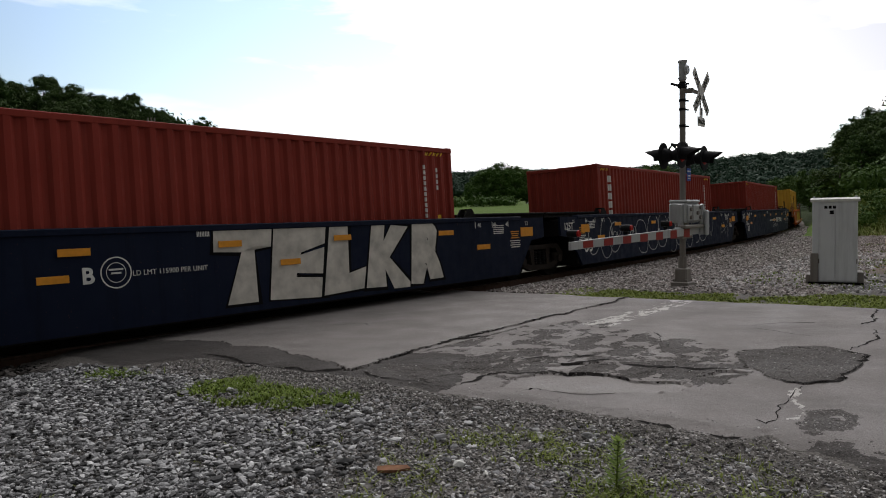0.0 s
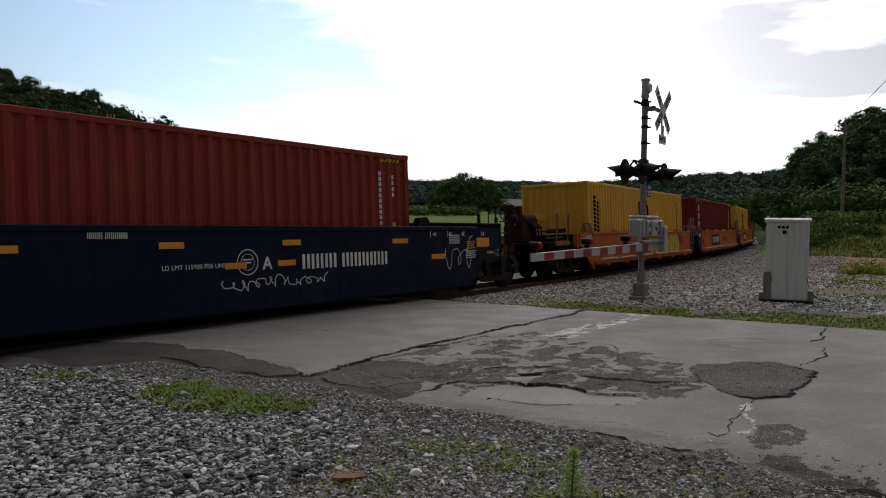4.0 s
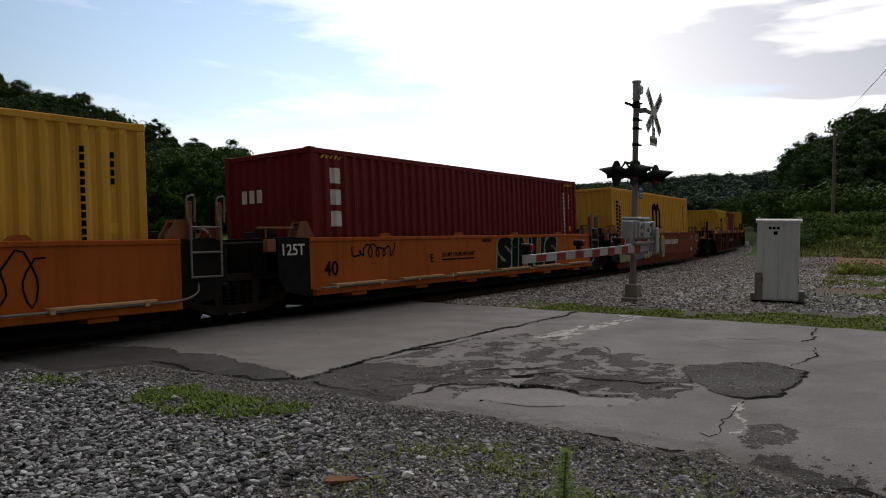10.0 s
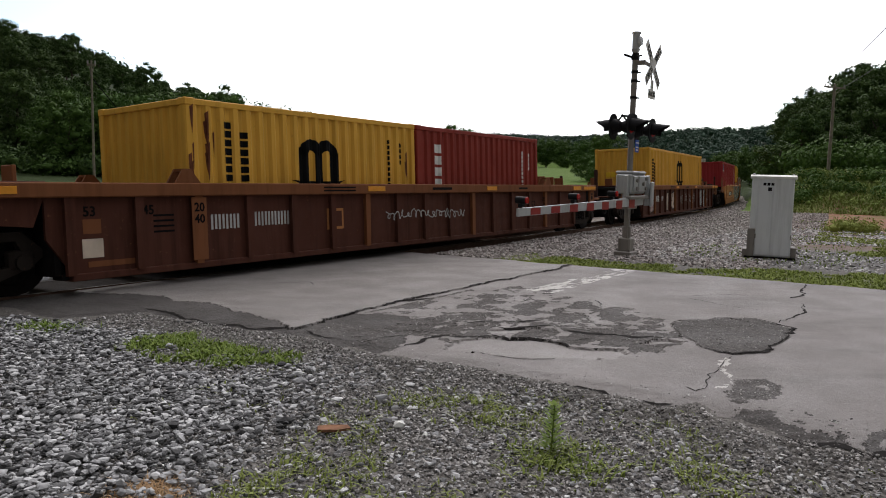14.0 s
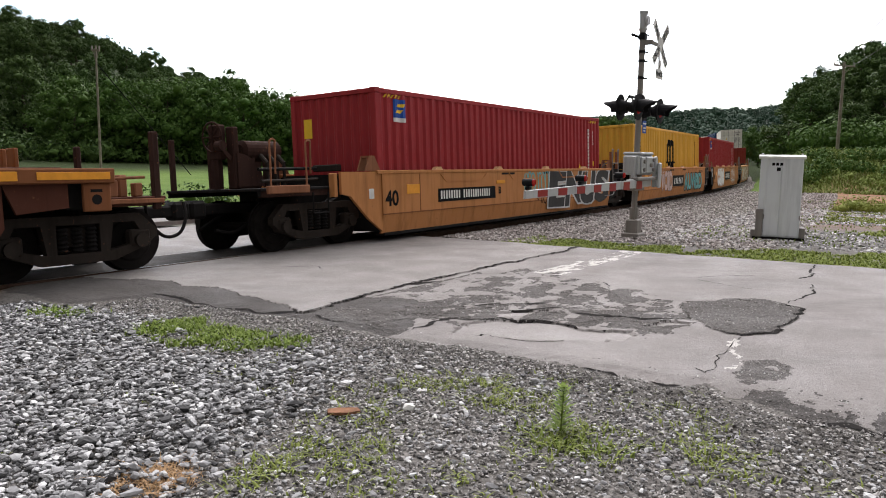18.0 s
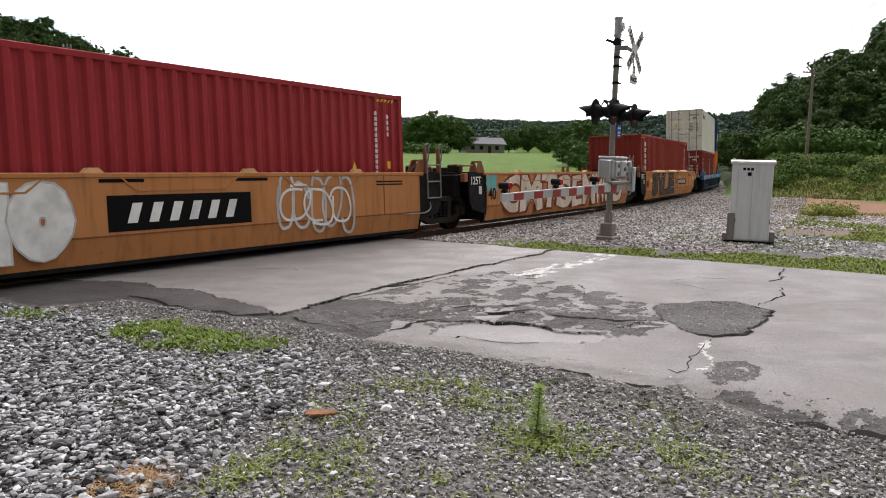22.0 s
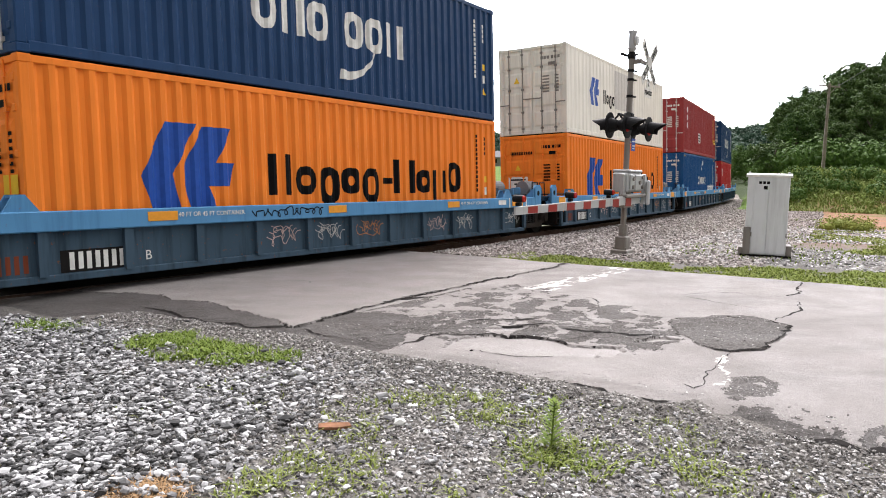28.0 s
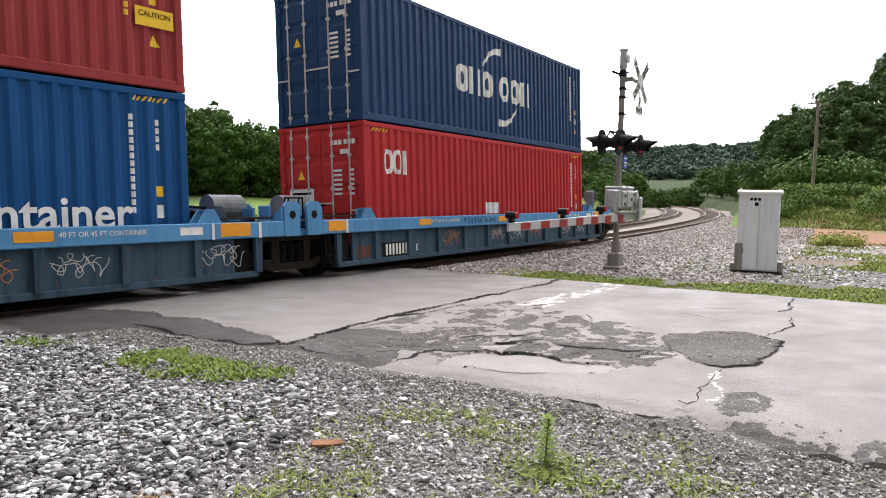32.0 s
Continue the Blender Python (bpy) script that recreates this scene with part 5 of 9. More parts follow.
def lug(car, x, y, z, mat):
    g = Geo().slab_y([(x - 0.16, z), (x + 0.16, z), (x + 0.08, z + 0.075), (x - 0.08, z + 0.075)], y - 0.06, y + 0.05)
    return part("guide_lug", g, mat, car)


def end_ladder(car):
    """The climbing ladder beside a shared bogie, with rusty posts and looped handrails above it."""
    g = Geo()
    for x in (6.62, 7.16):
        g.tube((x, -1.5, 0.84), (x, -1.5, 1.76), 0.018, 8)
    part("ladder", g, M_HOSE, car, "worn pale steel ladder")
    for z in (0.85, 1.23, 1.62):
        part("rung", Geo().tube((6.62, -1.5, z), (7.16, -1.5, z), 0.017, 8), M_HOSE, car)
    for x in (6.62, 7.16):
        part("corner_post", Geo().box(x - 0.01, x + 0.07, -1.46, -1.38, 1.3, 2.02, 0.01), M_RUSTY, car, "rusty upright at the car's corner")
        loop = [(x + 0.02, -1.5, 1.60), (x - 0.03, -1.5, 1.72), (x - 0.06, -1.5, 2.02), (x - 0.02, -1.5, 2.09), (x + 0.07, -1.5, 2.10), (x + 0.1, -1.48, 2.03), (x + 0.1, -1.46, 1.7)]
        hose(car, loop, 0.016)
    hose(car, [(6.36, -1.2, 1.46), (6.42, -1.25, 1.58), (6.55, -1.3, 1.63), (6.8, -1.32, 1.62), (7.05, -1.3, 1.55), (7.12, -1.28, 1.4)], 0.024)
    part("valve_block", Geo().box(6.75, 7.0, -1.1, -0.75, 1.46, 1.62, 0.03), M_TRUCK, car)
    part("pipe_flange", Geo().tube((7.0, -1.3, 1.52), (7.06, -1.3, 1.52), 0.055, 12), M_RUSTY, car)


def outer_end(car, d, mat, reach):
    """The coupled end of a smooth car: a low deck crowded with rusty brake gear."""
    platform(car, *sorted((d * 7.55, d * 9.35)), 1.16, 1.3, M_UNDER)
    part("deck_beam", Geo().box(*sorted((d * 7.55, d * 9.30)), -1.26, -1.17, 1.0, 1.12, 0.01), M_RUSTBLK, car)
    part("side_plate", Geo().box(*sorted((d * 8.3, d * 9.3)), -1.44, -1.38, 1.06, 1.2, 0.012), M_RUSTY, car, "rusty plate at the deck's edge")
    part("side_plate", Geo().box(*sorted((d * 7.57, d * 7.67)), -1.44, -1.3, 0.95, 1.4, 0.012), mat, car)
    coupler(car, d * 8.4, d, reach)
    hose(car, [(d * 8.5, -0.35, 0.95), (d * 8.8, -0.4, 0.6), (d * 9.2, -0.4, 0.4), (d * 9.6, -0.38, 0.45)], 0.03, M_UNDER)
    brake_gear(car, d * 8.10, 1.6, M_RUSTBLK, True, d, 0.42, 0.1, 0.25)
    for dx in (-0.22, 0.0, 0.2):
        part("pipe_elbow", Geo().tube((d * (8.05 + dx), -0.12, 1.78), (d * (8.05 + dx), -0.3, 1.62), 0.045, 8).tube((d * (8.05 + dx), -0.3, 1.64), (d * (8.05 + dx), -0.3, 1.2), 0.03, 8), M_TRUCK, car)
    n = 8
    fan = [(d * 8.80, 1.2)] + [(d * (8.80 - 0.62 * math.sin(math.pi / 2 * k / n)), 1.2 + 0.62 * math.cos(math.pi / 2 * k / n)) for k in range(n + 1)]
    part("gusset_plate", Geo().slab_y(fan, -0.12, -0.08), M_RUSTBLK, car, "rusty quarter-round gusset plate")
    part("brake_stand", Geo().box(*sorted((d * 8.73, d * 8.87)), -0.1, 0.1, 1.16, 2.3, 0.02), M_RUSTBLK, car, "rusty brake stand")
    part("brake_lever", Geo().slab_y([(d * 8.87, 1.75), (d * 9.15, 2.02), (d * 9.19, 1.96), (d * 8.91, 1.68)], -0.06, 0.0).tube((d * 9.10, -0.1, 1.95), (d * 9.10, 0.06, 1.95), 0.09, 14), M_RUSTBLK, car)
    for px, py, h in ((9.28, 1.15, 0.95), (8.6, 0.9, 0.85)):
        part("stanchion", Geo().box(d * px - 0.045, d * px + 0.045, py - 0.045, py + 0.045, 1.1, 1.16 + h, 0.012), M_RUSTBLK, car, "thick rusty upright")
    for px in (8.35, 9.2):
        x = d * px
        hose(car, [(x, -1.4, 1.1), (x, -1.41, 1.5), (x, -1.41, 1.9), (x + 0.03, -1.41, 1.98), (x + 0.11, -1.41, 1.98), (x + 0.13, -1.4, 1.9), (x + 0.13, -1.38, 1.4)], 0.018, M_RUSTY)
    part("brake_pipe", Geo().tube((d * 7.55, -0.9, 1.3), (d * 9.05, -1.0, 1.28), 0.03, 8), M_TRUCK, car)
    part("brake_pipe", Geo().tube((d * 7.15, -0.5, 1.52), (d * 8.75, -0.6, 1.5), 0.03, 8), M_UNDER, car)
    part("equipment_box", Geo().box(*sorted((d * 7.65, d * 7.95)), 0.5, 1.0, 1.16, 1.75, 0.04), M_RUSTBLK, car)
    part("step_stirrup", Geo().tube((d * 7.80, -1.4, 1.06), (d * 7.80, -1.4, 0.68), 0.018, 6).tube((d * 8.20, -1.4, 1.06), (d * 8.20, -1.4, 0.68), 0.018, 6).tube((d * 7.80, -1.4, 0.68), (d * 8.20, -1.4, 0.68), 0.018, 6), M_UNDER, car)


def box_end(car, d, hx, hb, zc, chord, web):
    """The coupled end of a box-chord car: stub webs, a lug, a low deck and one tall upright."""
    part("end_panel", Geo().slab_y([(d * (hx + 0.2), zc - 0.2), (d * 9.25, zc - 0.2), (d * 9.25, 0.98), (d * (hx + 0.35), 0.92)], -1.41, -1.36), web, car)
    tab = part("end_lug", Geo().box(*sorted((d * 9.42, d * 9.8)), -1.47, -1.41, 0.92, zc - 0.2, 0.012), chord, car, "tan end plate with an oval hole")
    part("lug_hole", Geo().tube((d * 9.6, -1.46, 1.08), (d * 9.6, -1.474, 1.08), 0.07, 14), M_UNDER, tab)
    part("lug_hole", Geo().box(*sorted((d * 9.52, d * 9.68)), -1.474, -1.46, 1.18, 1.22), M_UNDER, tab)
    part("end_sill", Geo().box(*sorted((d * 9.25, d * 9.8)), -1.3, 1.3, 0.95, zc - 0.06, 0.02), M_UNDER, car)
    platform(car, *sorted((d * 9.85, d * 10.75)), 1.1, 1.25, web)
    part("deck_beam", Geo().box(*sorted((d * 9.8, d * 10.7)), -1.3, -1.22, 1.0, 1.07, 0.01), M_RUSTY, car)
    for a, b, y, z in ((9.9, 10.05, -1.2, 1.34), (10.12, 10.24, -1.1, 1.42), (10.3, 10.42, -1.2, 1.3)):
        part("bracket", Geo().box(*sorted((d * a, d * b)), y, y + 0.14, 1.1, z, 0.015), M_RUSTY, car)
    part("brake_pipe", Geo().tube((d * 9.85, -1.22, 1.36), (d * 10.45, -1.2, 1.38), 0.022, 8), M_RUSTY, car)
    part("stanchion", Geo().box(*sorted((d * 10.56, d * 10.68)), -1.26, -1.16, 0.9, 2.05, 0.02), M_RUSTBLK, car, "thick rusty upright")
    part("stanchion", Geo().box(*sorted((d * 10.56, d * 10.66)), 1.1, 1.2, 0.9, 1.95, 0.02), M_RUSTBLK, car, "thick rusty upright")
    part("uncoupling_rod", Geo().tube((d * 10.7, -1.2, 0.98), (d * 11.35, -0.3, 1.0), 0.018, 8), M_UNDER, car)
    hose(car, [(d * 10.72, -0.7, 1.0), (d * 10.76, -0.72, 0.72), (d * 10.92, -0.74, 0.5), (d * 11.1, -0.74, 0.44), (d * 11.3, -0.72, 0.52), (d * 11.42, -0.68, 0.75), (d * 11.44, -0.6, 0.98)], 0.028, M_UNDER)
    part("end_frame", Geo().box(*sorted((d * 9.8, d * 10.5)), -0.4, 0.4, 0.72, 1.04, 0.04), M_UNDER, car)
    coupler(car, d * (hb + 0.85), d, 1.3)
    reflector(car, d * 9.3, zc - 0.1, -1.523, 0.95, 0.1)


YF = -1.50


def car_blue(label, first, last, num):
    """A 53-foot well unit with deep smooth sides."""
    car = thing("well_car", label, "railway car", "train cars")
    prof = [(-9.35, 1.56), (-9.35, 1.06), (-8.75, 1.0), (-8.1, 0.2), (8.1, 0.2), (8.75, 1.0), (9.35, 1.06), (9.35, 1.56)]
    for sg in (-1, 1):
        part("side_wall", Geo().slab_y(prof, *sorted((sg * 1.44, sg * 1.50))), M_CARBLUE, car)
        part("top_chord", Geo().box(-8.3, 8.3, *sorted((sg * 1.36, sg * 1.525)), 1.50, 1.60, 0.015), M_CARBLUE, car)
        part("bottom_sill", Geo().box(-8.1, 8.1, *sorted((sg * 1.1, sg * 1.47)), 0.17, 0.24, 0.01), M_UNDER, car)
    for d in (-1, 1):
        part("bulkhead", Geo().box(*sorted((d * 8.2, d * 8.28)), -1.44, 1.44, 0.24, 1.6), M_UNDER, car)
        part("end_frame", Geo().box(*sorted((d * 8.28, d * 9.6)), -0.4, 0.4, 0.75, 1.2, 0.04).box(*sorted((d * 8.6, d * 9.3)), -1.44, 1.44, 1.05, 1.5, 0.03), M_UNDER, car)
        platform(car, *sorted((d * 6.35, d * 9.75)), 1.70, 1.30 if d > 0 else 1.30, M_UNDER)
        for sg in (-1, 1):
            pedestal(car, d * 6.3, sg * 1.34, 1.6, M_UNDER, d, 0.2)
        x = d * 7.3
        for dx, txt in ((-1.0, "53"), (-0.15, "48"), (0.35, "45"), (0.95, "40")):
            lettering(txt, 0.13, M_MARKW, car, near_side(d * 8.55 + (-d) * (dx + 1.0) * 1.0, 1.42, YF - 0.003), "marking")
        reflector(car, d * 7.8 if d < 0 else 8.55, 1.22, YF, 0.55, 0.22)
        reflector(car, d * 5.4, 1.29, YF, 0.5, 0.10)
        reflector(car, d * 6.72, 0.93, YF, 0.5, 0.11)
        flat_marks(car, [(d * 7.35, 1.40 - i * 0.045, 0.42, 0.02) for i in range(5)], YF, M_MARKW)
        flat_marks(car, [(d * 8.02, 1.24 - i * 0.05, 0.36 - 0.05 * (i % 3), 0.022) for i in range(4)], YF, M_MARKO)
        flat_marks(car, [(d * 8.02, 1.02 - i * 0.05, 0.44 - 0.07 * (i % 2), 0.022) for i in range(4)], YF, M_MARKW)
        flat_marks(car, [(d * 6.45, 1.44, 0.02, 0.16), (d * 7.1, 1.44, 0.02, 0.16), (d * 7.75, 1.44, 0.02, 0.16)], YF, M_MARKW)
    for x, z in ((-2.3, 1.28), (0.05, 1.29), (1.2, 0.94), (2.4, 1.3)):
        reflector(car, x, z, YF - 0.03, 0.42, 0.1)
    well_floor(car, 8.1, 0.2)
    if first:
        bogie(car, -9.78)
    bogie(car, 9.78)
    if last:
        coupler(car, 10.6, 1, 1.1)
        handrails(car, 9.3, 1.7, -1.2, M_UNDER)
        ladder(car, 9.75, -1.25, 0.5, 1.7, M_UNDER)
    return car


def car_smooth(label, mat, first, last, low_sill=True, end_dark=True, hatches=False):
    """A 40-foot unit with a flat side plate; low_sill: a stepped rail under the plate, else a folded plate to the sill."""
    car = thing("well_car", label, "railway car", "train cars")
    for sg in (-1, 1):
        if low_sill:
            part("side_wall", Geo().box(-6.45, 6.45, *sorted((sg * 1.42, sg * 1.48)), 0.5, 1.43), mat, car)
            part("top_chord", Geo().box(-6.45, 6.45, *sorted((sg * 1.34, sg * 1.5)), 1.36, 1.44, 0.012), mat, car)
            part("bottom_sill", Geo().box(-6.4, 6.4, *sorted((sg * 1.3, sg * 1.58)), 0.38, 0.50, 0.015), mat, car)
            for x in np.arange(-5.2, 5.3, 2.08):
                part("step_board", Geo().box(x - 0.75, x + 0.75, *sorted((sg * 1.5, sg * 1.64)), 0.53, 0.57, 0.006), M_HATCH, car)
                part("sill_bracket", Geo().box(x - 0.22, x + 0.22, *sorted((sg * 1.3, sg * 1.55)), 0.31, 0.38, 0.01), mat, car)
            if sg < 0:
                part("air_pipe", Geo().tube((-6.3, -1.615, 0.515), (6.3, -1.615, 0.515), 0.018, 8), M_HOSE, car, "long grey air pipe")
                for x in np.arange(-5.9, 6.0, 1.3):
                    part("pipe_clip", Geo().box(x - 0.035, x + 0.035, -1.64, -1.575, 0.48, 0.575, 0.008), M_HATCH, car)
        else:
            y0, y1 = sg * 1.5, sg * 1.42
            g = Geo().slab_x([(y0, 1.44), (y0, 0.55), (y1, 0.16), (y1 - sg * 0.05, 0.16), (y0 - sg * 0.05, 0.55), (y0 - sg * 0.05, 1.44)], -6.3, 6.3)
            part("side_wall", g, mat, car)
            part("top_chord", Geo().box(-6.45, 6.45, *sorted((sg * 1.34, sg * 1.515)), 1.37, 1.445, 0.012), mat, car)
            part("bottom_sill", Geo().box(-6.2, 6.2, *sorted((sg * 1.2, sg * 1.43)), 0.10, 0.17, 0.01), M_UNDER, car)
            part("weld_seam", Geo().slab_x([(sg * 1.503, 0.56), (sg * 1.503, 0.535), (sg * 1.49, 0.535), (sg * 1.49, 0.56)], -6.3, 6.3), M_CHORD, car)
            for x in (-5.0, 5.0):
                part("weld_seam", Geo().box(x - 0.012, x + 0.012, *sorted((sg * 1.505, sg * 1.49)), 0.56, 1.37), M_CHORD, car)
            for x in (-3.16, 0.04, 3.2):
                part("inset_rim", Geo().slab_y([(x - 1.05, 1.38), (x - 0.8, 1.20), (x + 0.8, 1.20), (x + 1.05, 1.38), (x + 1.08, 1.38), (x + 0.82, 1.175), (x - 0.82, 1.175), (x - 1.08, 1.38)], *sorted((sg * 1.5, sg * 1.512))), mat, car)
                if sg < 0 and hatches:
                    part("walk_hatch", Geo().slab_x([(-1.545, 1.395), (-1.545, 1.425), (-1.47, 1.50), (-1.30, 1.515), (-1.30, 1.44), (-1.5, 1.395)], x - 1.05, x + 1.05), M_HATCH, car, "pale worn hinged hatch")
    for d in (-1, 1):
        outer = (d < 0 and first) or (d > 0 and last)
        dark = end_dark and not outer
        em = M_UNDER if dark else mat
        for sg in (-1, 1):
            pts = [(d * 6.3, 1.42), (d * 7.2, 1.42), (d * 7.2, 0.72), (d * 7.05, 0.5), (d * 6.3, 0.34)]
            if outer:
                pts = [(d * 6.3, 1.42), (d * 7.5, 1.42), (d * 7.5, 1.0), (d * 7.25, 0.95), (d * 6.75, 0.5), (d * 6.3, 0.2)]
            part("end_panel", Geo().slab_y(pts, *sorted((sg * 1.41, sg * 1.47))), em, car)
            pedestal(car, d * 6.45, sg * 1.3, 1.44, M_RUSTY, d, 0.3)
        part("bulkhead", Geo().box(*sorted((d * 6.25, d * 6.32)), -1.4, 1.4, 0.2, 1.4), M_UNDER, car)
        part("end_frame", Geo().box(*sorted((d * 6.3, d * (8.4 if outer else 7.8))), -0.4, 0.4, 0.75, 1.1, 0.04), M_UNDER, car)
        part("valve_block", Geo().box(*sorted((d * 6.5, d * 6.65)), -0.6, 0.1, 1.46, 1.6, 0.02), M_TRUCK, car)
        if d > 0:
            hose(car, [(d * 6.75, -1.42, 0.86), (d * 6.72, -1.5, 0.64), (d * 6.5, -1.55, 0.54), (d * 6.2, -1.6, 0.52), (d * 5.6, -1.6, 0.52)])
        if outer:
            outer_end(car, d, mat, 0.95 if hatches else 1.3)
        else:
            platform(car, *sorted((d * 6.35, d * 7.2)), 1.46, 1.35, M_UNDER)
            # unseen cross block, added so the gap between units reads black
            part("end_sill", Geo().box(*sorted((d * 7.2, d * 7.5)), -1.2, 1.2, 0.8, 1.4, 0.03), M_UNDER, car)
            if d > 0:
                end_ladder(car)
            else:
                part("corner_bracket", Geo().box(-7.42, -7.22, -1.45, -1.33, 1.2, 1.42, 0.012), M_RUSTY, car, "small rusty bracket at the car's corner")
                part("rail_bar", Geo().tube((-7.5, -1.28, 1.62), (-6.55, -1.28, 1.62), 0.022, 8).tube((-7.3, -1.28, 1.44), (-7.3, -1.28, 1.62), 0.018, 8), M_RUSTY, car)
                part("valve_block", Geo().box(-7.1, -6.85, -1.1, -0.75, 1.46, 1.66, 0.03), M_TRUCK, car)
    for x in (-4.2, -1.4, 1.4, 4.2):
        lug(car, x, -1.42, 1.44, M_HATCH if not low_sill else mat)
    well_floor(car, 6.2, 0.2)
    if first:
        bogie(car, -7.75)
    bogie(car, 7.75)
    return car


def car_ribbed(label, web, chord, hx, hb, zc, both, first, last, step, wide=0.2, web_x=None):
    """A well car with recessed webs between upright ribs under a box chord. zc: height of the chord's top."""
    car = thing("well_car", label, "railway car", "train cars")
    boxed = both and not web_x
    e = 9.85 if boxed else hx + 0.55
    for sg in (-1, 1):
        web_pts = [(-hx - 0.2, zc - 0.1), (-hx - 0.2, 0.75), (-hx + 0.15, 0.25), (hx - 0.15, 0.25), (hx + 0.2, 0.75), (hx + 0.2, zc - 0.1)]
        if web_x:
            web_pts = [(-web_x, zc - 0.1), (-web_x, 0.22), (web_x, 0.22), (web_x, zc - 0.1)]
        part("side_wall", Geo().slab_y(web_pts, *sorted((sg * 1.36, sg * 1.41))), web, car)
        part("top_chord", Geo().box(-e, e, *sorted((sg * 1.32, sg * 1.52)), zc - wide, zc, 0.015), chord, car)
        part("bottom_sill", Geo().box(-hx + 0.1, hx - 0.1, *sorted((sg * 1.15, sg * 1.46)), 0.17, 0.27, 0.01), web, car)
        n = round(2 * hx / step)
        for i in range(n + 1):
            x = -hx + 0.1 + i * (2 * hx - 0.2) / n
            g = Geo().slab_y([(x - 0.07, 0.25), (x + 0.05, 0.25), (x + 0.07, zc - wide), (x - 0.07, zc - wide)], *sorted((sg * 1.41, sg * 1.485)))
            part("rib", g, chord if zc > 1.3 and i % 4 == 2 else web, car)
    for d in (-1, 1):
        outer = both or (d < 0 and first) or (d > 0 and last)
        part("bulkhead", Geo().box(*sorted((d * hx, d * (hx + 0.08))), -1.36, 1.36, 0.25, zc), M_UNDER, car)
        platform(car, *sorted((d * (hx + 0.1), d * (hx + 1.0 if boxed else hb + (0.75 if outer else -0.15)))), zc + 0.02, 1.3, web)
        part("end_frame", Geo().box(*sorted((d * hx, d * (hb + 0.3))), -0.4, 0.4, 0.72, zc - 0.1, 0.04), M_UNDER, car)
        if boxed:
            box_end(car, d, hx, hb, zc, chord, web)
        else:
            part("end_panel", Geo().slab_y([(d * (hx + 0.2), zc - wide), (d * (hb + 0.35 if outer else hb - 0.1), zc - wide), (d * (hb + 0.35 if outer else hb - 0.1), 0.98), (d * (hx + 0.35), 0.92)], -1.41, -1.36), chord, car)
        for sg in (-1, 1):
            pedestal(car, d * 6.25, sg * 1.35, zc, chord, d, 0.22)
            if web_x:
                x0 = d * 7.8
                lug_pts = [(0.0, 0.84), (0.36, 0.84), (0.38, 1.38), (0.30, 1.46), (0.08, 1.46), (0.0, 1.38)]
                g = Geo().slab_y([(x0 + d * a, z) for a, z in lug_pts], *sorted((sg * 1.53, sg * 1.47)))
                tab = part("end_lug", g, chord, car, "light blue end plate with an oval hole")
                part("lug_hole", Geo().tube((x0 + d * 0.19, sg * 1.52, 1.22), (x0 + d * 0.19, sg * 1.534, 1.22), 0.075, 14), M_UNDER, tab)
                part("lug_gusset", Geo().slab_x([(sg * 1.5, 0.9), (sg * 1.5, 1.36), (sg * 1.2, 1.12), (sg * 1.2, 0.9)], *sorted((x0, x0 - d * 0.06))), chord, tab)
        if web_x:
            g = Geo()
            for a in (0.0, 0.38):
                g.tube((d * 7.2 + d * a, -1.42, 0.42), (d * 7.2 + d * a, -1.42, 0.86), 0.02, 6)
            g.tube((d * 7.2, -1.42, 0.42), (d * 7.58, -1.42, 0.42), 0.02, 6)
            part("step_stirrup", g, M_UNDER, car)
            # solid black block, added in place of the bay's deep shade
            part("end_shroud", Geo().box(*sorted((d * 6.8, d * 7.15)), -1.34, 1.34, 0.24, zc - 0.12), M_UNDER, car)
            part("deck_plate", Geo().box(*sorted((d * 6.45, d * 7.75)), -1.28, -0.75, zc + 0.05, zc + 0.085, 0.006), M_TRUCK, car)
            part("deck_wedge", Geo().slab_y([(d * 6.9, zc), (d * 7.25, zc), (d * 7.12, zc + 0.28), (d * 7.02, zc + 0.28)], -0.7, -0.5), web, car)
            part("valve_box", Geo().box(*sorted((d * 6.55, d * 6.95)), -0.2, 0.25, zc + 0.02, zc + 0.24, 0.03), M_UNDER, car)
            part("brake_pipe", Geo().tube((d * 6.3, -0.3, zc + 0.3), (d * 7.7, -0.35, zc + 0.24), 0.025, 8), M_UNDER, car)
        for k in range(3):
            part("bracket", Geo().box(d * (hx + 0.3 + k * 0.35) - 0.03, d * (hx + 0.3 + k * 0.35) + 0.03, -0.9 + k * 0.5, -0.6 + k * 0.5, zc, zc + 0.25 + 0.05 * k, 0.01), chord, car)
        if not boxed:
            handrails(car, d * (hb - 0.05) - 0.15, zc, -1.25, M_UNDER, 0.42)
        if outer and not boxed:
            coupler(car, d * (hb + 0.85), d)
            brake_gear(car, d * (hb - 0.6), zc + 0.02, M_TRUCK if zc > 1.3 else M_TANK, d > 0)
            ladder(car, d * (hb + 0.55) - 0.2, -1.4, 0.4, zc, M_UNDER)
        elif not outer:
            part("air_reservoir", Geo().tube((d * (hb - 1.3), -0.35, zc + 0.28), (d * (hb - 0.6), -0.35, zc + 0.28), 0.22, 18), M_TANK if web_x else chord, car, "grey cylindrical air reservoir")
    well_floor(car, hx, 0.22)
    if first or both:
        bogie(car, -hb)
    bogie(car, hb)
    return car
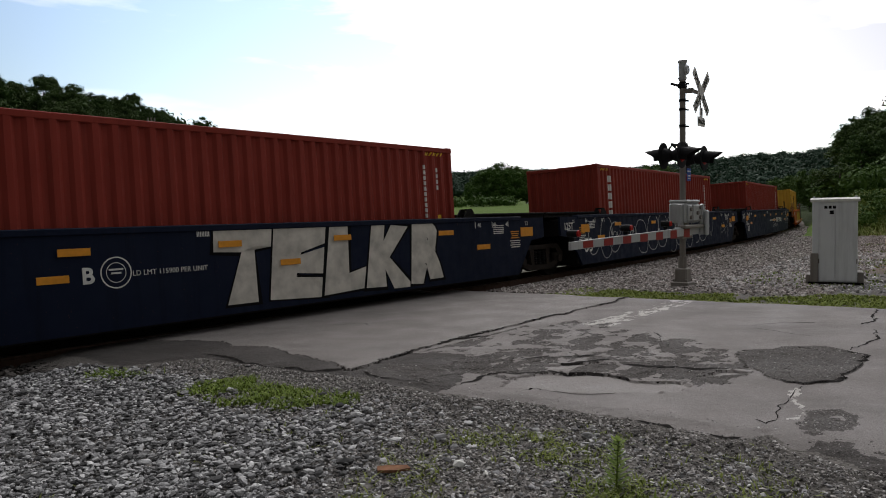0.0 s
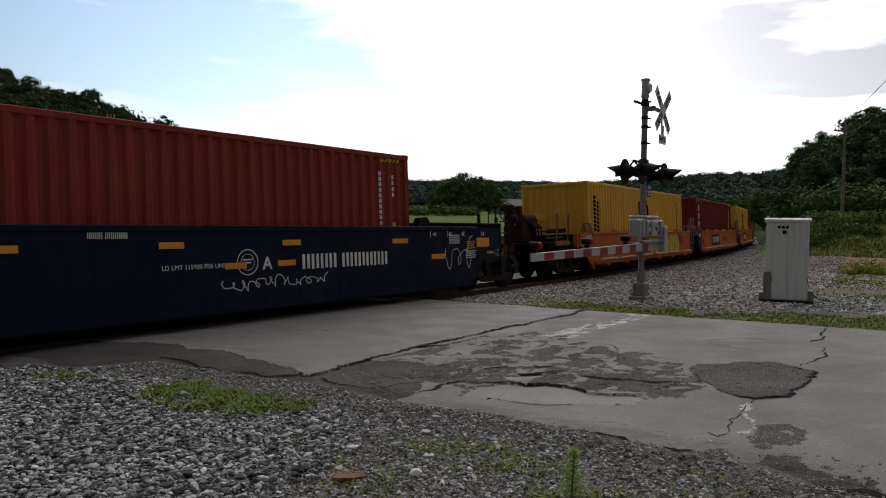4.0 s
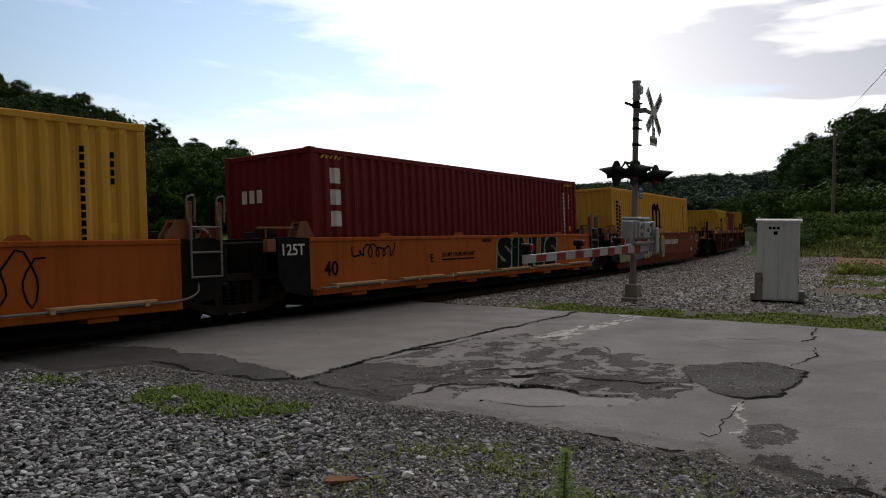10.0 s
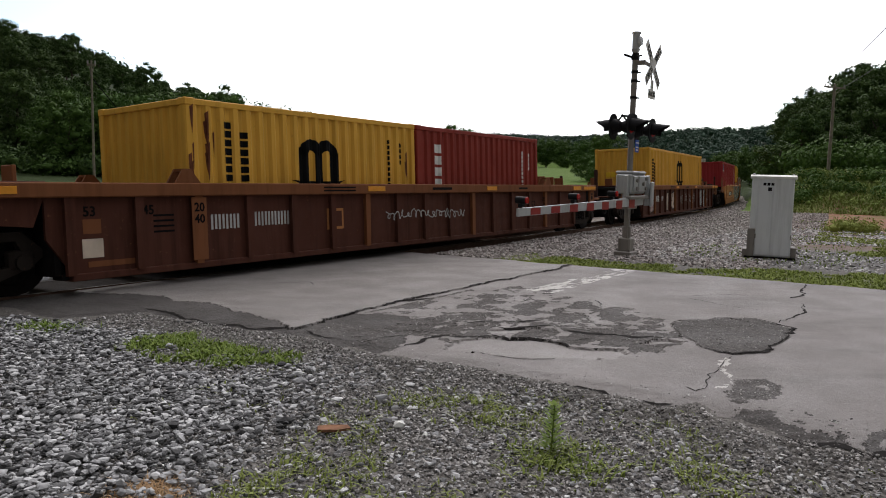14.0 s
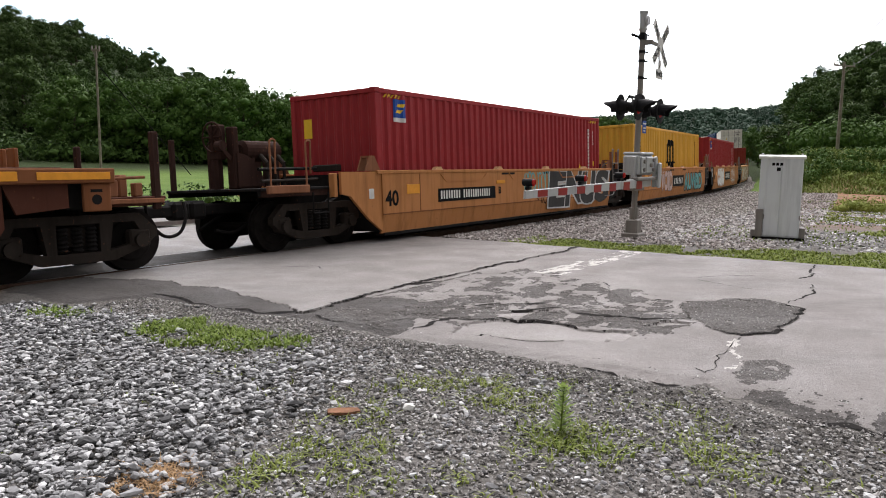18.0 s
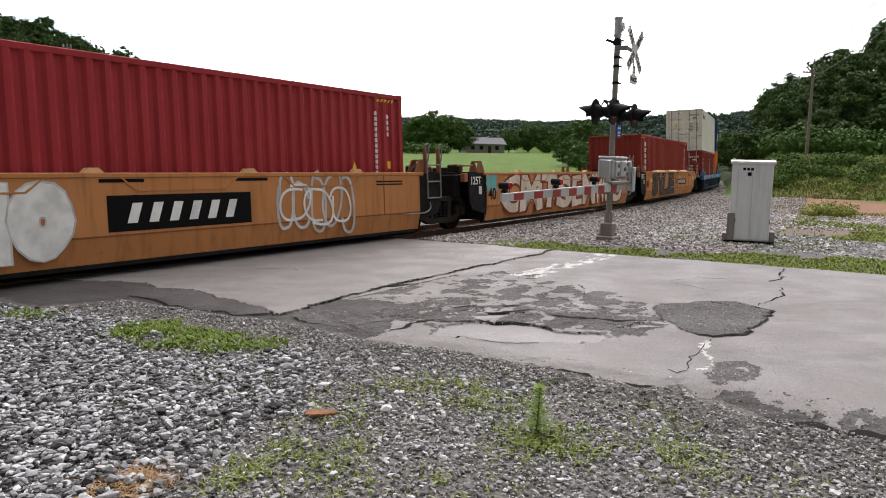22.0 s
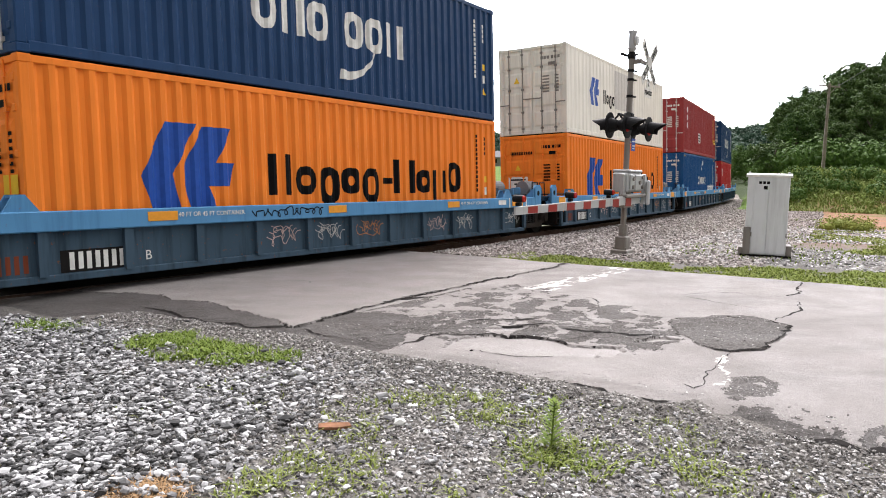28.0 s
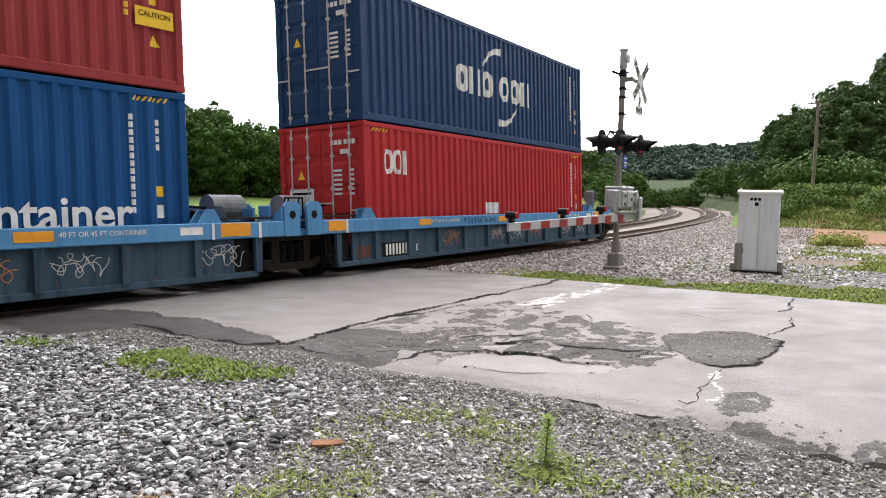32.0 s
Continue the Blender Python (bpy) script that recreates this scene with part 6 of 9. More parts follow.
# ---- the train: unit by unit, its containers and markings ----
# left end of each unit's load along the track at the start
LOAD = [-6.73, 12.78, 32.42, 54.27, 69.76, 85.12, 100.61, 116.17, 138.12, 161.89, 183.66, 199.55, 215.01, 230.7, 246.38, 266.21, 282.60, 299.63, 316.63, 333.08]
HALF = [9.78] * 3 + [7.75] * 5 + [9.5] * 2 + [7.75] * 5 + [8.35] * 5
moving = []


def roll(ob, unit, dx=0.0, z=0.0):
    """Keys are set in motions(): the thing rides with its unit."""
    moving.append((ob, LOAD[unit] + 6.096, HALF[unit], dx, z))


def logo_plate(car, x, z, w, h, y, back=M_MARKK, fore=M_MARKW):
    p = part("logo_plate", Geo().box(x - w / 2, x + w / 2, y - 0.006, y + 0.002, z - h / 2, z + h / 2), back, car, "black plate with white logo bars", fix=False)
    for i in range(6):
        cx = x + (i - 2.5) * w * 0.135
        g = Geo().add([(a, y - 0.009, b) for a, b in rect(cx, z, w * 0.062, h * 0.56, 0.05)], [(0, 1, 2, 3)])
        part("logo_bar", g, fore, p, fix=False)


def box40(name, label, unit, mat, doors=False, upper=False, H=HC, **kw):
    c, sk = container(name, label, L40, H, mat, doors, **kw)
    roll(c, unit, 0.0, 0.27 + (HC + 0.012 if upper else 0.0))
    return c, sk


def stacked(c, sk, n, x, z, h, mat, gap=0.055, w=0.2):
    sk.shape(stack_bars(n, x, z, w, h, gap), "name_marking", mat, c, label="vertical brand mark as plain bars")


# units 0 to 2: dark blue 53-foot units with red containers
BLUE_L = ["dark blue 53-foot well car unit with silver graffiti along its side", "dark blue 53-foot well car unit with white outline graffiti", "dark blue 53-foot well car unit with white stencilled lettering"]
RED_L = ["weathered red 40-foot container in a blue well car", "red 40-foot container with white vertical lettering bars", "plain red 40-foot container in a blue well car"]


def ring_mark(car, x, z, y):
    g = Geo()
    for r, w in ((0.2, 0.018), (0.13, 0.01)):
        for k in range(24):
            p, q = 2 * math.pi * k / 24, 2 * math.pi * (k + 1) / 24
            g.add([(x + (r + e) * math.cos(t), y - 0.004, z + (r + e) * math.sin(t)) for t, e in ((p, 0), (q, 0), (q, w), (p, w))], [(0, 1, 2, 3)])
    g.box(x - 0.1, x + 0.1, y - 0.005, y, z + 0.03, z + 0.055).box(x - 0.07, x + 0.07, y - 0.005, y, z - 0.02, z + 0.005)
    part("ring_marking", g, M_MARKW, car, "white ring marking", fix=False)


for u in range(3):
    car = car_blue(BLUE_L[u], u == 0, u == 2, u)
    roll(car, u)
    c, sk = box40("shipping_container", RED_L[u], u, M_RED)
    id_marks(c, sk, L40, HC, M_MARKW)
    hazard(c, sk, L40, HC)
    if u == 1:
        stacked(c, sk, 6, -5.2, 2.45, 0.2, M_MARKW, 0.07, 0.3)
    lettering("125T", 0.27, M_MARKW, car, near_side(-8.86, 1.29, YF - 0.003), "marking", 0.004)
    if u > 0:
        lettering("53", 0.56, M_MARKW, car, near_side(-7.62, 0.72, YF - 0.003), "marking", 0.006)
    if u == 0:
        spray_word("TELKR", car, -0.25, 5.35, 0.3, 1.52, YF, M_SPRSLV, M_MARKK, 11, 0.085, 0.03, 0.12, 0.2)
        lettering("B", 0.3, M_MARKW, car, near_side(-2.13, 0.95, YF - 0.003), "marking", 0.008)
        lettering("LD LMT 115900 PER UNIT", 0.105, M_MARKW, car, near_side(-0.94, 0.95, YF - 0.008), "marking")
        ring_mark(car, -1.75, 0.98, YF)
        reflector(car, -2.57, 0.94, YF, 0.4, 0.1)
        number_bars(car, "DTTX", -0.5, 1.42, 0.09, YF, M_MARKW)
    if u == 1:
        scrawl(car, -4.49, -3.82, 0.8, 1.2, YF, M_MARKW, 5)
        outline_loops(car, -3.9, 4.2, 0.3, 1.5, YF, M_SPRGRY, 8, 44)
        outline_loops(car, -7.6, -5.2, 0.3, 1.45, YF, M_SPRGRY, 3, 45)
        lettering("C", 0.3, M_MARKW, car, near_side(-1.75, 0.93, YF - 0.009), "marking", 0.006)
        scrawl(car, 3.4, 5.0, 0.45, 1.3, YF, M_SPRGRY, 8)
        scrawl(car, 6.4, 7.6, 0.4, 1.2, YF, M_SPRGRY, 9)
        scrawl(car, -5.9, -5.3, 0.9, 1.1, YF, M_MARKW, 10)
    if u == 2:
        lettering("A", 0.3, M_MARKW, car, near_side(1.87, 0.95, YF - 0.003), "marking", 0.006)
        lettering("LD LMT 115900 PER UNIT", 0.105, M_MARKW, car, near_side(0.48, 0.95, YF - 0.003), "marking")
        ring_mark(car, 1.46, 0.99, YF)
        number_bars(car, "DTTX 888344", 2.66, 0.82, 0.27, YF, M_MARKW, 0.83)
        number_bars(car, "DTTX 888344", -1.2, 1.4, 0.09, YF, M_MARKW)
        reflector(car, 2.3, 0.95, YF, 0.4, 0.1)
        scrawl(car, 0.97, 3.28, 0.52, 0.74, YF, M_MARKW, 21)
        scrawl(car, 7.0, 8.1, 0.5, 1.3, YF, M_MARKW, 22)

# units 3 to 7: orange 40-foot units, stepped sill
B_L = ["orange well car unit with fat yellow graffiti", "orange well car unit with black logo plate", "orange well car unit with black logo plate and scrawls",
       "orange well car unit with green and black graffiti", "red-brown well car unit with painted mural"]


def yellow_marks(c, sk, dx=0.0):
    id_marks(c, sk, L40, HC, M_MARKK)
    hazard(c, sk, L40, HC)
    sk.shape(arch_logo(0.05 + dx, 1.40, 0.95), "logo_mark", M_MARKK, c, label="black arch logo")
    sk.shape(arch_foot(0.05 + dx, 1.40, 0.95), "logo_mark", M_MARKK, c)
    stacked(c, sk, 12, -5.42, 2.36, 0.1, M_MARKK, 0.036, 0.15)
    stacked(c, sk, 10, -5.12, 2.18, 0.1, M_MARKK, 0.036, 0.13)
    end_mark([rect(0.62, 1.75, 0.2, 0.22), rect(0.4, 1.75, 0.2, 0.22)], -L40 / 2 + 0.02, M_MARKY, c, "sticker", "orange stickers")


def maroon_marks(c, sk):
    id_marks(c, sk, L40, HC, M_MARKW)
    hazard(c, sk, L40, HC)
    stacked(c, sk, 3, -5.38, 2.38, 0.3, M_MARKW, 0.12, 0.3)


for u in range(3, 8):
    mat = M_CARRED if u == 7 else M_CARORA
    car = car_smooth(B_L[u - 3], mat, u == 3, u == 7, low_sill=u != 7)
    roll(car, u)
    yf = -1.50 if u == 7 else -1.48
    if u in (4, 6):
        c, sk = box40("shipping_container", "maroon 40-foot container with white vertical brand bars", u, M_TEX)
        maroon_marks(c, sk)
        end_mark([rect(0.66 - i * 0.22, HC - 0.85, 0.15, 0.26) for i in range(3)], -L40 / 2 + 0.02, M_MARKW, c, "name_marking")
    else:
        c, sk = box40("shipping_container", "yellow 40-foot container with black arch logo", u, M_YEL)
        yellow_marks(c, sk)
    lettering("125T", 0.28, M_MARKW, car, near_side(-6.86, 1.22, -1.474), "marking", 0.004)
    if u in (4, 5, 6):
        lettering("40", 0.38, M_MARKK, car, near_side(-5.9, 0.84, yf - 0.004), "marking", 0.008)
    if u != 7:
        number_bars(car, "DTTX 751166", -0.4, 1.27, 0.08, yf, M_MARKK)
    if u == 3:
        spray_word("eWon", car, -1.9, 4.3, 0.52, 1.36, yf, M_SPRYEL, M_MARKR, 31, 0.085, 0.03, 0.05, 0.1)
        scrawl(car, 4.2, 5.1, 0.8, 1.28, yf - 0.02, M_MARKK, 33, 0.035)
    if u in (4, 5):
        logo_plate(car, -2.05, 0.935, 2.68, 0.58, yf)
        lettering("CD"[u - 4], 0.26, M_MARKK, car, near_side(2.35, 0.95, yf - 0.004), "marking", 0.006)
        lettering("LD LMT 124,300 PER UNIT", 0.125, M_MARKK, car, near_side(1.2, 1.0, yf - 0.004), "marking", 0.003)
        flat_marks(car, [(1.2, 0.89, 1.4, 0.035)], yf, M_MARKK)
    if u == 5:
        scrawl(car, -5.03, -4.26, 0.95, 1.32, yf, M_MARKK, 35, 0.03)
        scrawl(car, 3.4, 4.5, 0.6, 1.32, yf, M_MARKK, 36, 0.025)
    if u == 6:
        lettering("E", 0.26, M_MARKK, car, near_side(-2.62, 0.93, yf - 0.004), "marking", 0.006)
        lettering("LD LMT 124,300 PER UNIT", 0.125, M_MARKK, car, near_side(-1.5, 1.0, yf - 0.004), "marking", 0.003)
        flat_marks(car, [(-1.5, 0.89, 1.4, 0.035)], yf, M_MARKK)
        scrawl(car, -5.3, -4.0, 1.0, 1.3, yf, M_MARKK, 37, 0.035)
        spray_word("SiNUS", car, 0.35, 3.9, 0.5, 1.37, yf, M_MARKK, M_SPRGRN, 38, 0.07, 0.045, 0.1, 0.08)
    if u == 7:
        fields = [
            ([(-6.2, 0.4), (-6.2, 0.84), (-5.9, 0.93), (-5.45, 0.82), (-5.0, 0.93), (-4.65, 1.28), (-4.35, 1.37), (-4.16, 1.2), (-4.22, 0.8), (-4.5, 0.42), (-5.3, 0.37)], M_SPRSAGE, M_CARBRN),
            ([(-4.2, 1.36), (-3.75, 1.2), (-3.3, 0.97), (-2.95, 1.12), (-2.65, 1.1), (-2.5, 0.85), (-2.8, 0.5), (-3.4, 0.4), (-4.1, 0.42), (-4.3, 0.8)], M_SPRBLUE, M_MARKK),
            (oval(-4.66, 0.66, 0.44, 0.30), M_SPRBUFF, M_MARKK), (oval(-3.86, 0.68, 0.36, 0.28), M_CARTAN, M_MARKK),
            (heart(-4.18, 0.52, 0.13), M_PINK, M_CARBRN), (heart(-5.6, 1.24, 0.10), M_PINK, M_CARBRN), (heart(-3.0, 1.26, 0.12), M_PINK, M_CARBRN),
            ([(-5.4, 0.95), (-5.3, 1.12), (-4.95, 1.36), (-4.72, 1.36), (-5.0, 1.12)], M_PINK, M_CARBRN),
            ([(-4.0, 1.36), (-3.75, 1.37), (-3.2, 1.1), (-3.1, 0.98), (-3.3, 1.02)], M_CARTAN, M_CARBRN),
            (oval(-2.76, 0.52, 0.2, 0.13), M_SPRBUFF, M_MARKK), (oval(-2.36, 0.55, 0.22, 0.15), M_SPRBUFF, M_MARKK),
            (oval(-1.9, 1.22, 0.24, 0.14), M_SPRSAGE, M_MARKK), (oval(-2.2, 0.98, 0.22, 0.09), M_PINK, M_CARBRN), (oval(-2.0, 0.66, 0.11, 0.2), M_TEAL, M_MARKK),
            ([(-1.66, 1.32), (-1.5, 1.3), (-1.45, 0.9), (-1.2, 0.7), (-1.3, 0.5), (-1.5, 0.66), (-1.68, 0.45), (-1.72, 0.9)], M_PINK, M_CARBRN),
            (oval(-1.34, 1.24, 0.15, 0.12), M_SPRBUFF, M_PINK), (oval(-0.95, 1.2, 0.15, 0.14), M_SPRSAGE, M_MARKK), (oval(-0.94, 0.82, 0.16, 0.24), M_CARBRN, M_PINK),
            (oval(-0.66, 1.3, 0.06, 0.06), M_SPRYEL, M_CREAM), ([(-0.85, 0.5), (-0.7, 0.86), (-0.55, 0.92), (-0.42, 0.5)], M_CARBRN, M_PINK),
            ([(-0.38, 0.42), (-0.4, 1.3), (-0.1, 1.34), (0.12, 1.3), (0.12, 0.5)], M_SPRSAGE, M_CARBRN)]
        for i, (knots, m, ln) in enumerate(fields):
            mural_shape(car, [(max(x - 0.55 * math.exp(-((x + 4.4) / 1.3) ** 2), -6.25), z) for x, z in knots], yf, m, ln, i)
        number_bars(car, "DTTX 751166", 0.3, 0.92, 0.21, yf, M_MARKW, 1.2)
        reflector(car, -2.4, 1.14, yf - 0.03, 0.45, 0.1)
        reflector(car, -0.2, 1.24, yf - 0.03, 0.45, 0.1)
        flat_marks(car, [(6.9, 1.15, 0.4, 0.3)], -1.47, M_MARKW, "placard_frame", "white framed placard")
        flat_marks(car, [(6.9, 1.15, 0.34, 0.24)], -1.474, mat)
        flat_marks(car, [(5.6, 1.2, 0.2, 0.06), (5.4, 0.62, 0.16, 0.18)], yf, M_MARKW)

# units 8 and 9: brown ribbed 53-foot cars
for u in (8, 9):
    car = car_ribbed(["rusty brown ribbed well car with white scribble", "rusty brown ribbed well car with graffiti between its ribs"][u - 8], M_CARBRN, M_CHORD, 8.25, 9.5, 1.5, True, True, True, 1.06)
    roll(car, u)
    reflector(car, -1.8, 1.4, -1.52, 0.55, 0.1)
    reflector(car, 2.88, 1.4, -1.52, 0.5, 0.1)
    reflector(car, 8.3, 1.4, -1.52, 0.6, 0.12)
    flat_marks(car, [(-2.9, 1.43, 0.9, 0.03), (-2.9, 1.37, 0.9, 0.03), (0.6, 1.4, 0.8, 0.06), (4.6, 1.4, 0.5, 0.05)], -1.52, M_MARKK)
    yw = -1.41
    lettering("53", 0.3, M_MARKK, car, near_side(5.4, 0.92, yw - 0.004), "marking")
    lettering("20", 0.16, M_MARKK, car, near_side(5.92, 1.08, -1.489), "marking")
    lettering("40", 0.16, M_MARKK, car, near_side(5.92, 0.9, -1.489), "marking")
    if u == 8:
        number_bars(car, "DTTX", -5.85, 0.76, 0.24, yw, M_SPRGRY, 0.62)
        number_bars(car, "656542", -4.95, 0.78, 0.24, yw, M_SPRGRY, 0.62)
        part("rib_plate", Geo().box(-6.26, -5.98, -1.495, -1.486, 0.3, 1.28, 0.004), M_CHORD, car, "tan plate with numbers on a rib")
        for txt, x, z, y in (("20", -6.12, 1.12, -1.499), ("40", -6.12, 0.94, -1.499), ("53", -7.85, 1.1, yw - 0.004), ("45", -6.95, 1.1, yw - 0.004)):
            lettering(txt, 0.19, M_MARKK, car, near_side(x, z, y), "marking", 0.004)
        flat_marks(car, [(-7.82, 0.6, 0.3, 0.26)], yw, M_CREAM, "sticker", "cream square sticker")
        flat_marks(car, [(-7.82, 0.9, 0.26, 0.2)], yw, M_CHORD, "sticker", "tan square sticker")
        flat_marks(car, [(-7.5, 0.38, 0.8, 0.08)], yw, M_CHORD, "marking")
        y20, sk = container("shipping_container", "yellow 20-foot container with black arch logo", L20, STD, M_YEL, False)
        roll(y20, u, -3.07, 0.27)
        sk.shape(arch_logo(-0.05, 1.25, 0.74), "logo_mark", M_MARKK, y20)
        stacked(y20, sk, 8, -2.2, 2.2, 0.11, M_MARKK, 0.035, 0.16)
        stacked(y20, sk, 6, -1.86, 2.05, 0.11, M_MARKK, 0.035, 0.14)
        rs = random.Random(8)
        for k in range(11):
            x, z = rs.choice((-2.97, -2.9, -2.8, -2.62, -2.5, 2.7, 2.9)) + rs.uniform(-0.03, 0.03), rs.uniform(1.5, 2.45)
            q, w = rs.uniform(0.3, 0.9), rs.uniform(0.015, 0.045)
            sk.shape([[(x - w, z), (x + w, z + 0.04), (x + w * 0.7, z - q * 0.5), (x + w * 0.1, z - q), (x - w * 0.6, z - q * 0.6)]], "rust_streak", M_RUST, y20, 0.008 if abs(x) < 2.88 else 0.012, "brown rust streak")
        id_marks(y20, sk, L20, STD, M_MARKK)
        r20, sk = container("shipping_container", "red 20-foot container with white vertical brand bars", L20, STD, M_RED, False)
        roll(r20, u, 3.07, 0.27)
        stacked(r20, sk, 6, -2.19, 2.08, 0.2, M_MARKW, 0.07, 0.28)
        id_marks(r20, sk, L20, STD, M_MARKW)
        scrawl(car, -1.5, 1.6, 0.72, 0.95, -1.488, M_SPRGRY, 61, 0.02)
        flat_marks(car, [(-2.95, 0.83, 0.46, 0.4)], yw, M_CARTAN)
        flat_marks(car, [(-2.95, 0.83, 0.36, 0.3)], yw - 0.003, M_CARBRN)
    else:
        c, sk = box40("shipping_container", "yellow 40-foot container with black arch logo", u, M_YEL)
        yellow_marks(c, sk, 0.1)
        number_bars(car, "DTTX", -5.76, 0.78, 0.26, yw, M_MARKW, 0.55)
        number_bars(car, "658188", -5.04, 0.8, 0.2, yw, M_SPRGRY, 0.6)
        graffiti(car, -7.1, -6.2, 0.35, 1.2, yw, M_PINK, M_MARKK, 2, 70)
        graffiti(car, -4.05, -3.45, 0.36, 1.2, yw, M_CREAM, M_MARKK, 1, 71)
        graffiti(car, -3.0, -2.2, 0.36, 1.2, yw, M_CREAM, M_MARKK, 1, 72)
        for i, x in enumerate((-0.6, 0.4, 1.5, 2.4)):
            scrawl(car, x, x + 0.65, 0.45, 1.15, yw, M_SPRGRY, 73 + i, 0.02)
        flat_marks(car, [(4.45, 0.77, 0.7, 0.94), (5.35, 0.77, 0.8, 0.94)], yw + 0.001, M_SPRGRY, "silver_panel", "silver sprayed panel")
        graffiti(car, 4.15, 5.75, 0.34, 1.22, yw - 0.002, M_SPRGRY, M_MARKK, 3, 80)
        scrawl(car, 6.1, 6.8, 0.4, 0.75, yw, M_MARKW, 81, 0.02)
        scrawl(car, 6.1, 6.7, 0.85, 1.1, yw, M_SPRGRY, 82, 0.02)
        scrawl(car, 7.15, 7.6, 0.5, 1.15, yw, M_SPRGRY, 83, 0.02)
    for i in range(4):
        flat_marks(car, [(-6.7, 1.02 - i * 0.08, 0.35, 0.03)], yw, M_MARKK)

# units 10 to 14: faded tan-orange 40-foot units with folded sides
D_L = ["faded orange well car unit with black number plate and teal graffiti", "faded orange well car unit covered in pink and teal graffiti", "faded orange well car unit with white bubble graffiti",
       "empty faded orange well car unit with cream graffiti", "faded orange well car unit with dark graffiti and number plate"]
yf = -1.50
for u in range(10, 15):
    car = car_smooth(D_L[u - 10], M_CARTAN, u == 10, u == 14, low_sill=False, hatches=u == 14)
    roll(car, u)
    if u in (10, 12):
        c, sk = box40("shipping_container", "crimson 40-foot container with blue square logo sticker", u, M_FLO)
        id_marks(c, sk, L40, HC, M_MARKW)
        hazard(c, sk, L40, HC)
        sk.shape([rect(-5.25, 2.45, 0.42, 0.47)], "logo_sticker", M_MARKB, c, label="blue square logo sticker", lift=0.006)
        sk.shape([rect(-5.25, 2.25, 0.42, 0.09)], "logo_band", M_MARKW, c, lift=0.009)
        sk.shape([rect(-5.22, 2.56, 0.26, 0.07, 0.03)], "logo_bar", M_MARKY, c, lift=0.010)
        sk.shape([rect(-5.28, 2.43, 0.22, 0.07, 0.03)], "logo_bar", M_MARKY, c, lift=0.010)
        end_mark([rect(0.72, HC - 0.75, 0.24, 0.42)], -L40 / 2 + 0.02, M_MARKY, c, "sticker", "yellow sticker")
        sk.shape([[(4.3, 1.2), (4.56, 1.2), (4.43, 1.45)]], "sticker", M_MARKY, c, label="yellow warning triangle")
    elif u == 11:
        c, sk = box40("shipping_container", "yellow 40-foot container with black arch logo", u, M_YEL)
        yellow_marks(c, sk, -0.1)
    elif u == 14:
        c, sk = box40("shipping_container", "red 40-foot container with white vertical lettering bars", u, M_RED)
        id_marks(c, sk, L40, HC, M_MARKW)
        hazard(c, sk, L40, HC)
        stacked(c, sk, 6, -5.2, 2.45, 0.2, M_MARKW, 0.07, 0.3)
    lettering("40", 0.44, M_MARKK, car, near_side(-6.0, 0.85, yf - 0.004), "marking", 0.01)
    if u != 10:
        lettering("125T", 0.28, M_MARKW, car, near_side(-6.86, 1.22, -1.474), "marking", 0.004)
    reflector(car, -5.25, 1.04, yf, 0.46, 0.2)
    flat_marks(car, [(-6.62, 0.98, 0.15, 0.2)], -1.47, M_MARKW, "sticker", "white square sticker")
    flat_marks(car, [(5.2, 1.25, 0.9, 0.03), (5.2, 1.19, 0.9, 0.03), (-1.0, 1.33, 0.7, 0.05), (1.4, 1.33, 0.7, 0.05)], yf, M_MARKK)
    if u in (10, 14):
        x = -4.31 if u == 10 else 1.45
        part("number_plate", Geo().box(x, x + 2.6, yf - 0.006, yf, 0.72, 1.02), M_MARKK, car, "black number plate with white bars")
        number_bars(car, "DTTX 742202", x + 0.1, 0.78, 0.19, yf - 0.004, M_MARKW, 1.13)
        lettering("B" if u == 10 else "A", 0.24, M_MARKK, car, near_side(x + (2.83 if u == 10 else -0.25), 0.9, yf - 0.004), "marking", 0.008)
        reflector(car, x + (2.9 if u == 10 else 0.6), 1.12, yf, 0.45, 0.09)
    if u == 10:
        outline_loops(car, -0.1, 1.4, 0.75, 1.38, yf, M_TEAL, 7, 90, 0.06)
        scrawl(car, 0.6, 1.3, 0.35, 0.9, yf, M_MARKK, 91, 0.03)
        spray_word("ENUS", car, 1.5, 6.15, 0.3, 1.36, yf, M_SPRBLK, M_SPRGRY, 92, 0.06, 0.04, 0.16, 0.12)
    if u == 11:
        for k, (x0, x1, z) in enumerate(((-4.5, -3.6, 1.12), (-4.3, -3.2, 0.8), (-3.7, -2.9, 1.2))):
            scrawl(car, x0, x1, z - 0.13, z + 0.13, yf, M_SPRBLK, 193 + k, 0.022)
        spray_word("VOID", car, -2.95, -0.95, 0.45, 1.3, yf, M_PINK, M_SPRBLK, 93, 0.06, 0.025, 0.0, 0.12)
        logo_plate(car, 0.2, 0.83, 2.16, 0.5, yf)
        spray_word("AUWBD", car, 1.4, 5.35, 0.36, 1.15, yf - 0.008, M_TEAL, M_MARKK, 94, 0.04, 0.04, 0.0, 0.05)
    if u == 12:
        spray_word("Colo", car, -4.7, -1.75, 0.32, 1.34, yf, M_MARKW, M_SPRGRY, 95, 0.1, 0.02, 0.02, 0.08)
        logo_plate(car, 0.05, 0.86, 2.6, 0.52, yf)
        outline_loops(car, 1.95, 4.0, 0.35, 1.38, yf, M_SPRGRY, 5, 96, 0.06)
        outline_loops(car, 2.1, 3.9, 0.5, 1.2, yf - 0.003, M_MARKW, 3, 97, 0.05)
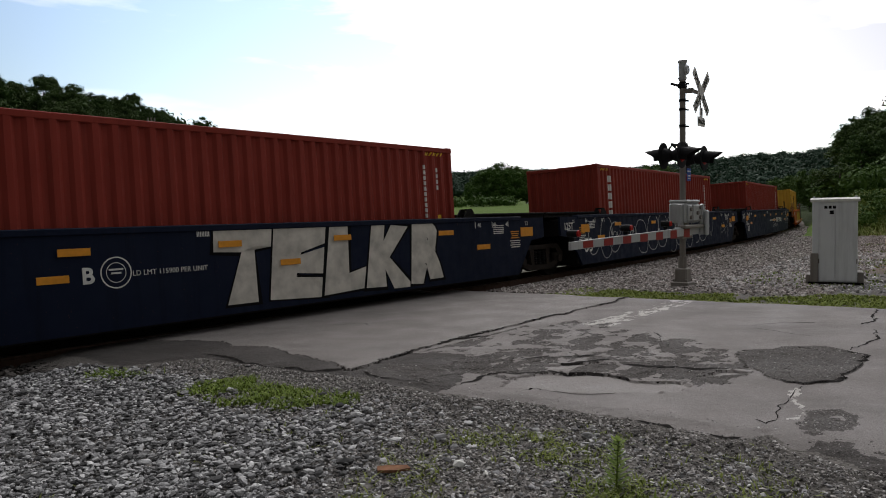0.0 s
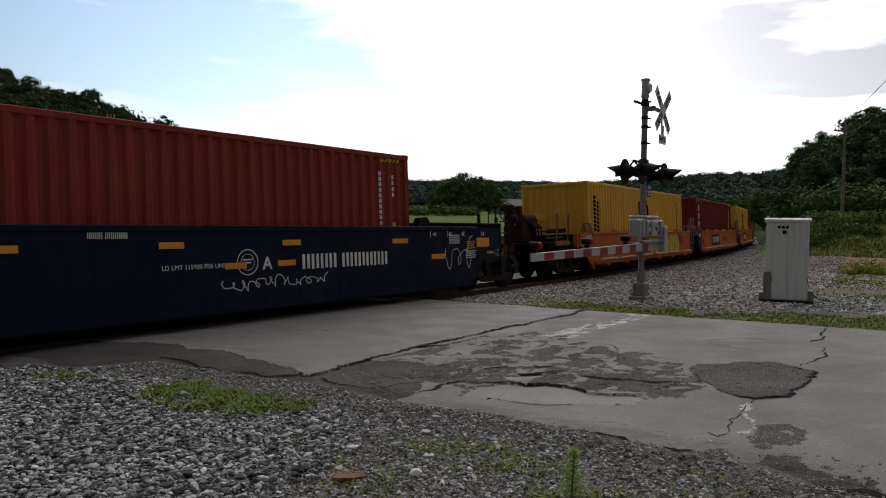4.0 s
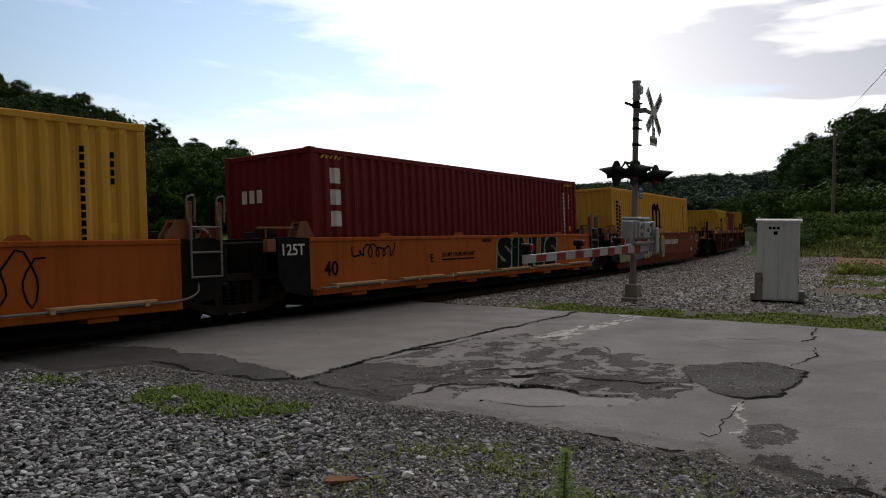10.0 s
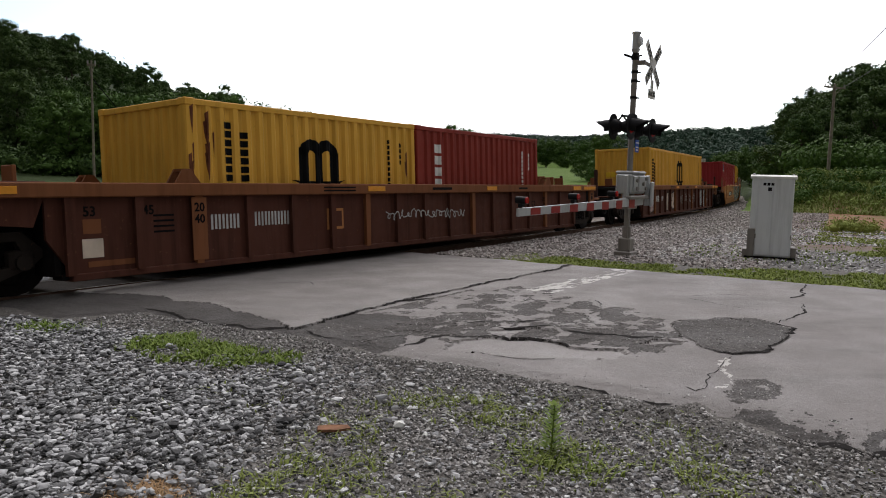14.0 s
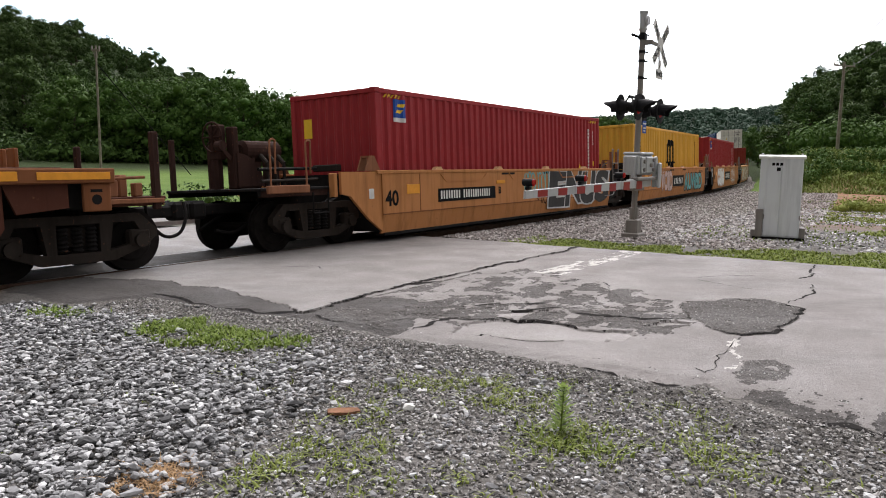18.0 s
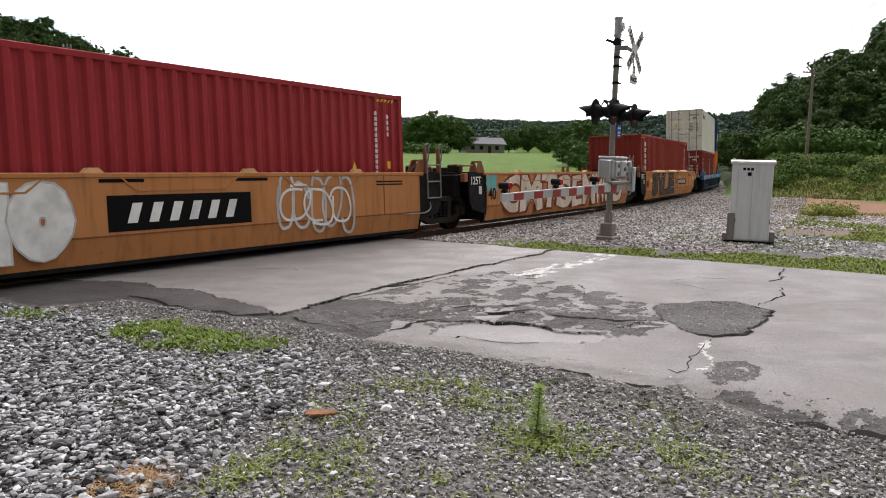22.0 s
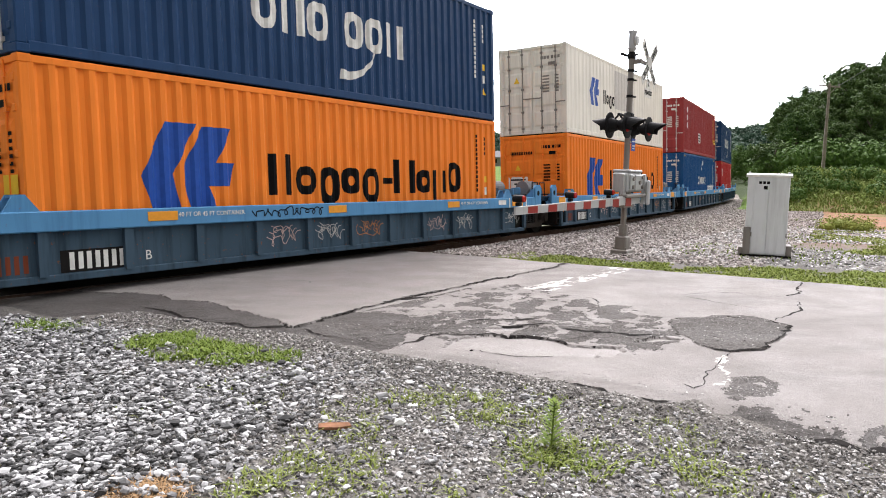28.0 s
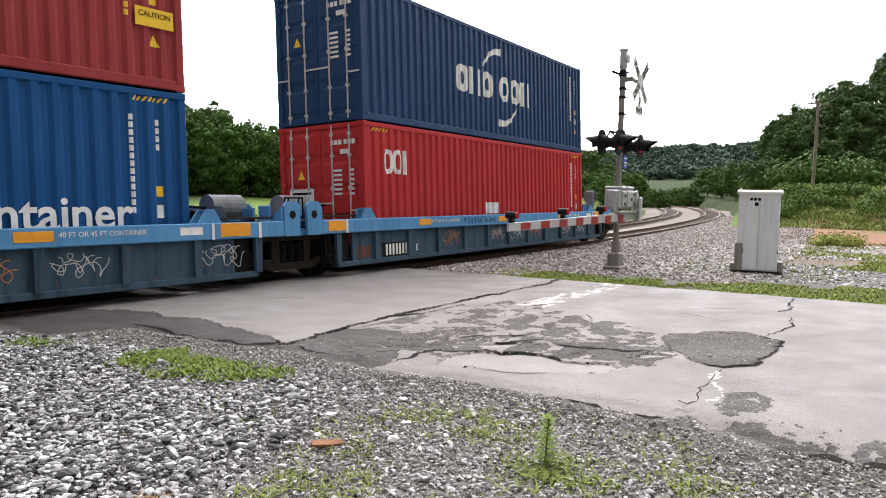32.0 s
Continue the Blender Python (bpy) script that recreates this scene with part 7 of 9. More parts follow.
    if u == 13:
        spray_word("CMTS", car, -5.4, -0.2, 0.3, 1.37, yf, M_CREAM, M_CARRED, 97, 0.05, 0.05, 0.1, 0.1)
        spray_word("EMWRD", car, -0.05, 5.5, 0.3, 1.37, yf, M_CREAM, M_CARRED, 98, 0.03, 0.06, 0.05, 0.1)
        graffiti(car, -6.3, -5.75, 0.95, 1.36, yf + 0.001, M_TEAL, M_TEAL, 1, 99, 0.0, False)
    if u == 14:
        spray_word("SVLJE", car, -4.9, 0.3, 0.32, 1.38, yf, M_SPRBLK, M_MARKK, 100, 0.05, 0.03, 0.2, 0.16)
        for k in range(4):
            scrawl(car, 0.45 + 0.1 * (k % 2), 1.0 + 0.15 * k, 0.55 + 0.2 * (3 - k), 0.7 + 0.2 * (3 - k), yf, M_MARKK, 110 + k, 0.022)
        scrawl(car, -5.0, -4.2, 0.9, 1.3, yf - 0.02, M_MARKK, 101, 0.02)
        reflector(car, 6.56, 1.04, -1.475, 0.4, 0.2)
        flat_marks(car, [(7.75, 1.1, 0.42, 0.3)], -1.47, M_MARKK, "placard", "black placard with white frame")
        flat_marks(car, [(7.75, 1.23, 0.4, 0.03), (7.75, 0.97, 0.4, 0.03), (7.6, 1.1, 0.1, 0.1), (7.85, 1.1, 0.14, 0.1)], -1.474, M_MARKW)

# units 15 to 19: blue-grey ribbed units with stacked containers
E_L = ["blue-grey ribbed well car unit at the head of its set", "blue-grey ribbed well car unit with light blue chord and graffiti", "blue-grey ribbed well car unit with scribbled graffiti",
       "blue-grey ribbed well car unit with chalked graffiti", "last blue-grey ribbed well car unit with end platform"]
for u in range(15, 20):
    car = car_ribbed(E_L[u - 15], M_GRYBLU, M_LTBLUE, 7.35, 8.35, 1.11, False, u == 15, u == 19, 1.22, 0.27, 6.78)
    roll(car, u)
    yc, yw = -1.52, -1.41
    for x in (-4.3, -0.5, 3.55):
        reflector(car, x, 0.99, yc, 0.5, 0.14)
    reflector(car, -7.35, 0.99, yc, 0.5, 0.2)
    reflector(car, 6.74, 0.99, yc, 0.6, 0.22)
    flat_marks(car, [(-7.05, 0.97, 0.06, 0.26), (7.25, 0.97, 0.06, 0.26), (6.3, 0.97, 0.05, 0.26)], yc, M_MARKW)
    lettering("40 FT OR 45 FT CONTAINER", 0.1, M_MARKW, car, near_side(-3.4, 1.0, yc - 0.004), "marking")
    lettering("40 FT OR 45 FT CONTAINER", 0.1, M_MARKW, car, near_side(4.5, 1.0, yc - 0.004), "marking")
    flat_marks(car, [(5.9, 0.99, 0.4, 0.12)], yc, M_MARKW, "sticker", "white and yellow sticker")
    part("number_panel", Geo().box(-5.8, -4.75, yw - 0.004, yw, 0.28, 0.58), M_UNDER, car)
    number_bars(car, "4551", -5.68, 0.31, 0.24, yw - 0.003, M_MARKW, 1.0)
    number_bars(car, "AN", -6.6, 0.31, 0.24, yw, M_CARRED, 0.9)
    lettering("ABCDE"[u - 15], 0.2, M_MARKW, car, near_side(-4.5, 0.42, yw - 0.004), "marking")
    for i, x in enumerate(np.arange(-3.5, 6.2, 1.2)):
        if (i * 5 + u * 3) % 7 > 4:
            continue
        tone = (M_SPRGRY, M_PINK, M_SPRGRY, M_CARTAN)[(i + u) % 4]
        for k in range(3):
            scrawl(car, x + 0.08 + 0.06 * k, x + 0.9 - 0.1 * k, 0.36 + 0.1 * k, 0.66 + 0.05 * k, yw - 0.001 * k, tone, 200 + u * 30 + i * 3 + k, 0.013)
    scrawl(car, -2.6, -0.9, 0.88, 1.07, yc, M_MARKK, 300 + u, 0.02)

# loads of the blue-grey units
t1, sk = container("shipping_container", "red-brown 20-foot container under a white reefer", L20, STD, M_RED, True)
roll(t1, 15, -3.07, 0.27)
stacked(t1, sk, 6, -2.06, 1.98, 0.18, M_MARKW, 0.06, 0.26)
door_marks(t1, L20, STD, M_MARKW)
t2, sk = container("shipping_container", "red-brown 20-foot container under a white reefer", L20, STD, M_RED, False)
roll(t2, 15, 3.07, 0.27)
stacked(t2, sk, 6, -2.05, 1.98, 0.18, M_MARKW, 0.06, 0.26)
id_marks(t2, sk, L20, STD, M_MARKW)
c, sk = container("refrigerated_container", "white 40-foot refrigerated container stacked on red ones", L40, HC, M_WHITE, True, reefer=True, gear=M_POST)
roll(c, 15, 0.0, 0.27 + STD + 0.012)
sk.shape(mark_shapes("GE", -5.45, 2.25, 0.34, 0.9), "name_marking", M_MARKR, c)
sk.shape(mark_shapes("seaco", -4.75, 2.25, 0.34, 0.75), "name_marking", M_MARKB, c)
door_marks(c, L40, HC, M_POST)


def blue_marks(c, sk, x, z, h, step):
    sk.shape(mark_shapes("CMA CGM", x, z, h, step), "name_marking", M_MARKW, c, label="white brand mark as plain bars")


def orange_marks(c, sk, dx, card):
    sk.shape(emblem(-3.82 + dx, 1.33, 1.6), "emblem", M_MARKB, c, label="blue emblem")
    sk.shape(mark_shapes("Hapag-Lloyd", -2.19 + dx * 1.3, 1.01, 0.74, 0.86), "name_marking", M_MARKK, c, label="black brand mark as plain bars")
    id_marks(c, sk, L40, HC, M_MARKK)
    door_marks(c, L40, HC, M_MARKK, card, logo=([rect(0.82 - i * 0.085, HC - 0.6, 0.06, 0.1) for i in range(10)], M_MARKK))


c, sk = box40("shipping_container", "bright orange 40-foot container with blue emblem", 16, M_HORA, True, gear=M_HORA)
orange_marks(c, sk, 0.22, False)
end_mark([rect(y, z, 0.4, 0.26) for y in (-0.3, -0.85) for z in (0.75, 1.2)], -L40 / 2 - 0.004, M_MARKY, c, "sticker", "yellow stickers")
c, sk = box40("shipping_container", "navy 40-foot container stacked on an orange one", 16, M_NAVY, True, True)
blue_marks(c, sk, -2.15, 1.04, 0.72, 0.93)
sk.shape(arc_band(0.05, 1.42, 1.02, 85, 160, 0.2, 0.03) + arc_band(0.25, 1.5, 1.02, -100, -20, 0.2, 0.03), "swoosh", M_MARKW, c, label="white swoosh")
id_marks(c, sk, L40, HC, M_MARKW)
door_marks(c, L40, HC, M_MARKW)
c, sk = box40("shipping_container", "bright orange 40-foot container with blue emblem under a reefer", 17, M_HORA, True, gear=M_HORA)
orange_marks(c, sk, 0.4, True)
sk.shape([rect(0.15, 1.0, 0.7, 0.3)], "placard", M_MARKW, c, lift=0.01, label="white paper placard")
c, sk = container("refrigerated_container", "stained white 40-foot refrigerated container with blue emblem", L40, HC, M_WHITE, True, reefer=True, gear=M_POST)
roll(c, 17, 0.0, 0.27 + HC + 0.012)
sk.shape(emblem(-3.4, 1.59, 0.95), "emblem", M_MARKB, c, label="blue emblem")
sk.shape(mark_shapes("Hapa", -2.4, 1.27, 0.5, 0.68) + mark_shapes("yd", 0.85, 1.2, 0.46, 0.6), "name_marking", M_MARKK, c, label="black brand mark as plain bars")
sk.shape([rect(0.15, 1.92, 2.45, 1.45)], "patch_panel", plain("grey_patch_paint", (0.50, 0.48, 0.44), 0.5, 0, 0.15), c, lift=0.006, label="greyer riveted patch panel")
door_marks(c, L40, HC, M_POST)
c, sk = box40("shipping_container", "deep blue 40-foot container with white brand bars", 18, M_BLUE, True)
blue_marks(c, sk, -1.18, 1.2, 0.46, 1.08)
sk.shape(arc_band(0.95, 1.55, 1.0, 95, 165, 0.26, 0.03), "swoosh", M_MARKW, c, label="white swoosh")
lettering("container", 0.67, M_MARKW, c, near_side(3.82, 1.0, -1.222), "marking", 0.012)
id_marks(c, sk, L40, HC, M_MARKW)
hazard(c, sk, L40, HC)
door_marks(c, L40, HC, M_MARKW)
c, sk = box40("shipping_container", "maroon 40-foot container stacked on a blue one", 18, M_MAR, True, True)
stacked(c, sk, 3, -4.85, 2.33, 0.3, M_MARKW, 0.12, 0.3)
sk.shape([rect(-0.82, 1.0, 0.83, 0.57)], "placard", M_MARKW, c, lift=0.01, label="white paper placard")
for d in (-0.16, 0.0, 0.16):
    sk.shape([rect(-0.82, 1.0 + d, 0.6, 0.06)], "placard_line", M_MARKK, c, lift=0.014)
id_marks(c, sk, L40, HC, M_MARKY)
lettering("CAUTION", 0.12, M_MARKK, c, near_side(5.6, 1.1, -1.23), "marking")
part("sticker", Geo().box(5.28, 5.92, -1.226, -1.222, 0.92, 1.2), M_MARKY, c, "yellow caution sticker")
door_marks(c, L40, HC, M_MARKW, True)
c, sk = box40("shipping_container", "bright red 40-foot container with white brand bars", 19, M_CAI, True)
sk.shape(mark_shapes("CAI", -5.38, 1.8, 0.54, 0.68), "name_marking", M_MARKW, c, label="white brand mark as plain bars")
sk.shape([rect(-0.5, 1.02, 0.7, 0.3)], "placard", M_MARKW, c, lift=0.01, label="white paper placard")
id_marks(c, sk, L40, HC, M_MARKW)
door_marks(c, L40, HC, M_MARKW, True)
hazard(c, sk, L40, HC)
c, sk = box40("shipping_container", "navy 40-foot container stacked on a red one", 19, M_NAVY, True, True)
blue_marks(c, sk, -2.25, 1.1, 0.7, 0.95)
sk.shape(arc_band(0.05, 1.42, 1.02, 85, 160, 0.2, 0.03) + arc_band(0.2, 1.5, 1.02, -100, -20, 0.2, 0.03), "swoosh", M_MARKW, c, label="white swoosh")
id_marks(c, sk, L40, HC, M_MARKW)
door_marks(c, L40, HC, M_MARKW)
# ---- crossing signal, gate and cabinet ----
MX, MY, MZ = 4.205, 16.612, 0.06
TRACK_YAW = 90 - math.degrees(H6)          # local x along the track, away
SIG = pose(MX, MY, MZ, 0, 0, TRACK_YAW)

sig = thing("crossing_signal", "grey steel level crossing signal mast with crossbuck and gate", "railway signal")
sig.matrix_basis = SIG
g = Geo().box(-0.24, 0.24, -0.2, 0.2, -0.1, 0.05, 0.02).tube((0, 0, 0.04), (0, 0, 0.62), 0.105, 16, 0.095)
for a in (-1, 1):
    for b in (-1, 1):
        g.tube((a * 0.17, b * 0.14, 0.04), (a * 0.17, b * 0.14, 0.11), 0.02, 8)
g.box(-0.16, 0.16, -0.14, 0.14, 0.02, 0.36, 0.03)
part("base", g, M_POST, sig)
part("mast", Geo().tube((0, 0, 0.3), (0, 0, 4.72), 0.066, 18), M_POST, sig)
g = Geo().tube((0, 0, 4.62), (0, 0, 4.96), 0.085, 18).tube((0, 0, 4.96), (0, 0, 5.0), 0.1, 18).tube((0, 0, 4.55), (0, 0, 4.62), 0.07, 18, 0.1)
bell = part("bell", g, M_GALV, sig, "round grey crossing bell on the mast's head")
part("bell_gong", Geo().tube((0, -0.08, 4.79), (0, -0.13, 4.79), 0.12, 20, 0.09), M_GALV, bell)
part("bracket_arm", Geo().tube((0, 0, 4.42), (-0.36, 0.12, 4.46), 0.028, 10).box(-0.08, 0.08, -0.08, 0.08, 4.38, 4.5, 0.02), M_BLACK, sig)
for z in (4.5, 4.12, 3.92, 3.55):
    part("clamp", Geo().tube((-0.02, 0, z), (0.16, -0.08, z), 0.02, 8).tube((0, 0, z - 0.03), (0, 0, z + 0.03), 0.078, 14), M_BLACK, sig)

# crossbuck faces the road on the camera's side
XB = pose(0.42, -0.26, 4.32)
for i, ang in enumerate((-48, 48)):
    c, s = math.cos(radians(90 - ang)), math.sin(radians(90 - ang))
    g = Geo()
    u, v = Vector((math.sin(radians(ang)), 0, math.cos(radians(ang)))), Vector((math.cos(radians(ang)), 0, -math.sin(radians(ang))))
    h, w, y = 0.66, 0.115, -0.012 * i
    pts = [u * h + v * w, u * h - v * w, -u * h - v * w, -u * h + v * w]
    pts = [(0.42 + p.x, p.z + 4.32) for p in pts]
    bl = part("crossbuck_blade", g.slab_y(pts, -0.27 - 0.012 * i - 0.006, -0.27 - 0.012 * i), M_MARKW, sig, "white crossbuck blade with black letters")
    words = ("RAIL", "ROAD") if i == 0 else ("CROS", "SING")
    for k, wd in enumerate(words):
        d = (-1 if k == 0 else 1) * 0.36
        rot = 90 - ang if ang > 0 else -(90 + ang)
        if i == 0:
            p = -u * d
            m = Matrix.Translation((0.42 + p.x, -0.279, 4.32 + p.z)) @ pose(0, 0, 0, 90, 0, 0) @ pose(0, 0, 0, 0, 0, -(90 + ang))
        else:
            p = u * d
            m = Matrix.Translation((0.42 + p.x, -0.291, 4.32 + p.z)) @ pose(0, 0, 0, 90, 0, 0) @ pose(0, 0, 0, 0, 0, 90 - ang)
        lettering(wd, 0.19, M_MARKK, bl, m, "lettering", 0.004)
part("crossbuck_stay", Geo().box(0.0, 0.44, -0.22, -0.18, 4.28, 4.36).box(-0.04, 0.04, -0.24, 0.0, 4.27, 4.37), M_POST, sig)
t = part("track_sign", Geo().slab_y([(0.19, 3.55), (0.67, 3.55), (0.67, 3.76), (0.53, 3.76), (0.53, 3.98), (0.33, 3.98), (0.33, 3.76), (0.19, 3.76)], -0.275, -0.268), M_MARKW, sig, "white sign reading 2 TRACKS")
lettering("TRACKS", 0.135, M_MARKK, t, near_side(0.43, 3.655, -0.279), "lettering", 0.003)
lettering("2", 0.2, M_MARKK, t, near_side(0.43, 3.87, -0.279), "lettering", 0.003)
part("sign_stay", Geo().box(0.41, 0.45, -0.265, -0.24, 3.6, 4.3), M_POST, sig)

# flashing lamps, two each way, on a cross arm along the track
part("cross_arm", Geo().tube((-0.66, 0, 3.1), (0.89, 0, 3.1), 0.028, 12).box(-0.1, 0.1, -0.1, 0.1, 3.02, 3.18, 0.03), M_BLACK, sig)
for x in (-0.62, 0.85):
    for d in (-1, 1):
        ux = x
        cy = d * 0.2
        g = Geo().tube((ux, cy - d * 0.01, 2.86), (ux, cy + d * 0.012, 2.86), 0.29, 28)
        lp = part("lamp_background", g, M_BLACK, sig, "round black lamp background")
        g = Geo().tube((ux, cy - d * 0.19, 2.86), (ux, cy, 2.86), 0.11, 18, 0.18)
        part("lamp_housing", g, M_BLACK, lp)
        n, vis, r = 16, Geo(), 0.175
        for i in range(n + 1):
            a = radians(-35 + 250 * i / n)
            l = 0.42 * (0.4 + 0.6 * max(0, math.sin(a)))
            for rr, e in ((r, 0), (r, l), (r - 0.01, l), (r - 0.01, 0)):
                vis.v.append((ux + rr * math.cos(a), cy + d * e, 2.86 + rr * math.sin(a) - 0.12 * e))
        vis.f = [(4 * i + j, 4 * i + (j + 1) % 4, 4 * i + 4 + (j + 1) % 4, 4 * i + 4 + j) for i in range(n) for j in range(4)]
        part("lamp_hood", vis, M_BLACK, lp)
        part("lens", Geo().tube((ux, cy + d * 0.01, 2.86), (ux, cy + d * 0.045, 2.86), 0.155, 20, 0.12), M_LAMPRED, lp, "dark red lens")
        part("lamp_hanger", Geo().tube((ux, cy, 2.86), (ux, 0, 3.1), 0.022, 8), M_BLACK, lp)
part("blue_sign", Geo().box(-0.02, 0.22, -0.11, -0.1, 2.32, 2.6, 0.004), M_MARKB, sig, "small blue emergency notice with white bars")
part("sign_bars", Geo().box(0.0, 0.2, -0.114, -0.11, 2.52, 2.55).box(0.02, 0.18, -0.114, -0.11, 2.42, 2.45).box(0.03, 0.17, -0.114, -0.11, 2.36, 2.385), M_MARKW, sig)
# gate mechanism
mech = part("gate_mechanism", Geo().box(-0.60, 0.32, -0.28, 0.10, 1.38, 1.82, 0.035), M_GALV, sig, "grey cast gate mechanism box")
part("mechanism_lid", Geo().box(-0.56, 0.28, -0.30, 0.12, 1.82, 1.89, 0.025), M_GALV, mech)
for x0, x1 in ((-0.54, -0.28), (-0.22, 0.26)):
    part("mechanism_cover", Geo().box(x0, x1, -0.32, -0.28, 1.42, 1.78, 0.02), M_GALV, mech)
for x, z in ((-0.41, 1.68), (-0.41, 1.5), (0.02, 1.6), (0.2, 1.5), (0.2, 1.72)):
    part("bolt_boss", Geo().tube((x, -0.36, z), (x, -0.31, z), 0.045, 12), M_POST, mech)
part("mechanism_bracket", Geo().box(-0.85, 0.5, -0.36, -0.20, 1.26, 1.34, 0.02), M_POST, mech)
part("mast_clamp", Geo().box(-0.1, 0.1, -0.12, 0.12, 1.12, 1.4, 0.03).box(-0.3, 0.36, -0.1, 0.1, 1.02, 1.1, 0.02), M_POST, mech)
for x, y in ((-0.66, -0.18), (0.40, -0.3), (0.40, 0.14)):
    pts = [(-0.06, 1.1), (0.06, 1.1), (0.12, 1.4), (0.1, 1.68), (0.03, 1.80), (-0.06, 1.78)]
    part("side_arm", Geo().slab_y([(x + a, z) for a, z in pts], y - 0.035, y + 0.035), M_GALV, mech)
part("counterweight", Geo().box(0.36, 0.56, -0.42, -0.36, 1.08, 1.66, 0.03), M_GALV, mech)
part("conduit", Geo().tube((0.1, 0.05, 0.0), (0.12, 0.05, 1.25), 0.03, 10).tube((-0.11, -0.05, 0.3), (-0.11, -0.05, 1.2), 0.022, 8), M_POST, sig)

gate = thing("gate_arm", "lowered white crossing gate arm with red reflective stripes", "crossing gate")
gate.matrix_basis = SIG
part("arm", Geo().slab_y([(-5.87, 1.06), (-5.87, 1.19), (-0.35, 1.29), (-0.35, 1.11)], -0.30, -0.26), M_GALV, gate, "pale grey gate arm")
part("arm_root", Geo().slab_y([(-1.2, 1.10), (-1.2, 1.29), (0.3, 1.34), (0.3, 1.12)], -0.26, -0.22), M_GALV, gate)
for i in range(7):
    x = -5.45 + i * 0.78
    part("red_stripe", Geo().slab_y([(x, 1.075 + 0.001 * i), (x + 0.36, 1.075), (x + 0.36, 1.19 + 0.012 * i), (x, 1.185 + 0.012 * i)], -0.304, -0.30), M_MARKR, gate, "red reflective stripe")
for x in (-5.75, -3.7, -1.75):
    z = 1.2 + 0.018 * (x + 5.87)
    lp = part("gate_lamp", Geo().box(x - 0.05, x + 0.05, -0.32, -0.24, z, z + 0.06, 0.01).tube((x, -0.37, z + 0.12), (x, -0.19, z + 0.12), 0.06, 14), M_BLACK, gate, "small lamp on the gate arm")
    part("lens", Geo().tube((x, -0.395, z + 0.12), (x, -0.37, z + 0.12), 0.05, 14, 0.058), M_LAMPRED, lp, "red lens")

cab = thing("signal_cabinet", "grey aluminium signal relay cabinet beside the crossing", "cabinet")
cab.matrix_basis = pose(7.37, 16.28, 0.02, 0, 0, -24.0)
W2, D2, HH = 0.43, 0.34, 1.88
part("body", Geo().box(-W2, W2, -D2, D2, 0.1, HH - 0.02, 0.012), M_ALU, cab)
part("roof", Geo().slab_x([(-D2 - 0.05, HH - 0.05), (-D2 - 0.05, HH), (0, HH + 0.04), (D2 + 0.05, HH), (D2 + 0.05, HH - 0.05)], -W2 - 0.04, W2 + 0.04), M_MARKW, cab, "pale overhanging roof")
for i, (a, b) in enumerate(((-W2 + 0.13, -0.0), (0.012, W2 - 0.012))):
    d = part("door", Geo().box(a, b, -D2 - 0.014, -D2, 0.13, HH - 0.07, 0.005), M_ALU, cab, "ribbed aluminium door")
    part("hinge", Geo().tube((a if i == 0 else b, -D2 - 0.016, 0.5), (a if i == 0 else b, -D2 - 0.016, 0.6), 0.012, 8), M_POST, d)
part("side_box", Geo().box(-W2 - 0.03, -W2 + 0.12, -D2 - 0.07, -D2 - 0.002, 0.1, 0.72, 0.01), M_POST, cab, "darker meter box on the cabinet's corner")
part("skid", Geo().box(-W2 - 0.08, W2 + 0.12, -D2 - 0.03, D2 + 0.03, 0.0, 0.1, 0.01), M_UNDER, cab)
part("foot_box", Geo().box(W2 + 0.002, W2 + 0.12, -D2 + 0.02, D2 - 0.1, 0.02, 0.32, 0.01), M_POST, cab)
part("foot_box", Geo().box(-W2 - 0.12, -W2 - 0.002, -D2 + 0.02, D2 - 0.1, 0.02, 0.25, 0.01), M_POST, cab)
part("stencil_bars", Geo().box(-0.12, -0.06, -D2 - 0.017, -D2 - 0.014, 1.68, 1.74).box(-0.04, 0.02, -D2 - 0.017, -D2 - 0.014, 1.68, 1.74).box(-0.2, -0.14, -D2 - 0.017, -D2 - 0.014, 1.68, 1.74).box(-0.1, -0.02, -D2 - 0.017, -D2 - 0.014, 1.56, 1.64), M_MARKK, cab)
part("lifting_lug", Geo().box(-W2, -W2 + 0.05, -0.03, 0.03, HH, HH + 0.07, 0.01).box(W2 - 0.05, W2, -0.03, 0.03, HH, HH + 0.07, 0.01), M_GALV, cab)
# ---- worn road: layers, broken edges, cracks and paint on one uneven surface ----
def vnoise(x, y, k):
    """Smooth value noise from -1 to 1 on arrays."""
    tab = np.random.default_rng(int(k * 10) + 3).uniform(-1, 1, (64, 64))
    xi, yi = np.floor(x).astype(int), np.floor(y).astype(int)
    fx, fy = x - xi, y - yi
    fx, fy = fx * fx * (3 - 2 * fx), fy * fy * (3 - 2 * fy)
    g = lambda a, b: tab[a % 64, b % 64]
    return (g(xi, yi) * (1 - fx) + g(xi + 1, yi) * fx) * (1 - fy) + (g(xi, yi + 1) * (1 - fx) + g(xi + 1, yi + 1) * fx) * fy


def fbm(x, y, k, n=4):
    return sum(vnoise(x * 2 ** i, y * 2 ** i, k + i) * 0.5 ** i for i in range(n)) / 1.5


def inside(pts, x, y):
    c = np.zeros(x.shape, bool)
    for (x0, y0), (x1, y1) in zip(pts, pts[1:] + pts[:1]):
        c ^= ((y0 > y) != (y1 > y)) & (x < (x1 - x0) * (y - y0) / (y1 - y0 + 1e-12) + x0)
    return c


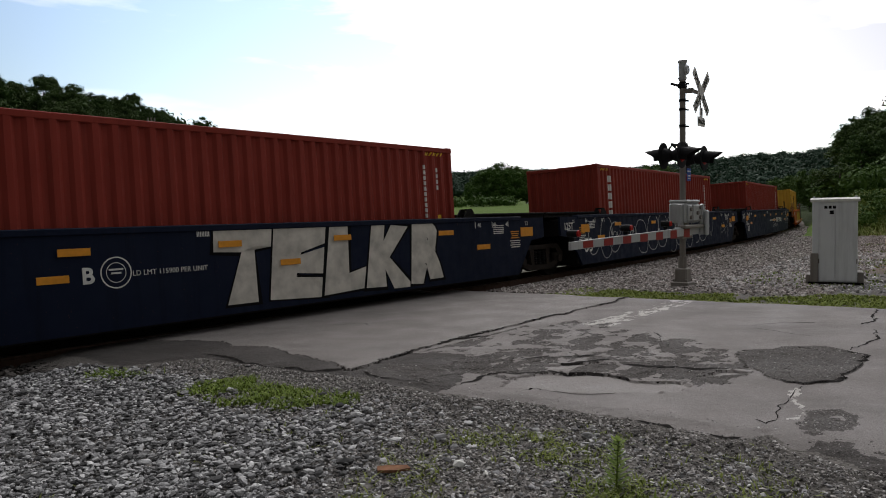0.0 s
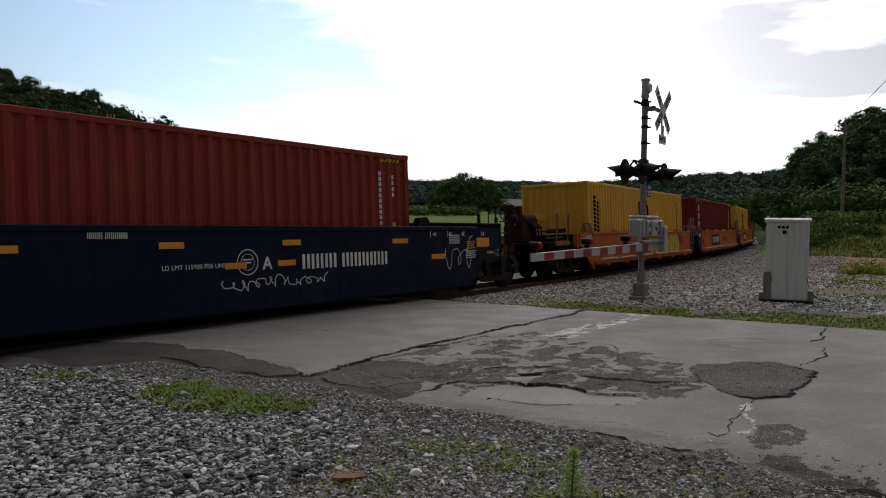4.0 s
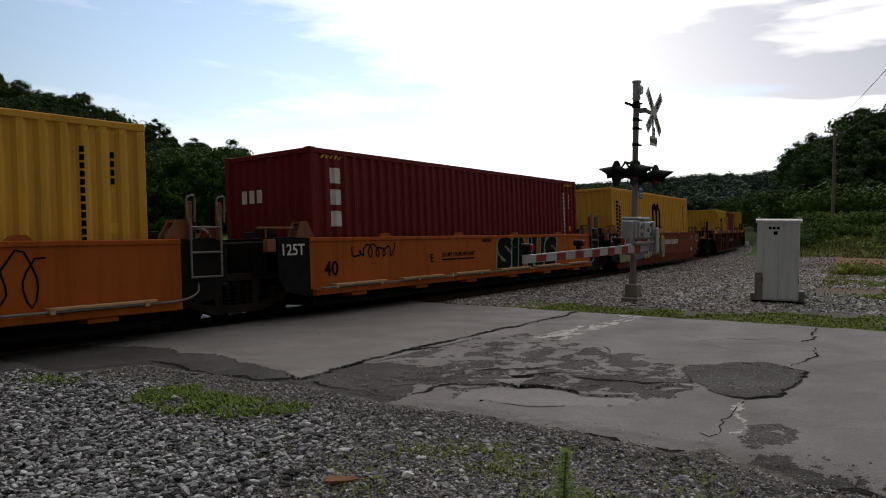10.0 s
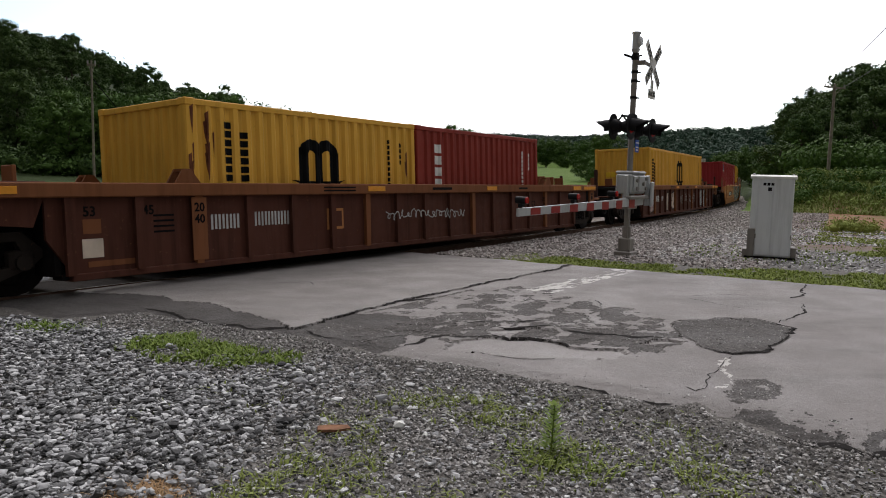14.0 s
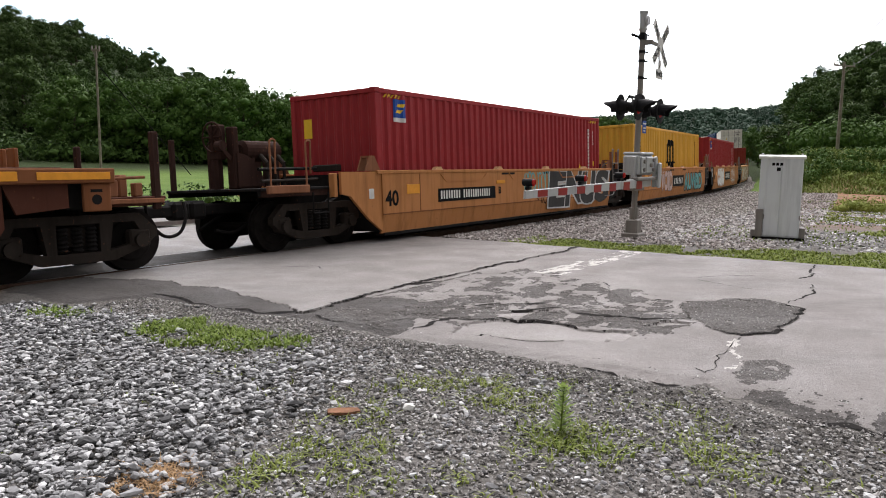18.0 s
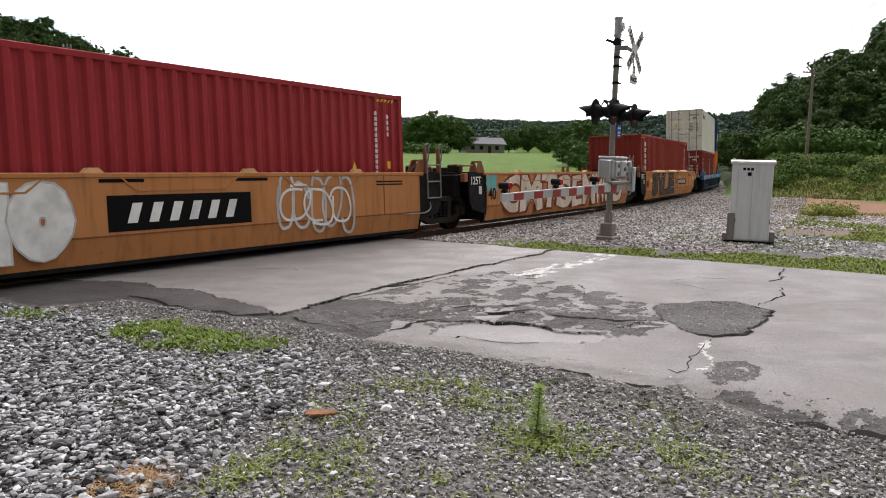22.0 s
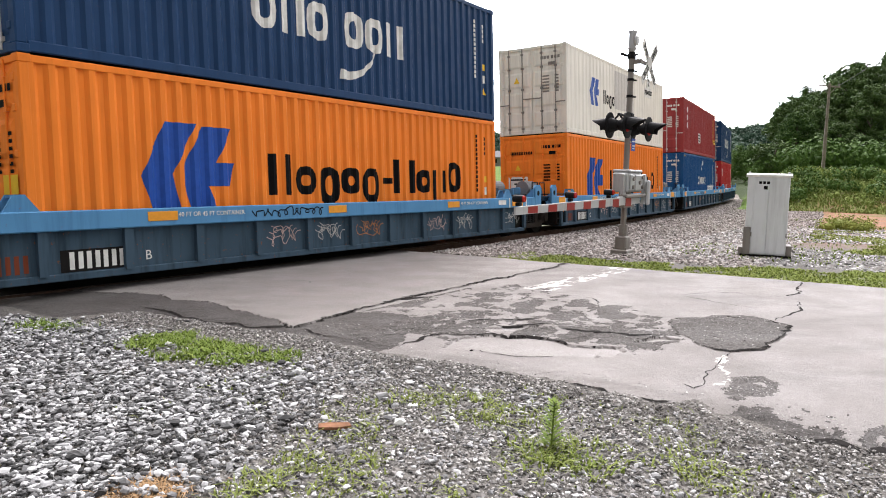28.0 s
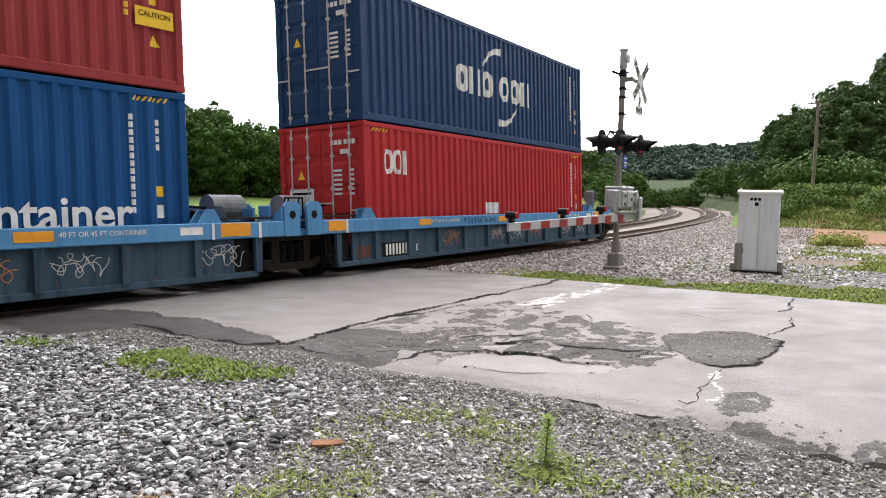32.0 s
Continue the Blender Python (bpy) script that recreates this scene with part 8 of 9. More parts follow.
def line_dist(pts, x, y):
    d = np.full(x.shape, 9.0)
    for (x0, y0), (x1, y1) in zip(pts, pts[1:]):
        q = np.clip(((x - x0) * (x1 - x0) + (y - y0) * (y1 - y0)) / ((x1 - x0) ** 2 + (y1 - y0) ** 2 + 1e-12), 0, 1)
        d = np.minimum(d, np.hypot(x - x0 - q * (x1 - x0), y - y0 - q * (y1 - y0)))
    return d


OVERLAY = [(-2.05, -0.6), (-1.75, 0.2), (-1.45, 0.8), (-1.36, 0.93), (-1.59, 1.63), (-1.46, 2.13), (-1.59, 2.95), (-1.75, 3.5), (-1.9, 3.99), (-0.74, 3.9), (0.45, 3.86), (1.83, 3.84), (4.05, 3.94), (9.75, 3.86), (9.85, -0.6)]
DARK_EDGE = [(-4.5, -0.6), (-2.2, -0.6), (-1.7, -0.6), (-1.2, 0.8), (-1.4, 2.88), (-1.7, 3.95), (-1.23, 3.84), (-0.93, 3.86), (-0.57, 4.35), (-0.7, 4.77), (-1.27, 4.69), (-1.39, 5.18), (-2.02, 5.4), (-4.0, 4.6), (-4.5, 1.4)]
BROKEN = [(-1.98, 5.39), (-1.85, 4.2), (-1.18, 4.1), (-0.4, 4.6), (-0.4, 5.33), (0.1, 6.02), (-0.1, 6.39), (0.05, 6.92), (0.39, 7.39), (0.04, 7.55), (-0.56, 7.61), (-1.0, 7.43), (-0.64, 7.28), (-0.88, 6.71), (-0.91, 6.1), (-1.29, 5.44)]
SCUFFED = [(-1.6, 4.0), (-1.4, 5.6), (-0.8, 6.7), (0.1, 7.5), (1.2, 7.0), (1.5, 6.0), (2.4, 5.0), (2.0, 4.0)]
PALE = [(-1.52, 5.74), (-0.98, 5.9), (-0.84, 6.25), (-0.84, 6.54), (-0.94, 6.79), (-0.81, 7.06), (-0.72, 7.28), (-1.0, 7.35), (-1.13, 7.31), (-1.3, 6.9), (-1.57, 6.57), (-1.64, 6.19), (-1.68, 5.84)]
PALE_BITS = ([(-0.64, 5.68), (-0.48, 5.93), (-0.19, 6.19), (-0.52, 6.12), (-0.82, 5.84)], [(-0.1, 7.27), (-0.02, 7.53), (-0.15, 7.57), (-0.48, 7.3)])
ROUND = [(1.06, 7.23), (1.48, 7.48), (1.74, 7.93), (1.42, 8.37), (0.58, 8.42), (0.0, 8.36), (-0.35, 8.17), (-0.34, 8.02), (-0.14, 7.81), (0.2, 7.47), (0.59, 7.3)]
GRAVELLY = [(-1.18, 8.3), (-1.02, 8.53), (-1.22, 8.75), (-1.62, 8.75), (-1.86, 8.52), (-1.63, 8.35)]
DAMP = [(-2.0, 8.55), (-1.73, 8.84), (-1.69, 9.12), (-1.69, 9.6), (-1.85, 11.5), (-2.6, 11.5), (-2.6, 8.6)]
# cracks, and dark ribbons painting the shade of broken lips: a bent line and its width
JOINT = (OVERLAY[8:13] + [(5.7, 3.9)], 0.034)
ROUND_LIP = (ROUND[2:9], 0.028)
LIPS = [
    ([(-2.04, 5.44), (-1.68, 5.51), (-1.29, 5.44), (-1.21, 5.6), (-1.0, 5.81), (-0.88, 5.84), (-0.91, 6.1), (-0.79, 6.23), (-0.77, 6.5)], 0.030),
    ([(-0.77, 6.5), (-0.88, 6.71), (-0.84, 6.93), (-0.72, 7.02), (-0.74, 7.17), (-0.61, 7.28)], 0.05),
    ([(-0.25, 6.43), (-0.31, 6.71), (-0.15, 6.83), (-0.19, 6.97), (-0.09, 7.18), (0.0, 7.27), (0.07, 7.51)], 0.045),
    ([(-2.16, 1.56), (-2.15, 2.23), (-2.16, 2.96), (-2.12, 3.57), (-1.89, 3.93)], 0.05),
    ([(-1.94, 4.06), (-1.97, 4.51), (-2.01, 4.92), (-2.04, 5.44)], 0.03),
]
SPLITS = [
    ([(-0.56, 5.29), (-0.35, 5.43), (-0.17, 5.58), (-0.14, 5.75), (0.07, 6.0)], 0.04),
    ([(-0.52, 5.64), (-0.48, 5.86), (-0.26, 6.03), (-0.14, 6.21)], 0.028),
    ([(5.46, 8.01), (4.27, 8.09), (3.62, 8.06)], 0.03),
    ([(3.35, 8.26), (2.47, 8.34), (2.03, 8.23), (1.59, 8.2)], 0.026),
    ([(-0.41, 8.11), (-0.76, 8.09), (-1.17, 8.15), (-1.54, 8.21), (-1.75, 8.17), (-1.65, 8.04)], 0.016),
    ([(1.9, 5.92), (1.28, 6.2), (0.97, 6.44)], 0.016),
    ([(2.98, 6.84), (3.46, 7.08), (3.62, 7.51)], 0.02),
    ([(2.83, 6.88), (2.43, 7.53), (2.4, 7.88)], 0.014),
    ([(0.19, 3.79), (0.43, 3.9), (0.61, 4.0)], 0.07),
]
EDGES = [
    ([(-2.1, 7.25), (-2.11, 7.49), (-2.16, 7.61)], 0.03),
    ([(-2.2, 7.88), (-2.2, 8.01), (-2.08, 8.14)], 0.025),
    ([(-2.32, 8.82), (-2.37, 8.99), (-2.32, 9.15), (-2.38, 9.27), (-2.35, 9.44), (-2.4, 9.9), (-2.38, 10.8)], 0.05),
    ([(-1.66, 5.96), (-1.71, 6.29), (-1.68, 6.63), (-1.4, 6.83)], 0.012),
    ([(0.4, 1.2), (0.7, 1.6), (0.6, 1.9)], 0.014),
]
FILLER = [(-0.5, 8.17), (-0.9, 8.17), (-1.3, 8.28), (-1.5, 8.28)]
CELL = 0.018


def road_edge(n):
    """Where the asphalt ends on the gravel side."""
    return -2.08 - 0.09 * sm(4.0, 3.4, n) - 0.85 * sm(1.8, 1.25, n) + 0.04 * np.sin(n * 2.1) + 0.2 * sm(0.2, 0.0, np.abs(n - 8.25)) - 0.24 * sm(8.3, 9.0, n)


def warped(s, n):
    """The ragged run of every layer's edge."""
    return s + 0.10 * fbm(s * 2.3, n * 2.3, 1.0) + 0.03 * vnoise(s * 17, n * 17, 2.0), n + 0.10 * fbm(s * 2.3, n * 2.3, 3.0) + 0.03 * vnoise(s * 17, n * 17, 4.0)


def road_zone(s, n):
    """Layer number and height at each place of the road."""
    ws, wn_ = warped(s, n)
    zone = np.zeros(s.shape, int)
    h = 0.006 * fbm(s * 0.9, n * 0.9, 5.0) + 0.0015 * vnoise(s * 30, n * 30, 6.0)
    rub = 0.007 * fbm(s * 9, n * 9, 7.0, 3)

    def put(m, k, dz, r=0.0):
        zone[m] = k
        h[m] += dz + r * rub[m]

    over = inside(OVERLAY, ws, wn_)
    put(over, 1, 0.0)
    h[over] += 0.003 + 0.013 * sm(3.5, 3.9, n[over])
    put(inside(DARK_EDGE, ws, wn_) & (zone == 0), 2, -0.006, 0.7)
    worn = inside(SCUFFED, s + 0.5 * fbm(s * 1.3, n * 1.3, 8.0), n) & (fbm(s * 2.2 + 5, n * 5.5, 9.0) > 0.14) & (zone == 0)
    put(worn, 3, -0.007, 0.8)
    br = inside(BROKEN, ws, wn_) & (zone != 1)
    put(br & (fbm(s * 2.6, n * 4.5, 11.0) > -0.12), 3, 0.004, 1.2)
    fine = inside(SCUFFED, s + 0.6 * fbm(s * 1.7, n * 1.7, 42.0), n) & (fbm(s * 5, n * 5, 40.0) + 0.6 * fbm(s * 15, n * 15, 41.0, 2) > 0.30) & (zone == 0)
    put(fine, 3, -0.006, 0.8)
    pale = inside(PALE, ws, wn_) | inside(PALE_BITS[0], ws, wn_) | inside(PALE_BITS[1], ws, wn_)
    h[pale] = -0.022 + 0.001 * vnoise(s[pale] * 20, n[pale] * 20, 6.0)
    zone[pale] = 4
    put(inside(ROUND, ws, wn_) & (fbm(s * 4, n * 4, 12.0) > -0.62), 5, 0.012, 0.9)
    put(inside(GRAVELLY, ws + 0.06 * fbm(s * 6, n * 6, 19.0), wn_) & (fbm(s * 7, n * 7, 13.0) > -0.35), 6, -0.005, 1.2)
    put(inside(DAMP, ws, wn_) & (fbm(s * 4, n * 7, 18.0) + 0.5 * vnoise(s * 19, n * 19, 43.0) > (s + 2.0) * 2.6), 7, -0.004, 1.2)
    stop = (s > 2.1) & (s < 5.5) & (n > 4.64 + 0.02 * s) & (n < 5.1 + 0.02 * s)
    put(stop & (fbm(s * 5, n * 11, 14.0) + 0.35 * vnoise(s * 26, n * 40, 15.0) > 0.13), 8, 0.0025)
    put((line_dist(FILLER, ws, wn_) < 0.022 + 0.022 * vnoise(s * 8, n * 8, 16.0)), 8, 0.004)
    out = road_edge(n) + 0.09 * fbm(s * 3, n * 3, 26.0) + 0.03 * vnoise(s * 14, n * 14, 27.0) - s
    h += np.where(out > -0.2, -0.028 * sm(-0.2, 0.05, out) - 0.045 * sm(0.0, 0.35, out), 0)
    sh = out > 0
    zone[sh] = 10
    far = s - (5.72 + 0.07 * fbm(n * 2, s * 2, 28.0))
    h += np.where(far > -0.2, -0.05 * sm(-0.2, 0.12, far), 0)
    zone[(out > 0.5) | (far > 0.12)] = -1
    return zone, h


gs, gn = np.arange(-4.2, 6.0, CELL), np.arange(-0.34, 11.5, CELL)
GS, GN = np.meshgrid(gs, gn, indexing="ij")
jr = np.random.default_rng(11)
GS, GN = GS + jr.uniform(-0.3, 0.3, GS.shape) * CELL, GN + jr.uniform(-0.3, 0.3, GS.shape) * CELL
VZ, VH = road_zone(GS, GN)
CZ, _ = road_zone((GS[:-1, :-1] + GS[1:, 1:]) / 2, (GN[:-1, :-1] + GN[1:, 1:]) / 2)
RP = np.stack([FACE0[0] + GS * DV[0] + GN * NV[0], FACE0[1] + GS * DV[1] + GN * NV[1], VH + yard_z(GN)], -1).reshape(-1, 3)
RI = np.arange(GS.size).reshape(GS.shape)
RQ = np.stack([RI[:-1, :-1], RI[1:, :-1], RI[1:, 1:], RI[:-1, 1:]], -1)
for k, name, mat, label in ((0, "worn_asphalt", M_ROAD, "worn grey asphalt"), (1, "overlay", M_ROADO, "smoother grey overlay beside the rails"),
                            (2, "dark_edge", M_ROADD, "dark crumbling road edge"), (3, "broken_surface", M_ROADB, "broken asphalt where the surface has gone"),
                            (4, "pale_strip", M_ROADL, "pale smooth strip of asphalt"), (5, "round_patch", M_ROADB, "rough dark round patch"),
                            (6, "gravel_patch", M_ROADB, "gravelly dark patch"), (7, "damp_edge", M_ROADD, "dark damp road edge"),
                            (8, "stop_line", M_ROADW, "worn white stop line and filler"),
                            (10, "shoulder", M_GROUND, "gravelly shoulder of the road")):
    q = RQ[CZ == k]
    used, inv = np.unique(q, return_inverse=True)
    me = bpy.data.meshes.new(name)
    me.vertices.add(len(used))
    me.vertices.foreach_set("co", RP[used].ravel())
    me.loops.add(q.size)
    me.loops.foreach_set("vertex_index", inv.ravel().astype(np.int32))
    me.polygons.add(len(q))
    me.polygons.foreach_set("loop_start", np.arange(0, q.size, 4, dtype=np.int32))
    me.update(calc_edges=True)
    me.polygons.foreach_set("use_smooth", np.full(len(q), k in (0, 1, 4), bool))
    ob = tagged(part(name, me, mat, road), label)
    if k == 8:
        tagged(ob, label, kind="stuff")



def crack_shade_line(pts, width, k, edge=False):
    """A ragged dark ribbon along a bent line, for cracks and painted shade of layer edges; it hugs the road's surface.
    """
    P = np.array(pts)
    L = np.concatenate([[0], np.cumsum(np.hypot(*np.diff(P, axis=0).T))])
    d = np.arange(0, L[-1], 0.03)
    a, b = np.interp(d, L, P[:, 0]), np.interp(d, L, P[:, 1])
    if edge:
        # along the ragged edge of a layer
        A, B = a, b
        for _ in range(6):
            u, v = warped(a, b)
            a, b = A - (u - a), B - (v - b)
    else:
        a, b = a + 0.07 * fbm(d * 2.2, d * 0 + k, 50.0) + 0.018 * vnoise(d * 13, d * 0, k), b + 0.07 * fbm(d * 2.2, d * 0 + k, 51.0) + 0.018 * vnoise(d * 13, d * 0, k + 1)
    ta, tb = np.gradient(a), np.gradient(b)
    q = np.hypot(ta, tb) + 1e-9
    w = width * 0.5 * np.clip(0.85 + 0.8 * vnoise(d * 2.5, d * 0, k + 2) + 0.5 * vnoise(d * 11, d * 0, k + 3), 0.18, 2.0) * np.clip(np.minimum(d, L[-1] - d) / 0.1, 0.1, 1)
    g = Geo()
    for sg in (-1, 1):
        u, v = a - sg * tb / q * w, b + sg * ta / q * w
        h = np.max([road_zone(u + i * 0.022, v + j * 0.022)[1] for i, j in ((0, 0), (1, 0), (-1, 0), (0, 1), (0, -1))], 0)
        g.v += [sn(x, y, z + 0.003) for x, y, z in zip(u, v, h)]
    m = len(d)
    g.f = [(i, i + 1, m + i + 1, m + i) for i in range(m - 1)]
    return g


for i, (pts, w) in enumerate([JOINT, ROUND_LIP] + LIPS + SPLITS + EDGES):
    tagged(part("crack", crack_shade_line(pts, w, 70.0 + i, i < 2), M_CRACK, road, fix=False), "dark ragged ribbon drawing the asphalt's cracks and shaded lips")

# ---- loose stones ----
ICO = bmesh.new()
bmesh.ops.create_icosphere(ICO, subdivisions=1, radius=1.0)
ICO_V = np.array([v.co for v in ICO.verts])
ICO_F = np.array([[v.index for v in f.verts] for f in ICO.faces])
ICO.free()
OCT_V = np.array([(1, 0, 0), (-1, 0, 0), (0, 1, 0), (0, -1, 0), (0, 0, 1), (0, 0, -1)], float)
OCT_F = np.array([(0, 2, 4), (2, 1, 4), (1, 3, 4), (3, 0, 4), (2, 0, 5), (1, 2, 5), (3, 1, 5), (0, 3, 5)])
RNG = np.random.default_rng(7)


def stones(name, s, n, z, size, mat, label, coarse=True, flat=0.62):
    """A scatter of angular stones as one mesh."""
    V, F = (ICO_V, ICO_F) if coarse else (OCT_V, OCT_F)
    k, m = len(s), len(V)
    jit = V[None] * RNG.uniform(0.62, 1.15, (k, m, 1)) + RNG.normal(0, 0.09, (k, m, 3))
    jit *= np.stack([RNG.uniform(0.85, 1.6, k), RNG.uniform(0.65, 1.0, k), RNG.uniform(flat * 0.8, flat * 1.2, k)], 1)[:, None]
    q = RNG.uniform(0, 2 * np.pi, k)
    tilt = RNG.normal(0, 0.35, k)
    c, w = np.cos(q)[:, None], np.sin(q)[:, None]
    ct, st = np.cos(tilt)[:, None], np.sin(tilt)[:, None]
    x, y, zz = jit[..., 0], jit[..., 1], jit[..., 2]
    y, zz = y * ct - zz * st, y * st + zz * ct
    x, y = x * c - y * w, x * w + y * c
    P = FACE0[None] + s[:, None] * DV[None] + n[:, None] * NV[None]
    verts = np.stack([x * size[:, None] + P[:, :1], y * size[:, None] + P[:, 1:], zz * size[:, None] + (z + yard_z(n))[:, None]], -1).reshape(-1, 3)
    faces = (F[None] + (np.arange(k) * m)[:, None, None]).reshape(-1, 3)
    me = bpy.data.meshes.new(name)
    me.vertices.add(len(verts))
    me.vertices.foreach_set("co", verts.ravel())
    me.loops.add(faces.size)
    me.loops.foreach_set("vertex_index", faces.ravel().astype(np.int32))
    me.polygons.add(len(faces))
    me.polygons.foreach_set("loop_start", np.arange(0, faces.size, 3, dtype=np.int32))
    me.update(calc_edges=True)
    me.polygons.foreach_set("use_smooth", np.zeros(len(faces), bool))
    me.materials.append(mat)
    return tagged(new(name, me), label, "gravel", kind="stuff")


def spread(k, s0, s1, n0, n1):
    return RNG.uniform(s0, s1, k), RNG.uniform(n0, n1, k)


def lumpy(s, n, f, k):
    return np.array([noise.noise((a * f, b * f, k)) for a, b in zip(s, n)])


# coarse limestone on the camera's side of the track, thinning towards the road
s, n = spread(72000, -10.5, -2.3, 0.75, 7.4)
edge = np.clip((-2.75 - s) / 0.7, 0, 1) * np.clip((6.5 + 0.4 * (-s - 4.4) - n) / 0.9, 0, 1)
keep = RNG.random(len(s)) < np.clip(edge * 1.3 + 0.45 * fbm(s * 1.1, n * 1.1, 2.0) - 0.12, 0.02, 1)
keep &= s < road_edge(n) - 0.12
keep &= ~((s > -3.5) & (n > 3.1) & (n < 4.9) & (RNG.random(len(s)) < 0.85))
s, n = s[keep], n[keep]
stones("limestone_gravel", s, n, RNG.uniform(-0.075, -0.012, len(s)) + 0.03 * fbm(s * 0.7, n * 0.7, 5.0), RNG.gamma(5.0, 0.0030, len(s)) + 0.006, M_STONE, "coarse angular grey limestone gravel", flat=0.52)
# fine gravel by the road and in front of the camera, heaped against the asphalt
s, n = spread(125000, -7.4, -1.75, 1.6, 10.8)
heap = sm(0.55, 0.1, road_edge(n) - s)
keep = (RNG.random(len(s)) < np.clip(0.8 + 0.6 * fbm(s * 0.9, n * 0.9, 8.0), 0.3, 1)) & (s < road_edge(n) - 0.05 + 0.12 * fbm(s * 3, n * 3, 30.0))
s, n, heap = s[keep], n[keep], heap[keep]
stones("fine_gravel", s, n, RNG.uniform(-0.068, -0.054, len(s)) + 0.035 * heap, RNG.gamma(4.0, 0.0019, len(s)) + 0.004, M_FINE, "fine brownish grey gravel", False)
s, n = spread(13000, -7.4, -2.1, 4.2, 10.8)
s, n = s[s < road_edge(n) - 0.1], n[s < road_edge(n) - 0.1]
stones("scattered_stones", s, n, RNG.uniform(-0.064, -0.05, len(s)), RNG.gamma(3.0, 0.0029, len(s)) + 0.004, M_STONE, "loose grey stones scattered on fine gravel", flat=0.5)
# crumbs on the road's edges and patches
s, n = spread(15000, -2.5, 1.9, 3.9, 10.0)
z = road_zone(s, n)
keep = ((s < -1.8) & (RNG.random(len(s)) < 0.4)) | (np.isin(z[0], (3, 5)) & (RNG.random(len(s)) < 0.45)) | np.isin(z[0], (6, 7))
s, n, z = s[keep], n[keep], z[1][keep]
stones("asphalt_crumbs", s, n, z + 0.001, RNG.gamma(3.0, 0.0014, len(s)) + 0.002, M_FINE, "asphalt crumbs on the broken road", False)
# ballast beyond the road, by the track
s, n = 6.2 + 60 * RNG.random(60000) ** 1.7, RNG.uniform(-0.1, 7.0, 60000)
nn = n - s * s / (2 * RAD) * 0.9
keep = RNG.random(len(s)) < np.where(n > 2.7, np.clip((s - 7.2) / 1.0, 0, 1), 1)
s, nn = s[keep], nn[keep]
stones("ballast_stones", s, nn, np.where(n[keep] < 0.3, -0.13, -0.07) + RNG.uniform(-0.02, 0.02, len(s)), RNG.gamma(9.0, 0.0031, len(s)) + 0.012, M_BALLAST, "tan grey ballast stones beside the track", False)
s, n = spread(15000, 8.4, 23.0, 4.0, 17.0)
keep = (lumpy(s, n, 0.25, 6.0) > -0.25)
s, n = s[keep], n[keep]
stones("pale_gravel", s, n, RNG.uniform(-0.085, -0.05, len(s)), RNG.gamma(8.0, 0.0042, len(s)) + 0.012, M_PALE, "pale gravel of the yard behind the cabinet", False)
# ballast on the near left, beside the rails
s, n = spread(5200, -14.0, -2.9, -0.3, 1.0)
stones("ballast_stones", s, n, RNG.uniform(-0.16, -0.08, len(s)), RNG.gamma(9.0, 0.0032, len(s)) + 0.01, M_OILSHADE, "oily ballast stones beside the rail, darkened for the train's shade")

# one pale stone and a scrap of wood stand out
stones("pale_stone", np.array([-3.56, -3.6, -3.5]), np.array([6.71, 6.95, 6.5]), np.array([-0.045, -0.05, -0.05]), np.array([0.045, 0.025, 0.02]), M_MARKW, "single pale stones on the gravel")
chip = tagged(part("wood_scrap", Geo().slab_z([(-0.11, -0.03), (0.02, -0.045), (0.11, -0.02), (0.1, 0.03), (-0.03, 0.045), (-0.1, 0.035)], 0.0, 0.018), plain("brown_scrap", (0.25, 0.12, 0.065), 0.9, 0, 0.4, 20.0)), "brown scrap of wood on the gravel", "scrap")
chip.matrix_basis = Matrix.Translation(sn(-3.88, 6.41, -0.05)) @ pose(0, 0, 0, 4, 3, 20)


# ---- grass ----
def blades(name, s, n, z, h, mat, label, lean=0.5, width=0.006, world=False):
    """Thin bent blades as one mesh."""
    k = len(s)
    P = np.stack([s, n], 1) if world else FACE0[None] + s[:, None] * DV[None] + n[:, None] * NV[None]
    zz = z if world else z + yard_z(n)
    a = RNG.uniform(0, 2 * np.pi, k)
    d = np.stack([np.cos(a), np.sin(a)], 1)
    p = np.stack([-d[:, 1], d[:, 0]], 1) * (width * RNG.uniform(0.6, 1.5, k))[:, None]
    l = (h * RNG.uniform(0.1, lean, k))[:, None]
    V = np.zeros((k, 5, 3))
    V[:, 0, :2], V[:, 1, :2] = P - p, P + p
    V[:, 2, :2], V[:, 3, :2] = P + p * 0.7 + d * l * 0.4, P - p * 0.7 + d * l * 0.4
    V[:, 4, :2] = P + d * l * 1.5
    V[:, 0, 2] = V[:, 1, 2] = zz
    V[:, 2, 2] = V[:, 3, 2] = zz + h * 0.6
    V[:, 4, 2] = zz + h * RNG.uniform(0.8, 1.0, k)
    f4 = np.arange(k)[:, None] * 5 + np.array([[0, 1, 2, 3]])
    f3 = np.arange(k)[:, None] * 5 + np.array([[3, 2, 4]])
    loops = np.concatenate([f4, f3], 1).ravel()
    me = bpy.data.meshes.new(name)
    me.vertices.add(k * 5)
    me.vertices.foreach_set("co", V.ravel())
    me.loops.add(len(loops))
    me.loops.foreach_set("vertex_index", loops.astype(np.int32))
    me.polygons.add(2 * k)
    st = (np.arange(k)[:, None] * 7 + np.array([[0, 4]])).ravel()
    me.polygons.foreach_set("loop_start", st.astype(np.int32))
    me.update(calc_edges=True)
    me.materials.append(mat)
    return tagged(new(name, me), label, "grass", kind="stuff")


